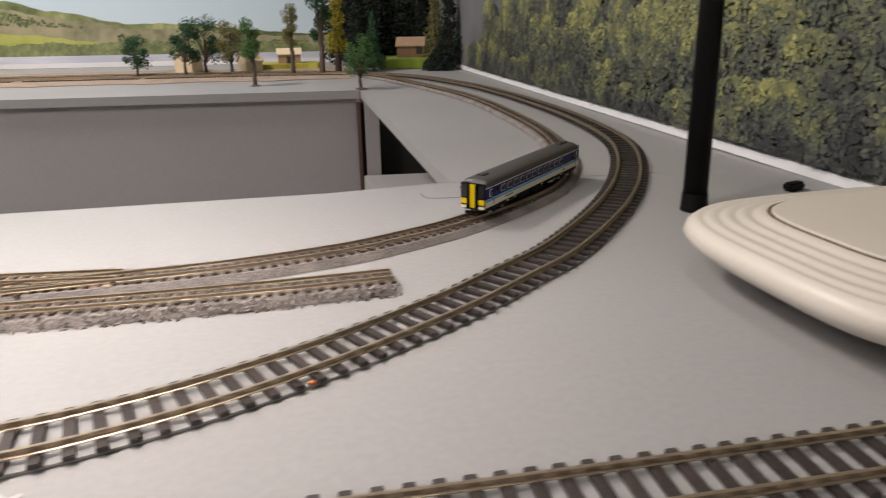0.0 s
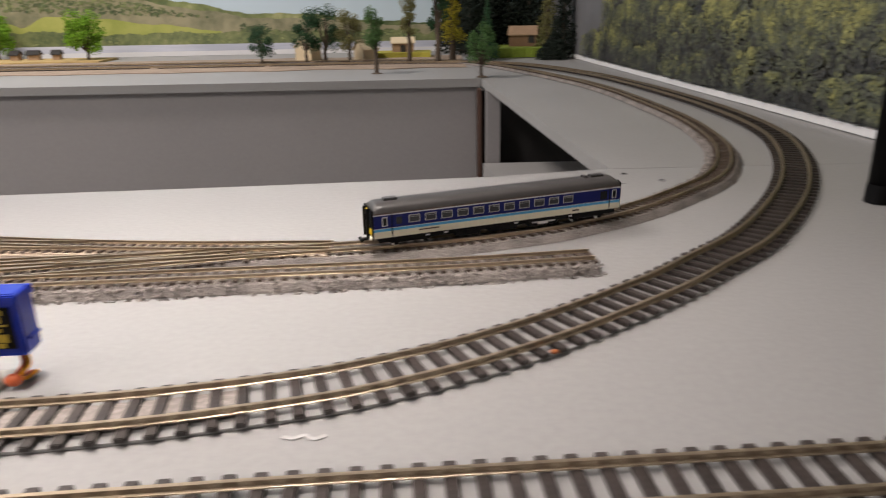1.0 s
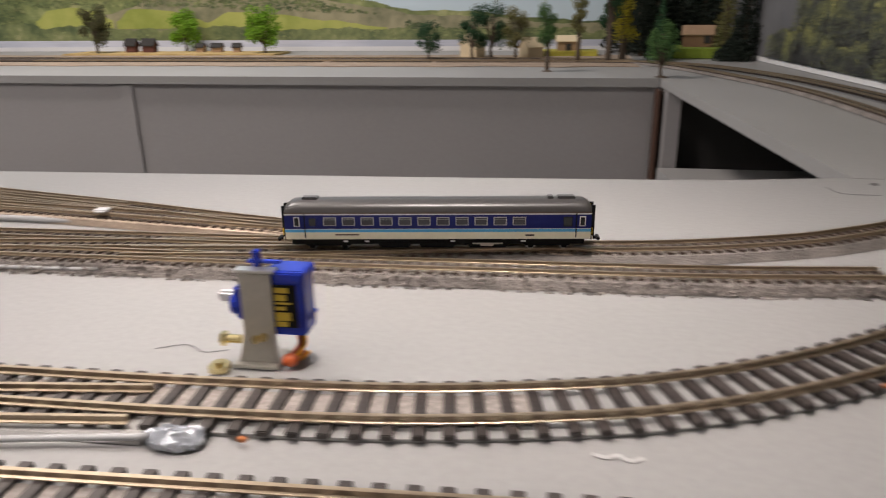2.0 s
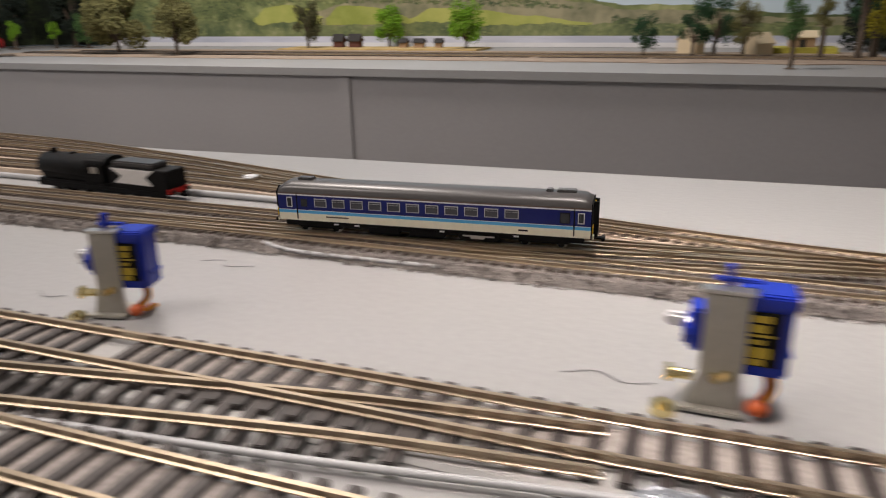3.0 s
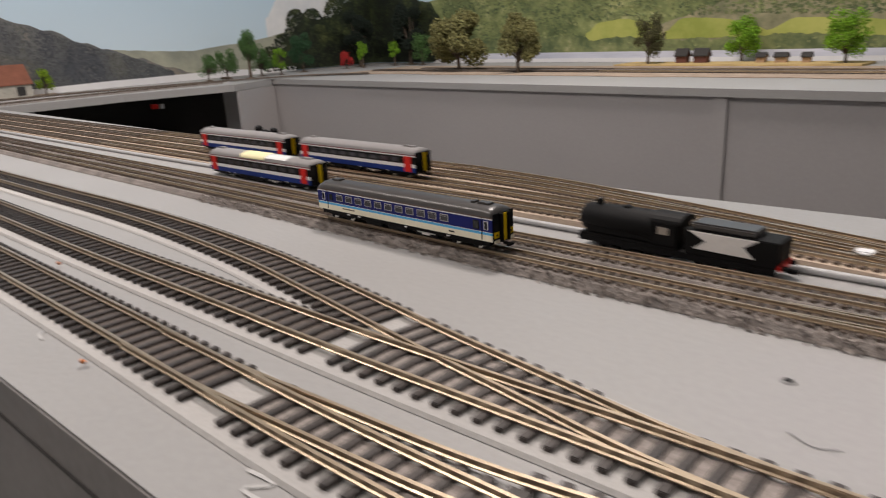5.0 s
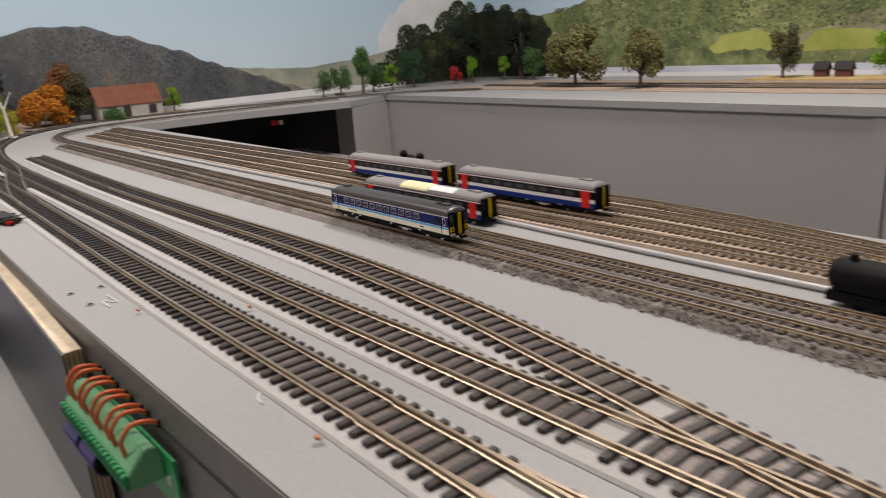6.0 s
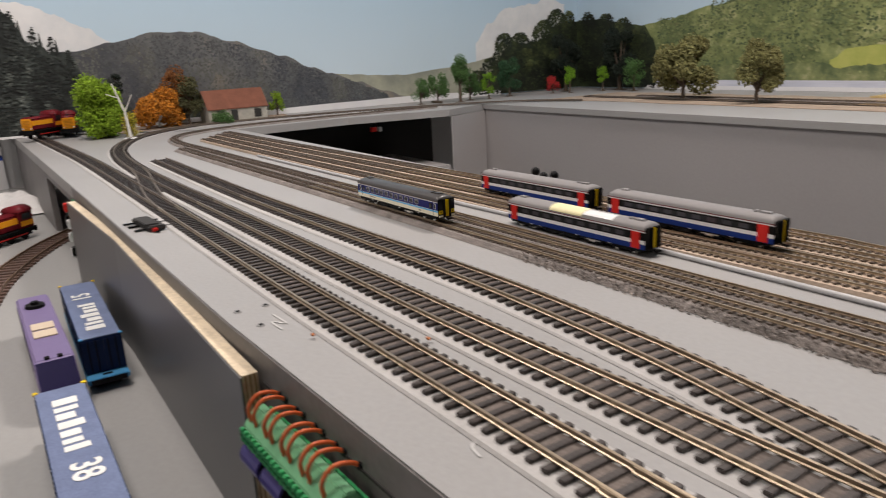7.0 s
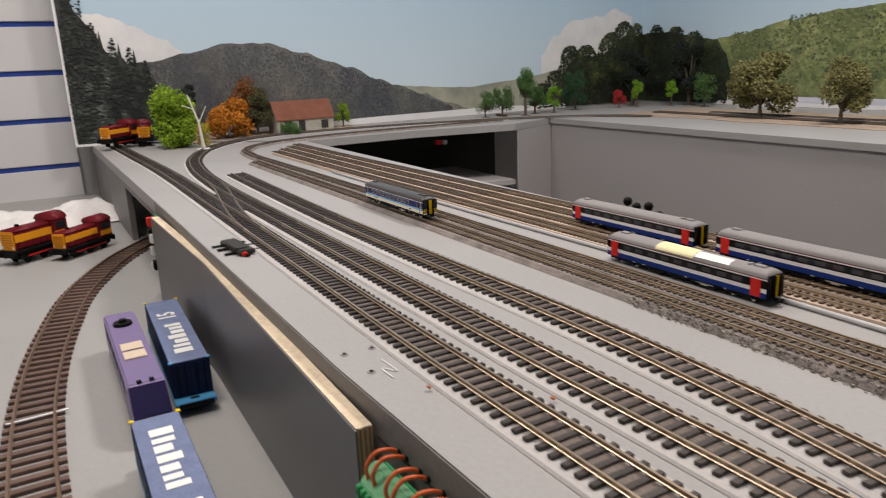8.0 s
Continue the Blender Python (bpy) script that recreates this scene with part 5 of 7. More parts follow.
def black_steam_loco():
    loco = empty("steam_locomotive", pose(-0.4855, 0.4450, 0.0006, 0, 0, -1.0) @ Matrix.Diagonal((0.86, 0.95, 0.87, 1)), label="matt black model steam locomotive and tender with metal patch", category="model train", group="model trains")
    JET = material("matt black loco paint", (0.006, 0.006, 0.0065), 0.6, 0, 0.2, 80, 0.2, 600, spec=0.15)
    bm = box(-0.064, 0.006, -0.0085, 0.0085, 0.0065, 0.0085, 0.0004)
    part("running_plate", bm, JET, loco)
    part("boiler_skirt", box(-0.0600, -0.0120, -0.0082, 0.0082, 0.0085, 0.0165, 0.0012), JET, loco)
    V, F = [], []
    for x, r in ((-0.064, 0.0076), (-0.0625, 0.0088), (-0.02, 0.0096), (-0.012, 0.0096)):
        for i in range(20):
            a = 2 * math.pi * i / 20
            V.append((x, r * math.cos(a), 0.0172 + r * math.sin(a)))
    for j in range(3):
        for i in range(20):
            F.append((j * 20 + i, (j + 1) * 20 + i, (j + 1) * 20 + (i + 1) % 20, j * 20 + (i + 1) % 20))
    F.append(tuple(range(20)))
    smooth(part("boiler", (V, F), JET, loco))
    for x, r, h in ((-0.054, 0.0026, 0.0045), (-0.034, 0.0030, 0.0026), (-0.020, 0.002, 0.002)):
        bm = bmesh.new()
        bmesh.ops.create_cone(bm, cap_ends=True, segments=14, radius1=r, radius2=r * 0.85, depth=h, matrix=Matrix.Translation((x, 0, 0.0248 + h / 2)))
        part("chimney" if h > 0.004 else "dome", bm, JET, loco)
    bm = box(-0.012, 0.004, -0.0088, 0.0088, 0.0085, 0.0225, 0.0005)
    part("cab", bm, JET, loco)
    part("cab_roof", roof_tuple(-0.0135, 0.0065, 0.0090, 0.0225, 0.0275), JET, loco)
    for sgn in (-1, 1):
        y0, y1 = sorted((sgn * 0.0088, sgn * 0.0090))
        part("cab_window", box(-0.008, -0.001, y0, y1, 0.0155, 0.0200), SILVER, loco)
        y0, y1 = sorted((sgn * 0.0062, sgn * 0.0072))
        for x in (-0.046, -0.030, -0.014):
            part("driving_wheel", disc_y(x, y0, y1, 0.0055, 0.0055, None, 18), JET, loco)
        for x in (0.018, 0.033, 0.048):
            part("tender_wheel", disc_y(x, y0, y1, 0.0040, 0.0040), JET, loco)
        y0, y1 = sorted((sgn * 0.0073, sgn * 0.0080))
        part("connecting_rod", box(-0.048, -0.012, y0, y1, 0.0048, 0.0058), SILVER, loco)
        y0, y1 = sorted((sgn * 0.0056, sgn * 0.0080))
        part("cylinder", box(-0.060, -0.050, y0, y1, 0.0035, 0.0080, 0.0008), JET, loco)
        part("valance", box(-0.064, 0.062, sgn * 0.0082 - 0.0004, sgn * 0.0082 + 0.0004, 0.0030, 0.0066), JET, loco)
    tender = part("tender", box(0.009, 0.063, -0.0085, 0.0085, 0.0065, 0.0215, 0.0005), JET, loco)
    bm = box(0.012, 0.050, -0.0070, 0.0070, 0.0215, 0.0255, 0.0010)
    part("coal_rail", bm, ROOFGREY, tender)
    for sgn in (-1, 1):
        y0, y1 = sorted((sgn * 0.0086, sgn * 0.0090))
        bm = bmesh.new()
        pts = [(0.012, 0.0210), (0.052, 0.0210), (0.044, 0.0160), (0.050, 0.0105), (0.015, 0.0108), (0.022, 0.0160)]
        lo = [bm.verts.new((x, y0, z)) for x, z in pts]
        hi = [bm.verts.new((x, y1, z)) for x, z in pts]
        bm.faces.new(lo)
        bm.faces.new(hi[::-1])
        for i in range(6):
            bm.faces.new((lo[i], hi[i], hi[(i + 1) % 6], lo[(i + 1) % 6]))
        bmesh.ops.recalc_face_normals(bm, faces=bm.faces[:])
        part("tender_patch", bm, material("bare primer patch", (0.74, 0.72, 0.70), 0.5), tender, "pale unpainted patch")
    part("buffer_beam", box(0.0630, 0.0642, -0.0085, 0.0085, 0.0060, 0.0090), RED, loco)
    for sgn in (-1, 1):
        bm = bmesh.new()
        bmesh.ops.create_cone(bm, cap_ends=True, segments=10, radius1=0.0012, radius2=0.0012, depth=0.003, matrix=Matrix.Translation((0.0655, sgn * 0.006, 0.0075)) @ Matrix.Rotation(math.pi / 2, 4, "Y"))
        part("buffer", bm, JET, loco)
    part("coupling", box(0.0642, 0.071, -0.0015, 0.0015, 0.0035, 0.0055, 0.0003), BLACK, loco)


def roof_tuple(x0, x1, w, z0, z1, n=8):
    V, F = [], []
    for x in (x0, x1):
        for i in range(n + 1):
            a = math.pi * i / n
            V.append((x, -w * math.cos(a), z0 + (z1 - z0) * math.sin(a)))
    for i in range(n):
        F.append((i, n + 1 + i, n + 2 + i, i + 1))
    F.append(tuple(range(n + 1)))
    F.append(tuple(range(2 * n + 1, n, -1)))
    return V, F


black_steam_loco()


def shunter(m):
    """Maroon six-wheeled model diesel shunter with yellow ends, 1:76; its nose towards +x."""
    loco = empty("diesel_shunter", m, label="maroon and yellow model diesel shunter with black wheels", category="model train", group="diesel shunters")
    part("running_plate", box(-0.057, 0.057, -0.016, 0.016, 0.0135, 0.0165, 0.0005), BLACK, loco)
    bonnet = part("bonnet", box(-0.024, 0.052, -0.0105, 0.0105, 0.0165, 0.0365, 0.0015), MAROON, loco)
    smooth(part("bonnet_top", roof_tuple(-0.0235, 0.0515, 0.0104, 0.0365, 0.0400), MAROON, bonnet))
    part("nose", box(0.0521, 0.0535, -0.0108, 0.0108, 0.0165, 0.0370, 0.0006), ORANGE, loco)
    for i in range(6):
        part("grille_bar", box(0.0536, 0.0541, -0.008, 0.008, 0.0195 + i * 0.0026, 0.0205 + i * 0.0026), paint("shaded yellow", (0.5, 0.2, 0.02)) if i == 0 else GRILLE, loco)
    cab = part("cab", box(-0.055, -0.0245, -0.0150, 0.0150, 0.0165, 0.0400, 0.001), MAROON, loco)
    smooth(part("cab_roof", roof_tuple(-0.056, -0.0235, 0.0155, 0.0400, 0.0480), MAROON, cab))
    part("cab_back", box(-0.0562, -0.0551, -0.0135, 0.0135, 0.0175, 0.0390), ORANGE, cab)
    for s in (-1, 1):
        y0, y1 = sorted((s * 0.0106, s * 0.0116))
        part("side_stripe", box(-0.0235, 0.0515, y0, y1, 0.0250, 0.0330), ORANGE, bonnet)
        for i in range(5):
            x = -0.018 + i * 0.0145
            part("bonnet_door", box(x - 0.0058, x + 0.0058, min(s * 0.0117, s * 0.0120), max(s * 0.0117, s * 0.0120), 0.0185, 0.0245), MAROON, bonnet)
        y0, y1 = sorted((s * 0.0151, s * 0.0155))
        part("cab_window", box(-0.050, -0.030, y0, y1, 0.0290, 0.0375), GLASS, cab)
        part("cab_stripe", box(-0.054, -0.0255, y0, y1, 0.0200, 0.0270), ORANGE, cab)
        y0, y1 = sorted((s * 0.0085, s * 0.0105))
        for x in (-0.036, -0.002, 0.032):
            part("wheel", disc_y(x, y0, y1, 0.0090, 0.0090, None, 20), BLACK, loco)
        y0, y1 = sorted((s * 0.0120, s * 0.0135))
        part("side_frame", box(-0.050, 0.050, y0, y1, 0.0060, 0.0130, 0.0006), BLACK, loco)
        part("connecting_rod", box(-0.038, 0.034, min(s * 0.0137, s * 0.0145), max(s * 0.0137, s * 0.0145), 0.0080, 0.0095), RED, loco)
        for e in (-1, 1):
            bm = bmesh.new()
            bmesh.ops.create_cone(bm, cap_ends=True, segments=12, radius1=0.0028, radius2=0.0028, depth=0.005, matrix=Matrix.Translation((e * 0.0595, s * 0.0115, 0.0125)) @ Matrix.Rotation(math.pi / 2, 4, "Y"))
            part("buffer", bm, BLACK, loco)
        part("marker_lamp", box(0.0536, 0.0542, s * 0.0085 - 0.0012, s * 0.0085 + 0.0012, 0.0185, 0.0208), WHITEP, loco)
    part("chimney", disc_y(0.03, -0.002, 0.002, 0.0400, 0.0028), BLACK, loco)
    for e in (-1, 1):
        part("buffer_beam", box(min(e * 0.0570, e * 0.0582), max(e * 0.0570, e * 0.0582), -0.016, 0.016, 0.0090, 0.0165), BLACK, loco)
    return loco


GRILLE = paint("shaded yellow grille", (0.45, 0.18, 0.015))
sh = shunter(pose(-1.855, 0.046, LOW, 0, 0, -44) @ Matrix.Diagonal((0.98, 1.18, 1.24, 1)))
copy_thing(sh, pose(-1.870, -0.026, LOW, 0, 0, -48) @ Matrix.Diagonal((0.98, 1.18, 1.24, 1)))
copy_thing(sh, pose(-2.345, 0.166, 0.0062, 0, 0, -42) @ Matrix.Diagonal((0.92, 1.02, 1.02, 1)))
copy_thing(sh, pose(-2.390, 0.226, 0.0006, 0, 0, -6) @ Matrix.Diagonal((0.92, 1.02, 1.02, 1)))


# ---- lower level: curved track, wagons, partition ----
def wide_track():
    pts = [(-0.60, 0.03), (-0.80, -0.006), (-1.000, -0.022), (-1.180, -0.0245), (-1.330, -0.015), (-1.460, 0.003), (-1.565, 0.023), (-1.655, 0.051), (-1.73, 0.081), (-1.80, 0.117), (-1.90, 0.185), (-2.0, 0.27)]
    thing = empty("track_lower", label="curved wide model track with brown sleepers on the lower board", category="model track", group="model tracks")
    line = spline(pts, 0.01)
    BROWNT = material("reddish brown sleeper", (0.115, 0.068, 0.052), 0.6, 0, 0.25, 40, 0.2, 500, random_tone=0.4)
    for s in (-1, 1):
        part("rail", sweep(line, rail_profile(0.0036, 0.0016), LOW + 0.0032, s * 0.0165), material("dull brown rail", (0.20, 0.13, 0.09), 0.4, 0.6) if s < 0 else BROWNRAIL, thing)
    spots = spline(pts, 0.0160)
    me = None
    for p, t in zip(spots, sides(spots)):
        if me is None:
            ob = part("sleeper", box(-0.0036, 0.0036, -0.0245, 0.0245, 0, 0.0032, 0.0004), BROWNT, thing)
            me = ob.data
        else:
            ob = new("sleeper", me)
            ob.parent = thing
        ob.matrix_basis = Matrix.Translation((p.x, p.y, LOW + 0.0002)) @ Matrix.Rotation(math.atan2(t.y, t.x) + random.uniform(-0.01, 0.01), 4, "Z")
    part("edge_wire", sweep(line[:48], [(-0.0007, 0), (0.0007, 0), (0.0007, 0.0014), (-0.0007, 0.0014)], LOW + 0.0004, 0.0262), WHITE, thing)
    part("cross_tie", box(-0.0012, 0.0012, -0.024, 0.026, 0.0034, 0.0046), WHITE, thing).matrix_basis = Matrix.Translation((-1.185, -0.0225, LOW)) @ Matrix.Rotation(0.06, 4, "Z")


BROWNRAIL = material("dull brown rail head", (0.22, 0.145, 0.10), 0.4, 0.6)
wide_track()

# container colours: roof much paler than the sides
CONT_TOP = paint("pale blue container roof", (0.16, 0.20, 0.33), 0.45, 0.2)
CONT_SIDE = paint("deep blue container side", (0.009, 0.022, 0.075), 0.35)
WAGBLUE = paint("light blue wagon frame", (0.09, 0.34, 0.62), 0.4)


def text_part(name, body, size, m, mat, parent):
    cu = bpy.data.curves.new(name, "FONT")
    cu.body, cu.size, cu.extrude, cu.align_x, cu.align_y = body, size, 0.0002, "CENTER", "CENTER"
    cu.offset = size * 0.022
    tmp = bpy.data.objects.new("tmp", cu)
    me = bpy.data.meshes.new_from_object(tmp)
    bpy.data.objects.remove(tmp)
    me.materials.append(mat)
    ob = new(name, me)
    ob.parent = parent
    ob.matrix_basis = m
    return ob


def container_wagon(m, number, flip):
    wagon = empty("container_wagon", m, label="light blue model flat wagon carrying a blue container", category="model wagon", group="container wagons")
    frame_ob = part("wagon_frame", box(-0.112, 0.112, -0.0165, 0.0165, 0.0085, 0.0135, 0.0006), WAGBLUE, wagon)
    for x in (-0.104, -0.096, 0.096, 0.104):
        part("deck_slot", box(x - 0.0018, x + 0.0018, -0.004, 0.004, 0.0136, 0.0140), BLACK, frame_ob)
    for s in (-1, 1):
        part("sole_bar", box(-0.112, 0.112, min(s * 0.0166, s * 0.0176), max(s * 0.0166, s * 0.0176), 0.0095, 0.0130), WAGBLUE, frame_ob)
    for x in (-0.085, 0.085):
        b = part("bogie", box(x - 0.017, x + 0.017, -0.0125, 0.0125, 0.0030, 0.0085, 0.001), BLACK, wagon)
        for dx in (-0.011, 0.011):
            for s in (-1, 1):
                part("wheel", disc_y(x + dx, s * 0.0085, s * 0.0105, 0.0063, 0.0063), BLACK, b)
    for e in (-1, 1):
        part("buffer_beam", box(min(e * 0.1121, e * 0.1135), max(e * 0.1121, e * 0.1135), -0.015, 0.015, 0.0085, 0.0130), BLACK, wagon)
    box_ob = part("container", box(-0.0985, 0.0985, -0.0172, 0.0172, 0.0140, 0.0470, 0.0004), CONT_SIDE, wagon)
    part("container_roof", box(-0.0980, 0.0980, -0.0168, 0.0168, 0.0471, 0.0480, 0.0002), CONT_TOP, box_ob, "pale blue container roof")
    for i in range(30):
        x = -0.093 + i * 0.0064
        for s in (-1, 1):
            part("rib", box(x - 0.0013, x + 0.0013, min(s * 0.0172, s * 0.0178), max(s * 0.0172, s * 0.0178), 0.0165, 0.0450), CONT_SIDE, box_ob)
    for x in (-0.098, 0.098):
        for y in (-0.0166, 0.0166):
            part("corner_casting", box(x - 0.002, x + 0.002, y - 0.0018, y + 0.0018, 0.0472, 0.0486, 0.0003), YELLOW if x < 0 else WAGBLUE, box_ob)
    for e in (-1, 1):
        for y in (-0.0085, 0.0085):
            x0, x1 = sorted((e * 0.0986, e * 0.0992))
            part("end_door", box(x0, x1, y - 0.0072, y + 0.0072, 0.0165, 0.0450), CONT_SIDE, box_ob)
        for y in (-0.0115, -0.005, 0.005, 0.0115):
            part("lock_bar", box(min(e * 0.0993, e * 0.1001), max(e * 0.0993, e * 0.1001), y - 0.0005, y + 0.0005, 0.0155, 0.0455), BLACK, box_ob)
    turn = Matrix.Rotation(math.pi if flip else 0, 4, "Z")
    WH = TEXTWHITE
    # the maker's name stands as plain white blocks, seven of its size
    for i, (h, w) in enumerate(((0.0165, 0.0140), (0.0155, 0.0100), (0.0125, 0.0130), (0.0165, 0.0130), (0.0125, 0.0120), (0.0125, 0.0095), (0.0155, 0.0100))):
        x = (-0.070, -0.0565, -0.044, -0.0295, -0.0155, -0.0035, 0.0070)[i]
        b = part("name_block", box(x - w / 2 + 0.0012, x + w / 2 - 0.0012, -0.0078, -0.0078 + h, 0.0481, 0.0484, 0.0001), WH, box_ob)
        b.matrix_basis = turn
    text_part("number", number, 0.0245, turn @ Matrix.Translation((0.040, 0.0004, 0.0483)), WH, box_ob)
    return wagon


TEXTWHITE = paint("white lettering", (0.82, 0.82, 0.80), 0.5)
container_wagon(pose(-1.228, 0.107, LOW, 0, 0, -0.5), "15", True)
container_wagon(pose(-0.9345, 0.0655, LOW, 0, 0, 0.6), "38", False)


def purple_loco():
    loco = empty("diesel_locomotive", pose(-1.205, 0.0645, LOW, 0, 0, 1.2), label="purple model diesel locomotive with dark sloping cab", category="model train", group="model trains")
    bm = bmesh.new()
    w, zt = 0.0155, 0.046
    prof = [(-0.118, 0.010), (0.118, 0.010), (0.121, 0.024), (0.098, zt), (-0.112, zt), (-0.119, 0.026)]
    lo = [bm.verts.new((x, -w, z)) for x, z in prof]
    hi = [bm.verts.new((x, w, z)) for x, z in prof]
    bm.faces.new(lo)
    bm.faces.new(hi[::-1])
    for i in range(6):
        bm.faces.new((lo[i], hi[i], hi[(i + 1) % 6], lo[(i + 1) % 6]))
    bmesh.ops.recalc_face_normals(bm, faces=bm.faces[:])
    bmesh.ops.bevel(bm, geom=[e for e in bm.edges if abs(e.verts[0].co.z - zt) < 1e-4 or abs(e.verts[1].co.z - zt) < 1e-4], offset=0.0018, segments=3, affect="EDGES")
    body = part("body", bm, PURPLE, loco)
    V = [(0.1003, -0.0146, 0.0446), (0.1003, 0.0146, 0.0446), (0.1211, 0.0150, 0.0246), (0.1211, -0.0150, 0.0246)]
    V += [(x + 0.0006, y, z + 0.0006) for x, y, z in V]
    part("cab_screen", (V, [(4, 7, 6, 5), (0, 1, 5, 4), (1, 2, 6, 5), (2, 3, 7, 6), (3, 0, 4, 7)]), DPURPLE, loco, "dark purple sloping cab front")
    CREAMV = paint("cream roof vent", (0.62, 0.52, 0.40))
    for x in (0.028, 0.004):
        part("roof_vent", box(x - 0.010, x + 0.010, -0.0098, 0.0098, zt + 0.0001, zt + 0.0012, 0.0004), CREAMV, body)
    bm = bmesh.new()
    bmesh.ops.create_cone(bm, cap_ends=True, segments=24, radius1=0.0095, radius2=0.0090, depth=0.003, matrix=Matrix.Translation((-0.068, 0, zt + 0.0016)))
    fan = part("fan", bm, BLACK, body)
    bm = bmesh.new()
    bmesh.ops.create_cone(bm, cap_ends=True, segments=16, radius1=0.004, radius2=0.0035, depth=0.003, matrix=Matrix.Translation((-0.068, 0, zt + 0.0046)))
    part("fan_hub", bm, BLACK, fan)
    for s in (-1, 1):
        for i in range(6):
            x = -0.09 + i * 0.03
            part("side_grille", box(x - 0.010, x + 0.010, min(s * w, s * (w + 0.0004)), max(s * w, s * (w + 0.0004)), 0.028, 0.040), DPURPLE, body)
        for x in (0.096, 0.104):
            part("roof_lamp", box(x - 0.001, x + 0.001, s * 0.005 - 0.002, s * 0.005 + 0.002, zt - 0.004, zt + 0.001) if x < 0.1 else box(0.0915, 0.0930, s * 0.005 - 0.002, s * 0.005 + 0.002, zt, zt + 0.0008), BLACK, body)
    for x in (-0.080, 0.080):
        b = part("bogie", box(x - 0.026, x + 0.026, -0.0150, 0.0150, 0.0035, 0.0100, 0.001), BLACK, loco)
        for dx in (-0.018, 0, 0.018):
            for s in (-1, 1):
                part("wheel", disc_y(x + dx, s * 0.0085, s * 0.0110, 0.0070, 0.0070), BLACK, b)
    for e in (-1, 1):
        for s in (-1, 1):
            bm = bmesh.new()
            bmesh.ops.create_cone(bm, cap_ends=True, segments=12, radius1=0.003, radius2=0.003, depth=0.006, matrix=Matrix.Translation((e * 0.122, s * 0.0115, 0.0135)) @ Matrix.Rotation(math.pi / 2, 4, "Y"))
            part("buffer", bm, BLACK, loco)


purple_loco()

# partition of plywood, its near face painted grey
PLY = material("bare plywood edge", (0.70, 0.59, 0.43), 0.75, 0, 0.25, 40, 0.4, 300)
DARKPLY = material("dark plywood ply", (0.30, 0.19, 0.10), 0.8, 0, 0.2, 60)
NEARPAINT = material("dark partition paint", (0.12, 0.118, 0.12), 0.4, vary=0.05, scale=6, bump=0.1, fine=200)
partition = empty("partition_board", label="plywood partition with raw edge and dark grey face", category="partition")
part("core", prism([(-1.475, 0.1255), (-1.20, 0.1400), (-0.81, 0.1435), (-0.81, 0.1525), (-1.20, 0.1490), (-1.475, 0.1345)], LOW, -0.012), PLY, partition)
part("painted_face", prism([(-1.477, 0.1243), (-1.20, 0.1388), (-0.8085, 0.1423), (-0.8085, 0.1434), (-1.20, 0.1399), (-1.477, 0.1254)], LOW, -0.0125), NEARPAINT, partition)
for i in range(3):
    y = 0.1450 + i * 0.0026
    part("ply_line", box(-0.8099, -0.8092, y, y + 0.0009, LOW, -0.0125), DARKPLY, partition)


# ---- electrics ----
GREEN = material("green terminal plastic", (0.03, 0.30, 0.10), 0.35, 0, 0.15, 80)
LIGHTGREEN = material("pale green terminal top", (0.16, 0.42, 0.22), 0.4, 0, 0.15, 80)
WIRE = material("orange wire sheath", (0.62, 0.12, 0.03), 0.4)
CAPBLUE = material("violet plastic knob", (0.04, 0.03, 0.16), 0.3)


def tube(points, r, n=7, steps=8):
    """(verts, faces) of a round wire through 3D points."""
    P = [Vector(p) for p in points]
    P = [P[0] * 2 - P[1]] + P + [P[-1] * 2 - P[-2]]
    line = []
    for i in range(1, len(P) - 2):
        a, b, c, d = P[i - 1:i + 3]
        for k in range(steps):
            u = k / steps
            line.append(0.5 * (2 * b + (c - a) * u + (2 * a - 5 * b + 4 * c - d) * u * u + (3 * b - a - 3 * c + d) * u ** 3))
    line.append(P[-2])
    V, F = [], []
    for i, p in enumerate(line):
        t = (line[min(i + 1, len(line) - 1)] - line[max(i - 1, 0)]).normalized()
        s = t.cross(Vector((0.13, 0.31, 0.94))).normalized()
        q = t.cross(s)
        for k in range(n):
            a = 2 * math.pi * k / n
            V.append(tuple(p + s * math.cos(a) * r + q * math.sin(a) * r))
    for i in range(len(line) - 1):
        for k in range(n):
            F.append((i * n + k, i * n + (k + 1) % n, (i + 1) * n + (k + 1) % n, (i + 1) * n + k))
    F += [tuple(range(n))[::-1], tuple((len(line) - 1) * n + k for k in range(n))]
    return V, F


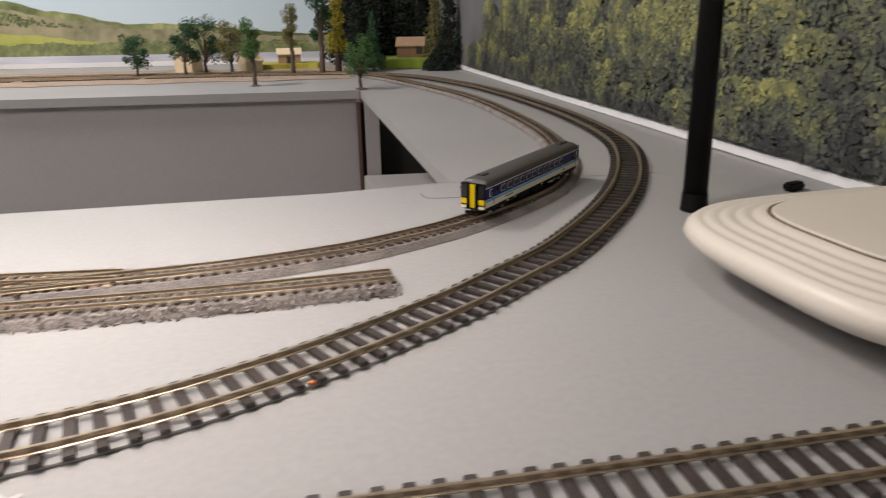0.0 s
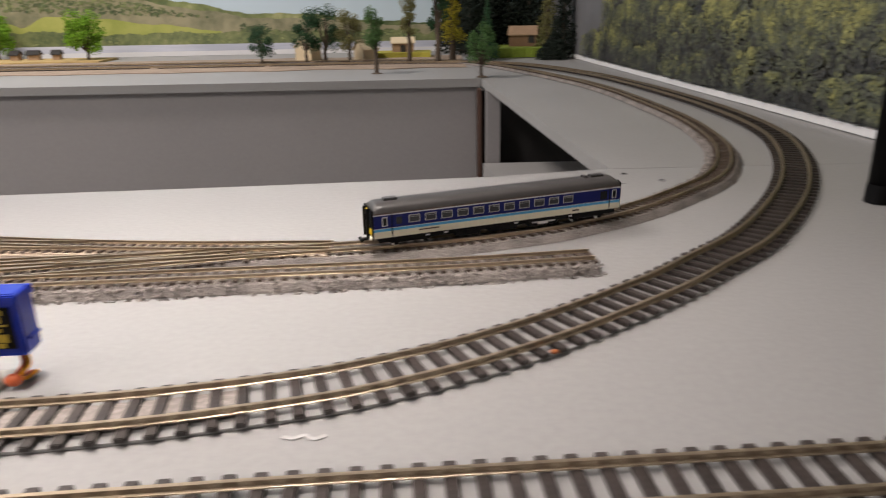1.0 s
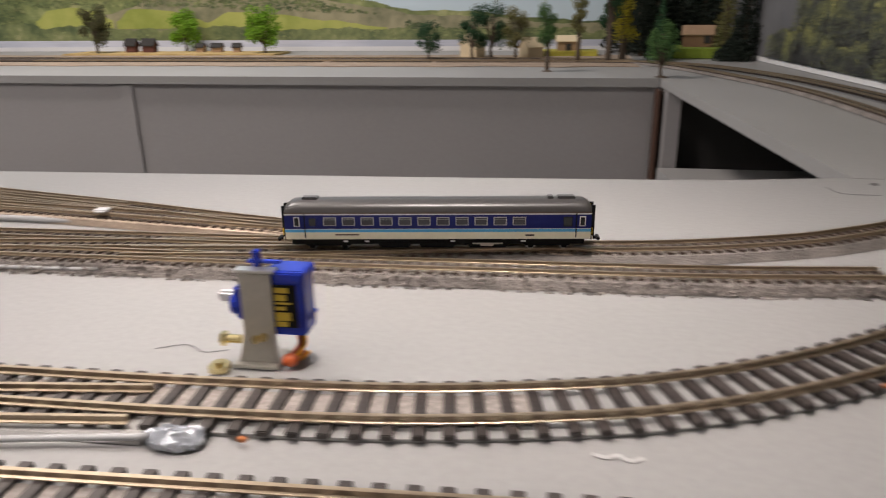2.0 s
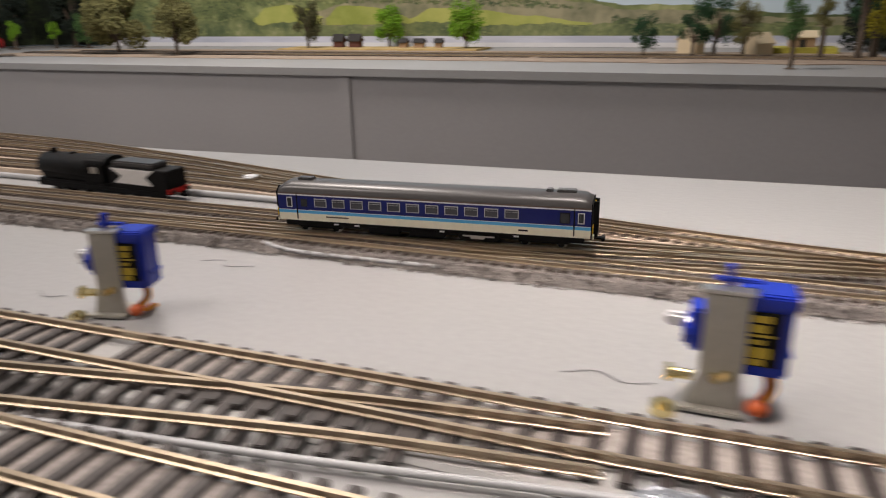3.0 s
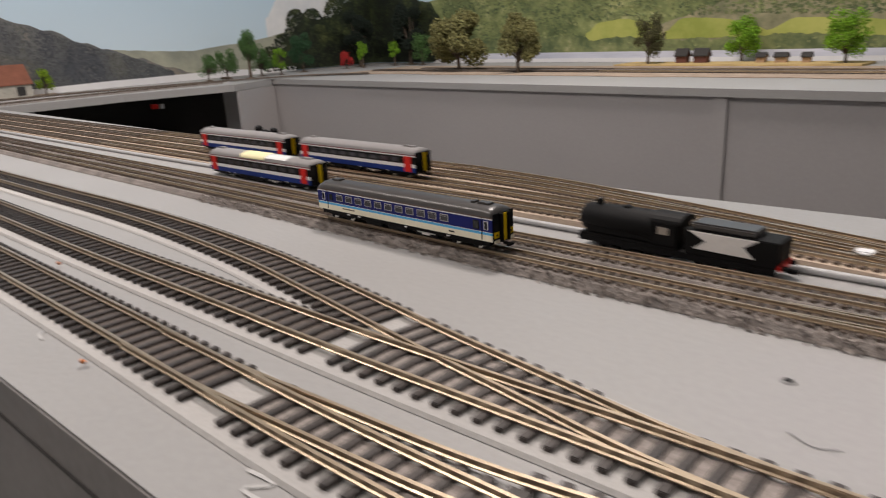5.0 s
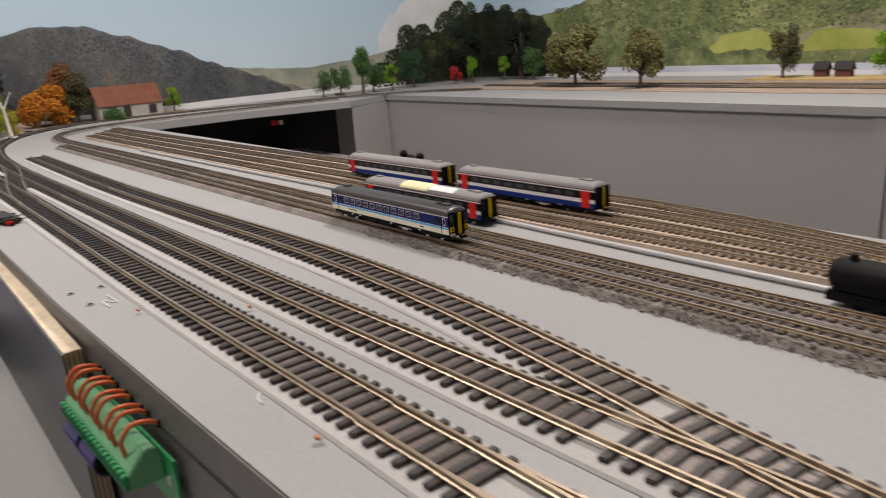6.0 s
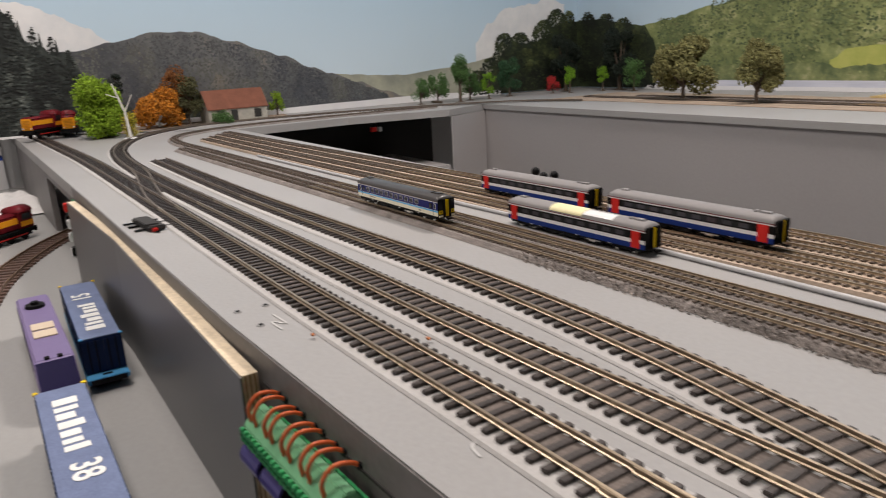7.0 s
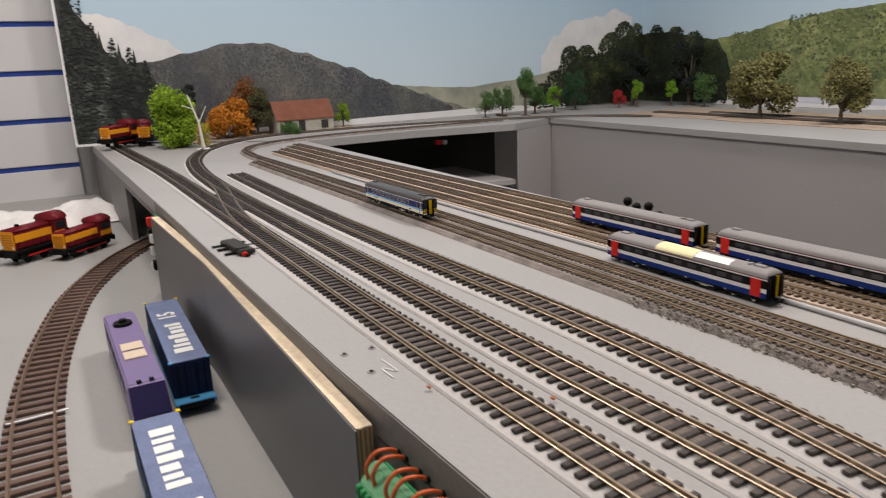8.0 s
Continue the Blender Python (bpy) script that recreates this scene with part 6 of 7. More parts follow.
def terminal_board():
    ob = empty("terminal_board", pose(-0.7440, 0.1445, -0.0325, 0, 0, 2.6), label="green screw terminal board with looped orange wires", category="terminal board")
    part("circuit_board", box(-0.051, 0.062, 0.0098, 0.0112, -0.020, 0.006), GREEN, ob)
    bm = bmesh.new()
    prof = [(-0.0052, -0.0070), (0.0094, -0.0070), (0.0094, 0.0060), (0.0068, 0.0098), (0.0022, 0.0098), (-0.0052, 0.0010)]
    lo = [bm.verts.new((-0.050, y, z)) for y, z in prof]
    hi = [bm.verts.new((0.050, y, z)) for y, z in prof]
    bm.faces.new(lo)
    bm.faces.new(hi[::-1])
    for i in range(6):
        bm.faces.new((lo[i], hi[i], hi[(i + 1) % 6], lo[(i + 1) % 6]))
    bmesh.ops.recalc_face_normals(bm, faces=bm.faces[:])
    bmesh.ops.bevel(bm, geom=bm.edges[:], offset=0.0006, segments=2, affect="EDGES")
    body = part("terminal_block", bm, LIGHTGREEN, ob)
    for i in range(20):
        x = -0.0475 + i * 0.0050
        part("terminal_tooth", box(x - 0.0017, x + 0.0017, -0.0078, -0.0053, -0.0065, 0.0010, 0.0005), GREEN, body)
        part("terminal_screw", disc_y(x, -0.0080, -0.0079, -0.0025, 0.0009, None, 8), BLACK, body)
    for i in range(9):
        x = -0.046 + 0.021 * (i // 2) + 0.0075 * (i % 2)
        smooth(part("wire", tube([(x, -0.0020, 0.0035), (x + 0.0015, -0.0030, 0.0120), (x + 0.0040, 0.0015, 0.0190), (x + 0.0062, 0.0080, 0.0195), (x + 0.0070, 0.0124, 0.0170)], 0.0011), WIRE, ob))
        part("wire_sleeve", disc_y(x + 0.0070, 0.0112, 0.0128, 0.0168, 0.0019), BLACK, ob)
    for x, r in ((-0.040, 0.0080), (-0.012, 0.0080)):
        bm = bmesh.new()
        bmesh.ops.create_cone(bm, cap_ends=True, segments=20, radius1=r, radius2=r * 0.94, depth=0.022, matrix=Matrix.Translation((x, -0.0010, -0.0165)) @ Matrix.Rotation(math.pi / 2, 4, "Y"))
        knob = part("knob", bm, CAPBLUE, ob)
        bm = bmesh.new()
        bmesh.ops.create_cone(bm, cap_ends=True, segments=18, radius1=r * 0.8, radius2=r * 0.8, depth=0.001, matrix=Matrix.Translation((x + 0.0114, -0.0010, -0.0165)) @ Matrix.Rotation(math.pi / 2, 4, "Y"))
        part("knob_cap", bm, BLACK, knob)
    part("mounting_screw", disc_y(0.0555, 0.0088, 0.0098, -0.006, 0.0022), SILVER, ob)


terminal_board()


def control_panel():
    """Small circuit board with switches on the side beside the lower opening."""
    ob = empty("circuit_panel", pose(-1.50, 0.1345, -0.055), label="small green circuit panel with red and white connectors", category="circuit board")
    part("circuit_board", box(-0.028, 0.012, 0.0, 0.002, -0.045, 0.038), GREEN, ob)
    for i, (x, z, mat) in enumerate(((-0.012, 0.030, RED), (-0.020, 0.012, BLACK), (-0.006, 0.008, WHITEP), (-0.018, -0.012, WHITEP), (-0.008, -0.030, BLACK), (-0.022, -0.034, WHITEP))):
        part("connector", box(x - 0.006, x + 0.006, -0.012, -0.0002, z - 0.006, z + 0.006, 0.001), mat, ob)


control_panel()


def servo(m, name_label):
    """Blue hobby servo on a bent metal bracket, standing on the board."""
    ob = empty("point_servo", m, label=name_label, category="servo motor", group="point servos")
    bm = bmesh.new()
    face = [(-0.0105, 0.0), (0.0070, 0.0), (0.0068, 0.013), (0.0070, 0.0400), (-0.0066, 0.0400), (-0.0066, 0.013)]
    lo = [bm.verts.new((x, -0.0010, z)) for x, z in face]
    hi = [bm.verts.new((x, 0.0006, z)) for x, z in face]
    bm.faces.new(lo)
    bm.faces.new(hi[::-1])
    for i in range(6):
        bm.faces.new((lo[i], hi[i], hi[(i + 1) % 6], lo[(i + 1) % 6]))
    bmesh.ops.recalc_face_normals(bm, faces=bm.faces[:])
    bmesh.ops.bevel(bm, geom=bm.edges[:], offset=0.0003, segments=2, affect="EDGES")
    part("bracket", bm, SERVO_METAL, ob)
    part("bracket_foot", box(-0.0120, 0.0080, -0.0040, 0.011, 0.0, 0.0016, 0.0003), SERVO_METAL, ob)
    part("bracket_lip", box(-0.0082, 0.0085, -0.0014, 0.0035, 0.0401, 0.0413, 0.0003), SILVER, ob)
    body = part("servo_body", box(0.0035, 0.0200, 0.0010, 0.0130, 0.0130, 0.0405, 0.0010), SERVOBLUE, ob)
    part("label", box(0.0072, 0.0168, 0.0004, 0.0009, 0.0170, 0.0350), BLACK, body, "black maker's sticker")
    for i, (z0, z1, x1) in enumerate(((0.0175, 0.0195, 0.0125), (0.0200, 0.0235, 0.0140), (0.0245, 0.0260, 0.0120), (0.0270, 0.0278, 0.0145), (0.0285, 0.0310, 0.0125), (0.0318, 0.0340, 0.0135))):
        part("label_bar", box(0.0074, x1, 0.0001, 0.00035, z0, z1), GOLD, body)
    part("end_cap", box(0.0066, 0.0207, 0.0002, 0.0135, 0.0362, 0.0402, 0.0006), SERVOBLUE, body)
    part("mount_tab", box(0.0200, 0.0212, 0.0040, 0.0120, 0.0190, 0.0205, 0.0003), SERVOBLUE, body)
    part("top_tab", box(-0.0012, 0.0012, 0.0020, 0.0060, 0.0413, 0.0480, 0.0005), SERVOBLUE, body)
    part("top_bar", box(-0.0045, 0.0100, 0.0035, 0.0060, 0.0424, 0.0436, 0.0004), SERVOBLUE, body)
    bm = box(-0.0108, -0.0060, 0.0015, 0.0120, 0.0185, 0.0330, 0.0010)
    bmesh.ops.create_cone(bm, cap_ends=True, segments=16, radius1=0.0050, radius2=0.0050, depth=0.003, matrix=Matrix.Translation((-0.0112, 0.006, 0.0245)) @ Matrix.Rotation(math.pi / 2, 4, "Y"))
    part("gear_head", bm, SERVOBLUE, body)
    part("servo_arm", box(-0.0185, -0.0112, 0.0030, 0.0065, 0.0255, 0.0300, 0.0010), WHITEP, ob)
    for x, z in ((-0.0015, 0.0120), (0.0020, 0.0132)):
        bm = bmesh.new()
        bmesh.ops.create_cone(bm, cap_ends=True, segments=10, radius1=0.0018, radius2=0.0018, depth=0.0014, matrix=Matrix.Translation((x, -0.0016, z)) @ Matrix.Rotation(math.pi / 2, 4, "X"))
        part("screw", bm, BRASS, ob)
    for mat, dx in ((WIRE, 0.0), (MAROON, 0.0014), (ORANGE, 0.0026)):
        smooth(part("lead", tube([(0.0140 + dx, 0.006, 0.0135), (0.0150 + dx, 0.004, 0.008), (0.0120 + dx, 0.001, 0.004), (0.0125 + dx, 0.004, 0.0014), (0.0140 + dx, 0.010, 0.0012)], 0.0009), mat, ob))
    bm = bmesh.new()
    bmesh.ops.create_uvsphere(bm, u_segments=10, v_segments=7, radius=0.0028, matrix=Matrix.Translation((0.0125, -0.0005, 0.0032)) @ Matrix.Diagonal((1.4, 1, 1, 1)))
    smooth(part("lead_plug", bm, WIRE, ob))
    bm = bmesh.new()
    bmesh.ops.create_cone(bm, cap_ends=True, segments=14, radius1=0.0018, radius2=0.0018, depth=0.0085, matrix=Matrix.Translation((-0.0125, -0.0002, 0.0112)) @ Matrix.Rotation(math.pi / 2, 4, "Y"))
    bmesh.ops.create_cone(bm, cap_ends=True, segments=6, radius1=0.0030, radius2=0.0030, depth=0.0022, matrix=Matrix.Translation((-0.0160, -0.0002, 0.0112)) @ Matrix.Rotation(math.pi / 2, 4, "Y"))
    part("side_bolt", bm, BRASS, ob)
    bm = bmesh.new()
    bmesh.ops.create_cone(bm, cap_ends=True, segments=6, radius1=0.0046, radius2=0.0046, depth=0.0026, matrix=Matrix.Translation((-0.0165, -0.0060, 0.0014)))
    bmesh.ops.create_cone(bm, cap_ends=True, segments=14, radius1=0.0020, radius2=0.0018, depth=0.0016, matrix=Matrix.Translation((-0.0165, -0.0060, 0.0034)))
    part("foot_bolt", bm, BRASS, ob)
    return ob


SERVO_METAL = material("dull grey bracket metal", (0.44, 0.42, 0.37), 0.4, 0.3, 0.1, 60)
SERVOBLUE = material("translucent blue servo plastic", (0.012, 0.035, 0.42), 0.25, 0, 0.1, 60)
GOLD = paint("gold sticker print", (0.55, 0.40, 0.06))
BRASS = material("polished brass screw", (0.75, 0.62, 0.32), 0.22, 0.95, 0.1)
sv = servo(pose(-0.1255, 0.3155, 0.0005, 0, 0, 2) @ Matrix.Diagonal((0.82, 0.92, 0.86, 1)), "blue hobby servo on a grey metal bracket beside the track")
copy_thing(sv, pose(-0.3345, 0.3045, 0.0005, 0, 0, 16) @ Matrix.Diagonal((0.88, 0.95, 0.93, 1)))

MOTORGREY = paint("dusty black motor case", (0.045, 0.043, 0.042), 0.6)
point_motor = empty("point_motor", pose(-1.180, 0.1705, 0.0004, 0, 0, 6) @ Matrix.Diagonal((0.9, 1, 0.6, 1)), label="black model point motor with a red tab beside the track", category="point motor")
part("case", box(-0.032, 0.032, -0.008, 0.008, 0.001, 0.0085, 0.0015), MOTORGREY, point_motor)
part("lid", box(-0.020, 0.024, -0.009, 0.004, 0.0086, 0.0105, 0.001), MOTORGREY, point_motor)
part("mounting_bar", box(-0.040, 0.040, -0.004, 0.000, 0.0006, 0.0026, 0.0005), BLACK, point_motor)
part("mounting_bar", box(-0.010, -0.004, -0.018, 0.022, 0.0006, 0.0024, 0.0005), BLACK, point_motor)
part("mounting_bar", box(0.014, 0.019, -0.018, 0.022, 0.0006, 0.0024, 0.0005), BLACK, point_motor)
part("mounting_bar", box(-0.028, -0.023, -0.018, 0.016, 0.0006, 0.0024, 0.0005), BLACK, point_motor)
part("tab", box(0.0325, 0.037, -0.006, -0.001, 0.001, 0.0065, 0.0008), RED, point_motor, "red plastic tab")


# ---- network device and antenna ----
def access_point():
    ob = empty("wireless_router", pose(0.357, 0.368, 0.009, 0, 0, 8), label="white rounded wireless router with stepped ridges", category="router")
    CASE = material("warm white router plastic", (0.66, 0.61, 0.54), 0.38, 0, 0.04, 30)

    def ring(a, b, z, n=72, p=3.6):
        out = []
        for i in range(n):
            t = 2 * math.pi * i / n
            c, s = math.cos(t), math.sin(t)
            out.append((a * math.copysign(abs(c) ** (2 / p), c), b * math.copysign(abs(s) ** (2 / p), s), z))
        return out

    def stack(rows):
        V, F = [], []
        for r in rows:
            V += ring(*r)
        for j in range(len(rows) - 1):
            for i in range(72):
                F.append((j * 72 + i, j * 72 + (i + 1) % 72, (j + 1) * 72 + (i + 1) % 72, (j + 1) * 72 + i))
        F.append(tuple(range(72))[::-1])
        F.append(tuple((len(rows) - 1) * 72 + i for i in range(72)))
        return V, F

    A, B = 0.100, 0.088
    rows = [(A - 0.030, B - 0.030, 0.0), (A - 0.012, B - 0.012, 0.003), (A - 0.003, B - 0.003, 0.009), (A, B, 0.0135), (A - 0.001, B - 0.001, 0.0175), (A - 0.004, B - 0.004, 0.0205)]
    z = 0.0210
    for i in range(4):
        d = 0.0065 + i * 0.0062
        rows += [(A - d, B - d, z), (A - d - 0.0012, B - d - 0.0012, z - 0.0007), (A - d - 0.0024, B - d - 0.0024, z + 0.0006)]
        z += 0.0012
    rows += [(A - 0.031, B - 0.031, z + 0.0004)]
    smooth(part("case", stack(rows), CASE, ob))
    part("groove", stack([(A - 0.0318, B - 0.0318, z + 0.00035), (A - 0.0318, B - 0.0318, z + 0.0006)]), DIRTY, ob)
    part("top_plate", stack([(A - 0.0335, B - 0.0335, z + 0.0002), (A - 0.0335, B - 0.0335, z + 0.0012), (A - 0.034, B - 0.034, z + 0.0016)]), CASE, ob)
    for x, y in ((-0.05, -0.04), (0.05, -0.04), (-0.05, 0.04), (0.05, 0.04)):
        bm = bmesh.new()
        bmesh.ops.create_cone(bm, cap_ends=True, segments=12, radius1=0.006, radius2=0.006, depth=0.009, matrix=Matrix.Translation((x, y, -0.0045)))
        part("foot", bm, BLACK, ob)


access_point()
antenna = empty("antenna", pose(0.3185, 0.524, 0.0004, 0, -1.0, 0), label="tall matt black stick antenna standing on the board", category="antenna")
bm = bmesh.new()
bmesh.ops.create_cone(bm, cap_ends=True, segments=24, radius1=0.0078, radius2=0.0062, depth=0.36, matrix=Matrix.Translation((0, 0, 0.19)))
smooth(part("rod", bm, BLACK, antenna))
bm = bmesh.new()
bmesh.ops.create_cone(bm, cap_ends=True, segments=24, radius1=0.0088, radius2=0.0082, depth=0.012, matrix=Matrix.Translation((0, 0, 0.006)))
part("collar", bm, BLACK, antenna)
plug = empty("cable_plug", pose(0.412, 0.560, 0.0004, 0, 0, 20), label="small black cable plug lying by the wall", category="plug")
part("shell", box(-0.008, 0.008, -0.004, 0.004, 0, 0.006, 0.0015), BLACK, plug)

# ---- odds and ends on the boards ----
CLIPS = [(-0.407, 0.4815, 4), (-0.288, 0.4625, 8)]
GREYCABLE = material("pale grey cable sheath", (0.46, 0.46, 0.47), 0.35)
for pts, r, label in (([(-0.300, 0.2400, 0.0025), (-0.235, 0.2495, 0.0025), (-0.20, 0.2555, 0.0025), (-0.165, 0.262, 0.0025), (-0.139, 0.266, 0.003)], 0.0011, "grey wire running along the track to a joint"),
                      ([(-0.328, 0.3875, 0.0035), (-0.318, 0.3855, 0.0025), (-0.30, 0.3850, 0.002), (-0.240, 0.3885, 0.002)], 0.0010, "pale grey tube lying beside the ballast"),
                      ([(-0.165, 0.4480, 0.002), (-0.235, 0.4545, 0.002), (-0.30, 0.4585, 0.002), (-0.37, 0.4590, 0.002), (-0.43, 0.4575, 0.002), (-0.60, 0.4535, 0.002), (-0.72, 0.4525, 0.002), (-0.80, 0.4520, 0.002), (-0.95, 0.4470, 0.002), (-1.2, 0.4360, 0.002), (-1.6, 0.4225, 0.002)], 0.0019, "pale grey cable along the storage yard")):
    tagged(smooth(part("cable", tube(pts, r), GREYCABLE)), label=label, category="cable")
FOIL = material("crumpled clear tape", (0.36, 0.38, 0.42), 0.15, 0.4, 0.4, 120, 0.8, 400)
bm = bmesh.new()
bmesh.ops.create_icosphere(bm, subdivisions=3, radius=0.009)
for v in bm.verts:
    v.co.z = max(-0.0012, v.co.z * 0.28 + 0.0022 * noise.noise(v.co * 260))
    v.co.x *= 1.05 + 0.3 * noise.noise(v.co * 150)
    v.co.y *= 0.6
blob = tagged(part("tape_blob", bm, FOIL), label="blob of crumpled clear tape over a wire joint", category="tape")
blob.matrix_basis = pose(-0.131, 0.268, 0.0018, 0, 0, 5)
CHALK = material("white chalk mark", (0.52, 0.52, 0.515), 0.9, 0, 0.1, 200)
PENCIL = material("grey pencil mark", (0.26, 0.26, 0.26), 0.9)


def board_mark(name, pts, width, mat, label, z=0.0003):
    line = spline(pts, 0.002)
    return tagged(part(name, sweep(line, [(-width, 0), (width, 0), (width, 0.0002), (-width, 0.0002)], z), mat), label=label, category="mark")


board_mark("chalk_mark", [(-0.496, 0.195), (-0.484, 0.196), (-0.489, 0.189), (-0.474, 0.1905)], 0.0007, CHALK, "white chalk tick on the grey board")
board_mark("chalk_mark", [(-0.664, 0.197), (-0.661, 0.190), (-0.652, 0.188)], 0.0006, CHALK, "white chalk tick on the grey board")
board_mark("chalk_mark", [(-0.858, 0.180), (-0.838, 0.181), (-0.846, 0.175), (-0.829, 0.1755)], 0.0006, CHALK, "white chalk tick on the grey board")
board_mark("chalk_mark", [(0.000, 0.2815), (-0.004, 0.2795), (-0.007, 0.2820), (-0.010, 0.2800), (-0.014, 0.2815)], 0.0008, CHALK, "white chalk smear on the grey board")
board_mark("pencil_mark", [(-0.345, 0.364), (-0.336, 0.3675), (-0.330, 0.362), (-0.318, 0.366)], 0.0002, PENCIL, "pencil squiggle on the grey board")
board_mark("pencil_mark", [(-0.384, 0.312), (-0.376, 0.3085), (-0.369, 0.312)], 0.0002, PENCIL, "pencil squiggle on the grey board")
board_mark("pencil_mark", [(-0.170, 0.3215), (-0.160, 0.326), (-0.151, 0.3215), (-0.142, 0.325)], 0.0002, PENCIL, "pencil squiggle on the grey board")
board_mark("pencil_mark", [(0.145, 0.600), (0.150, 0.585), (0.172, 0.583)], 0.0003, PENCIL, "pencil squiggle on the grey board")
for x, y in ((-0.877, 0.164), (-0.877, 0.182), (-0.845, 0.168), (-0.395, 0.344), (0.178, 0.612), (0.200, 0.590)):
    ob = empty("screw_hole", pose(x, y, 0.0002), label="dark countersunk screw hole in the board", category="screw hole", group="screw holes")
    bm = bmesh.new()
    bmesh.ops.create_cone(bm, cap_ends=True, segments=14, radius1=0.0026, radius2=0.0020, depth=0.0006, matrix=Matrix.Translation((0, 0, 0.0002)))
    part("rim", bm, PENCIL, ob)
    bm = bmesh.new()
    bmesh.ops.create_cone(bm, cap_ends=True, segments=10, radius1=0.0013, radius2=0.0013, depth=0.0006, matrix=Matrix.Translation((0, 0, 0.0006)))
    part("screw_head", bm, BLACK, ob)
SOLDER = material("copper solder joint", (0.45, 0.16, 0.06), 0.35, 0.6)
for x, y in ((-0.806, 0.1845), (-0.61, 0.190), (-0.76, 0.2315), (-0.112, 0.270), (0.079, 0.329)):
    bm = bmesh.new()
    bmesh.ops.create_uvsphere(bm, u_segments=8, v_segments=6, radius=0.0012, matrix=Matrix.Diagonal((1.5, 1, 0.8, 1)))
    ob = tagged(smooth(part("solder_joint", bm, SOLDER)), label="small copper-red soldered wire joint by the rail", category="wire joint")
    ob.matrix_basis = pose(x, y, 0.0024)

# white joint clips over the yard rails, a white wire loop by the junction and a plug hanging in the opening
for x, y, turn in CLIPS:
    clip = empty("joint_clip", pose(x, y, 0.0078, 0, 0, turn), label="small white plastic clip over a yard rail joint", category="clip", group="joint clips")
    part("saddle", box(-0.0042, 0.0042, -0.0034, 0.0034, 0.0, 0.0012, 0.0004), WHITEP, clip)
    part("tab", box(-0.0022, 0.0030, -0.0052, -0.0035, 0.0, 0.0008, 0.0002), WHITEP, clip)
tagged(smooth(part("wire_loop", tube([(-1.225, 0.2150, 0.0012), (-1.205, 0.2130, 0.002), (-1.180, 0.2120, 0.003), (-1.170, 0.2160, 0.002), (-1.188, 0.2195, 0.0012)], 0.0010), WHITEP)), label="loop of thin white wire lying between the tracks", category="wire")
plug_hung = empty("wire_plug", pose(-2.2, 0.955, -0.0182), label="red and white wire plug hanging under the baseboard", category="plug")
part("housing", box(-0.006, 0.006, -0.016, 0.000, -0.030, -0.018, 0.001), RED, plug_hung)
part("socket", box(-0.006, 0.006, 0.0065, 0.016, -0.031, -0.019, 0.001), PALEFRAME, plug_hung)
smooth(part("lead", tube([(0, -0.008, -0.018), (0, -0.004, -0.009), (0, 0.004, -0.0004)], 0.0012), BLACK, plug_hung))
smooth(part("lead", tube([(0, 0.011, -0.019), (0, 0.008, -0.009), (0, 0.004, -0.0004)], 0.0012), BLACK, plug_hung))

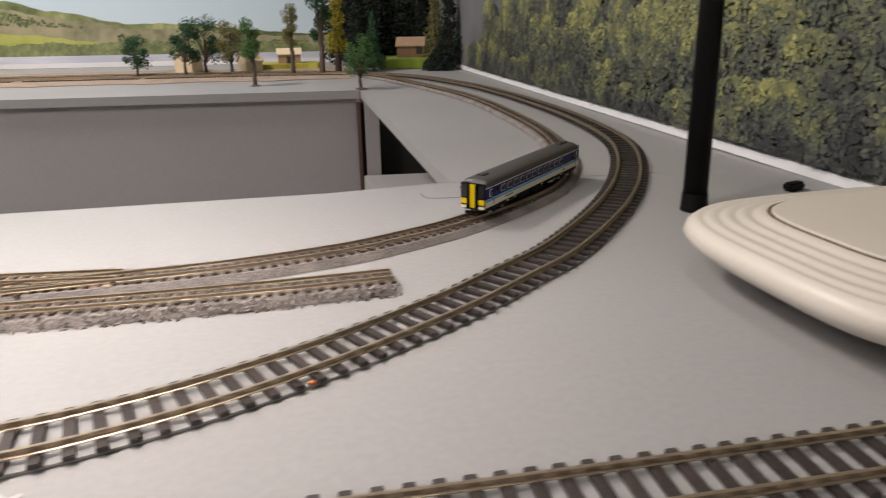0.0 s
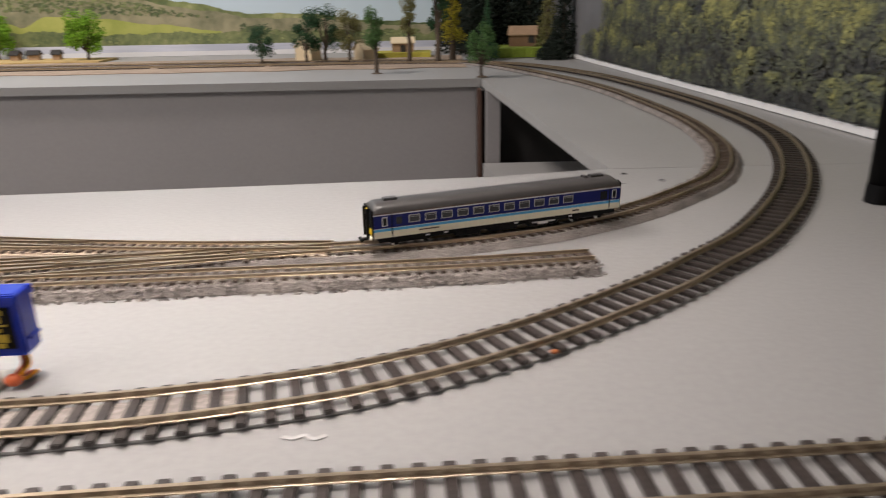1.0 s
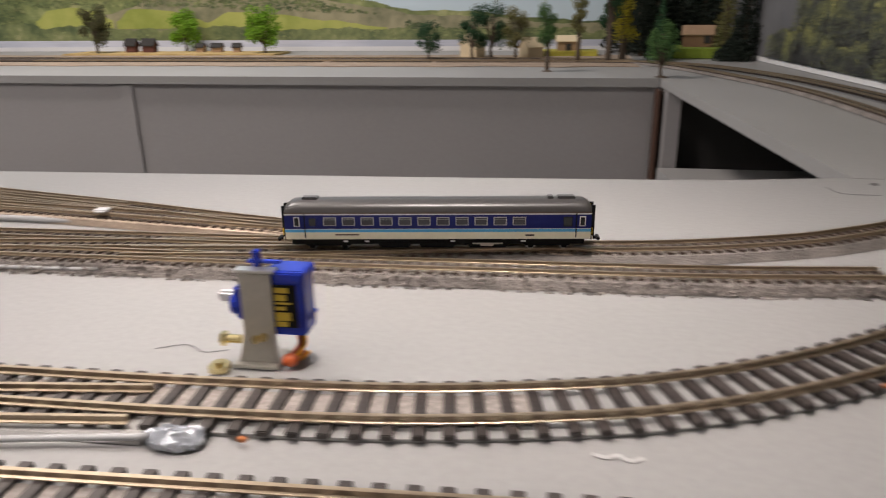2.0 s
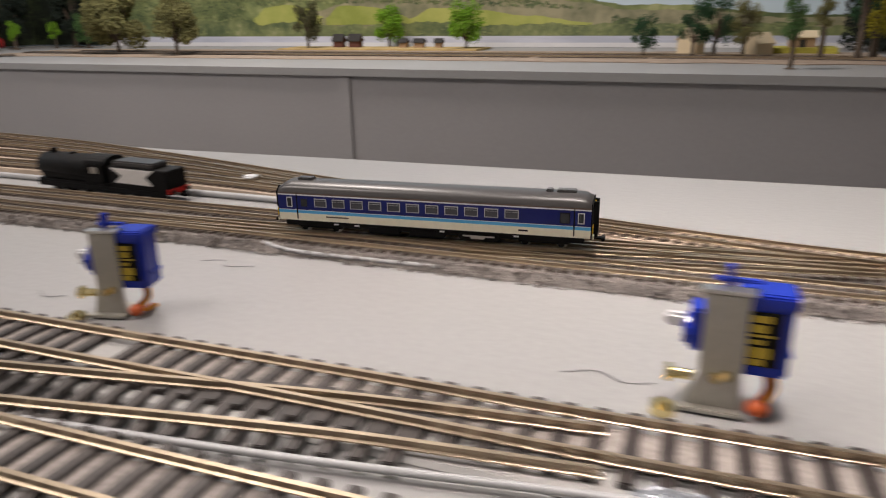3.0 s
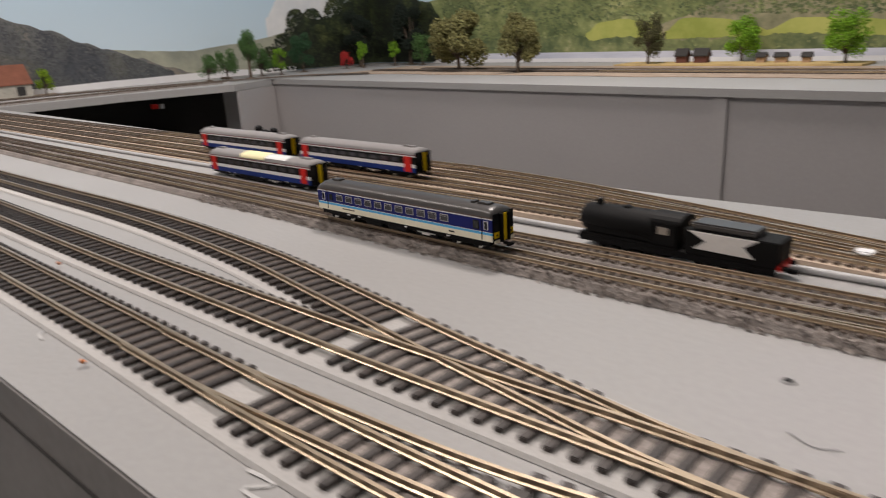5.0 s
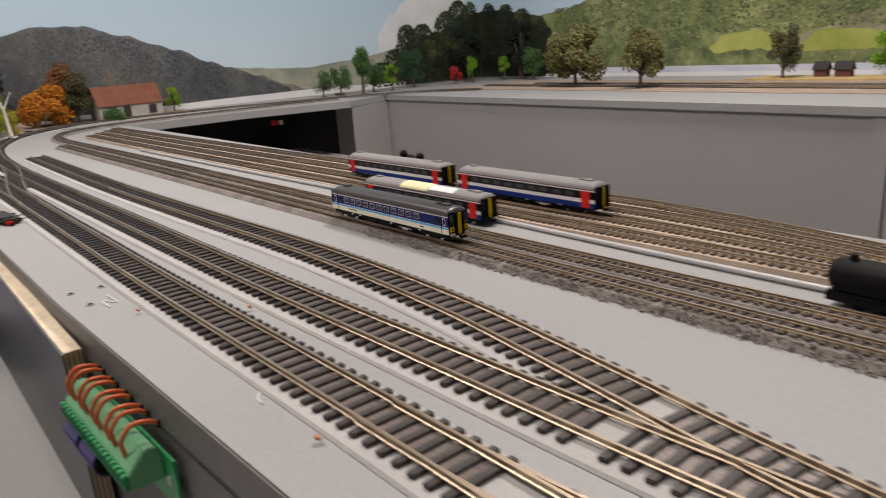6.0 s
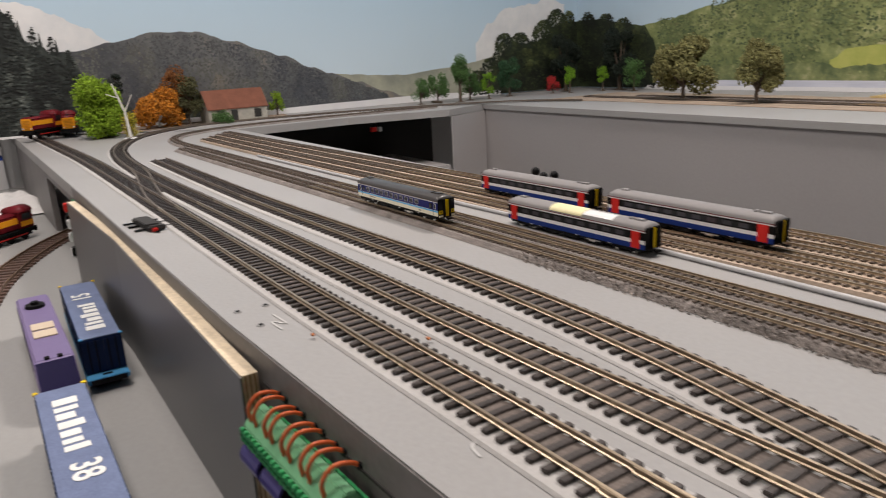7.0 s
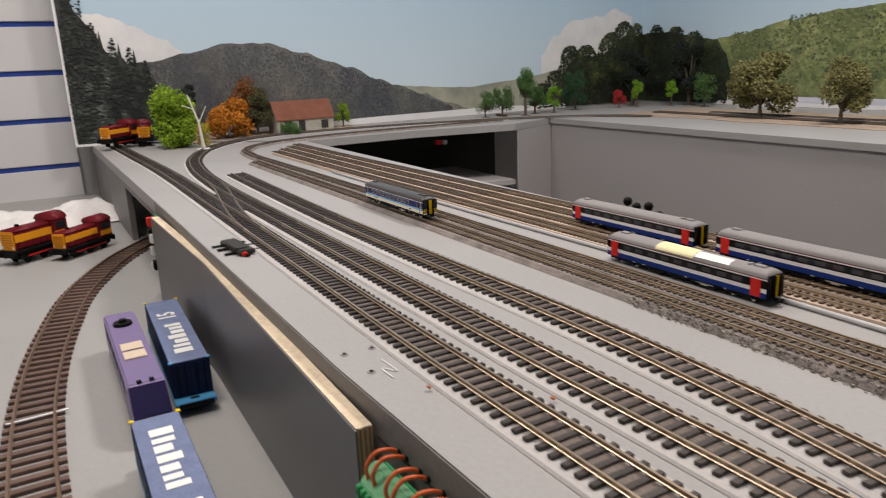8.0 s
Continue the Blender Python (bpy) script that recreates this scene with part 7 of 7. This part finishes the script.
# white cloth behind the shunters
bm = bmesh.new()
bmesh.ops.create_grid(bm, x_segments=40, y_segments=50, size=0.5)
for v in bm.verts:
    u, w2 = v.co.x, v.co.y
    v.co = Vector((u * 0.20, w2 * 0.42, 0.002 + max(0.0, 0.030 * (1 - (2 * u) ** 4) * (1 - (2 * w2) ** 6) * (0.7 + 0.9 * noise.fractal(Vector((u * 3, w2 * 4, 2.0)), 0.8, 2.1, 4)))))
cloth = tagged(smooth(part("cloth", bm, material("crumpled white cloth", (0.72, 0.71, 0.70), 0.9, 0, 0.06, 60))), label="crumpled white cloth lying on the lower board", category="cloth")
cloth.matrix_basis = pose(-2.18, -0.06, LOW + 0.001, 0, 0, 8)

# black push knobs on the back edge behind the yard
for i, (x, z) in enumerate(((-1.045, 0.017), (-1.032, 0.013), (-1.015, 0.016), (-1.000, 0.009))):
    knob = empty("push_knob", pose(x, 0.548, 0.0002), label="small round black knob on a short post", category="knob", group="push knobs")
    bm = bmesh.new()
    bmesh.ops.create_cone(bm, cap_ends=True, segments=10, radius1=0.0012, radius2=0.0012, depth=z, matrix=Matrix.Translation((0, 0, z / 2)))
    part("post", bm, BLACK, knob)
    bm = bmesh.new()
    bmesh.ops.create_uvsphere(bm, u_segments=12, v_segments=8, radius=0.0048, matrix=Matrix.Translation((0, 0, z + 0.003)))
    smooth(part("ball", bm, BLACK, knob))

# ---- unseen ceiling fittings added over the lamps ----
for lx, ly, *_ in LAMPS:
    fitting = empty("ceiling_light", pose(lx, ly, 1.4395), label="unseen white ceiling panel added over a lamp", category="ceiling light")
    part("housing", box(-0.22, 0.22, -0.17, 0.17, 0.0, 0.0095), WHITE, fitting)

# ---- what moves ----
ROUTE = spline([p for p in N2 if p[0] > -0.07 and p[1] < 1.3] + NX[1:] + [p for p in N1 if p[0] < -0.45], 0.002)


coach.scale = (0.93, 0.95, 0.92)


def on_route(s):
    """Pose of the railcar with its middle s metres along the route; both bogies on the track."""
    def at(d):
        f = d / 0.002
        i = max(0, min(len(ROUTE) - 2, int(f)))
        return ROUTE[i].lerp(ROUTE[i + 1], f - i)
    a, b = at(s - 0.0565), at(s + 0.0565)
    c = (a + b) / 2
    return pose(c.x, c.y, ZN, 0, 0, math.degrees(math.atan2(a.y - b.y, a.x - b.x)))


# seconds, metres along the route
RUN = [(0, 0.699), (1.0, 0.8827), (2.5, 1.1245), (3.5, 1.3011), (4.5, 1.4851), (5, 1.5879), (6.5, 1.891), (7, 1.9958), (8, 2.1891)]


def motions():
    walk(coach, [(t, on_route(s)) for t, s in RUN])


motions()
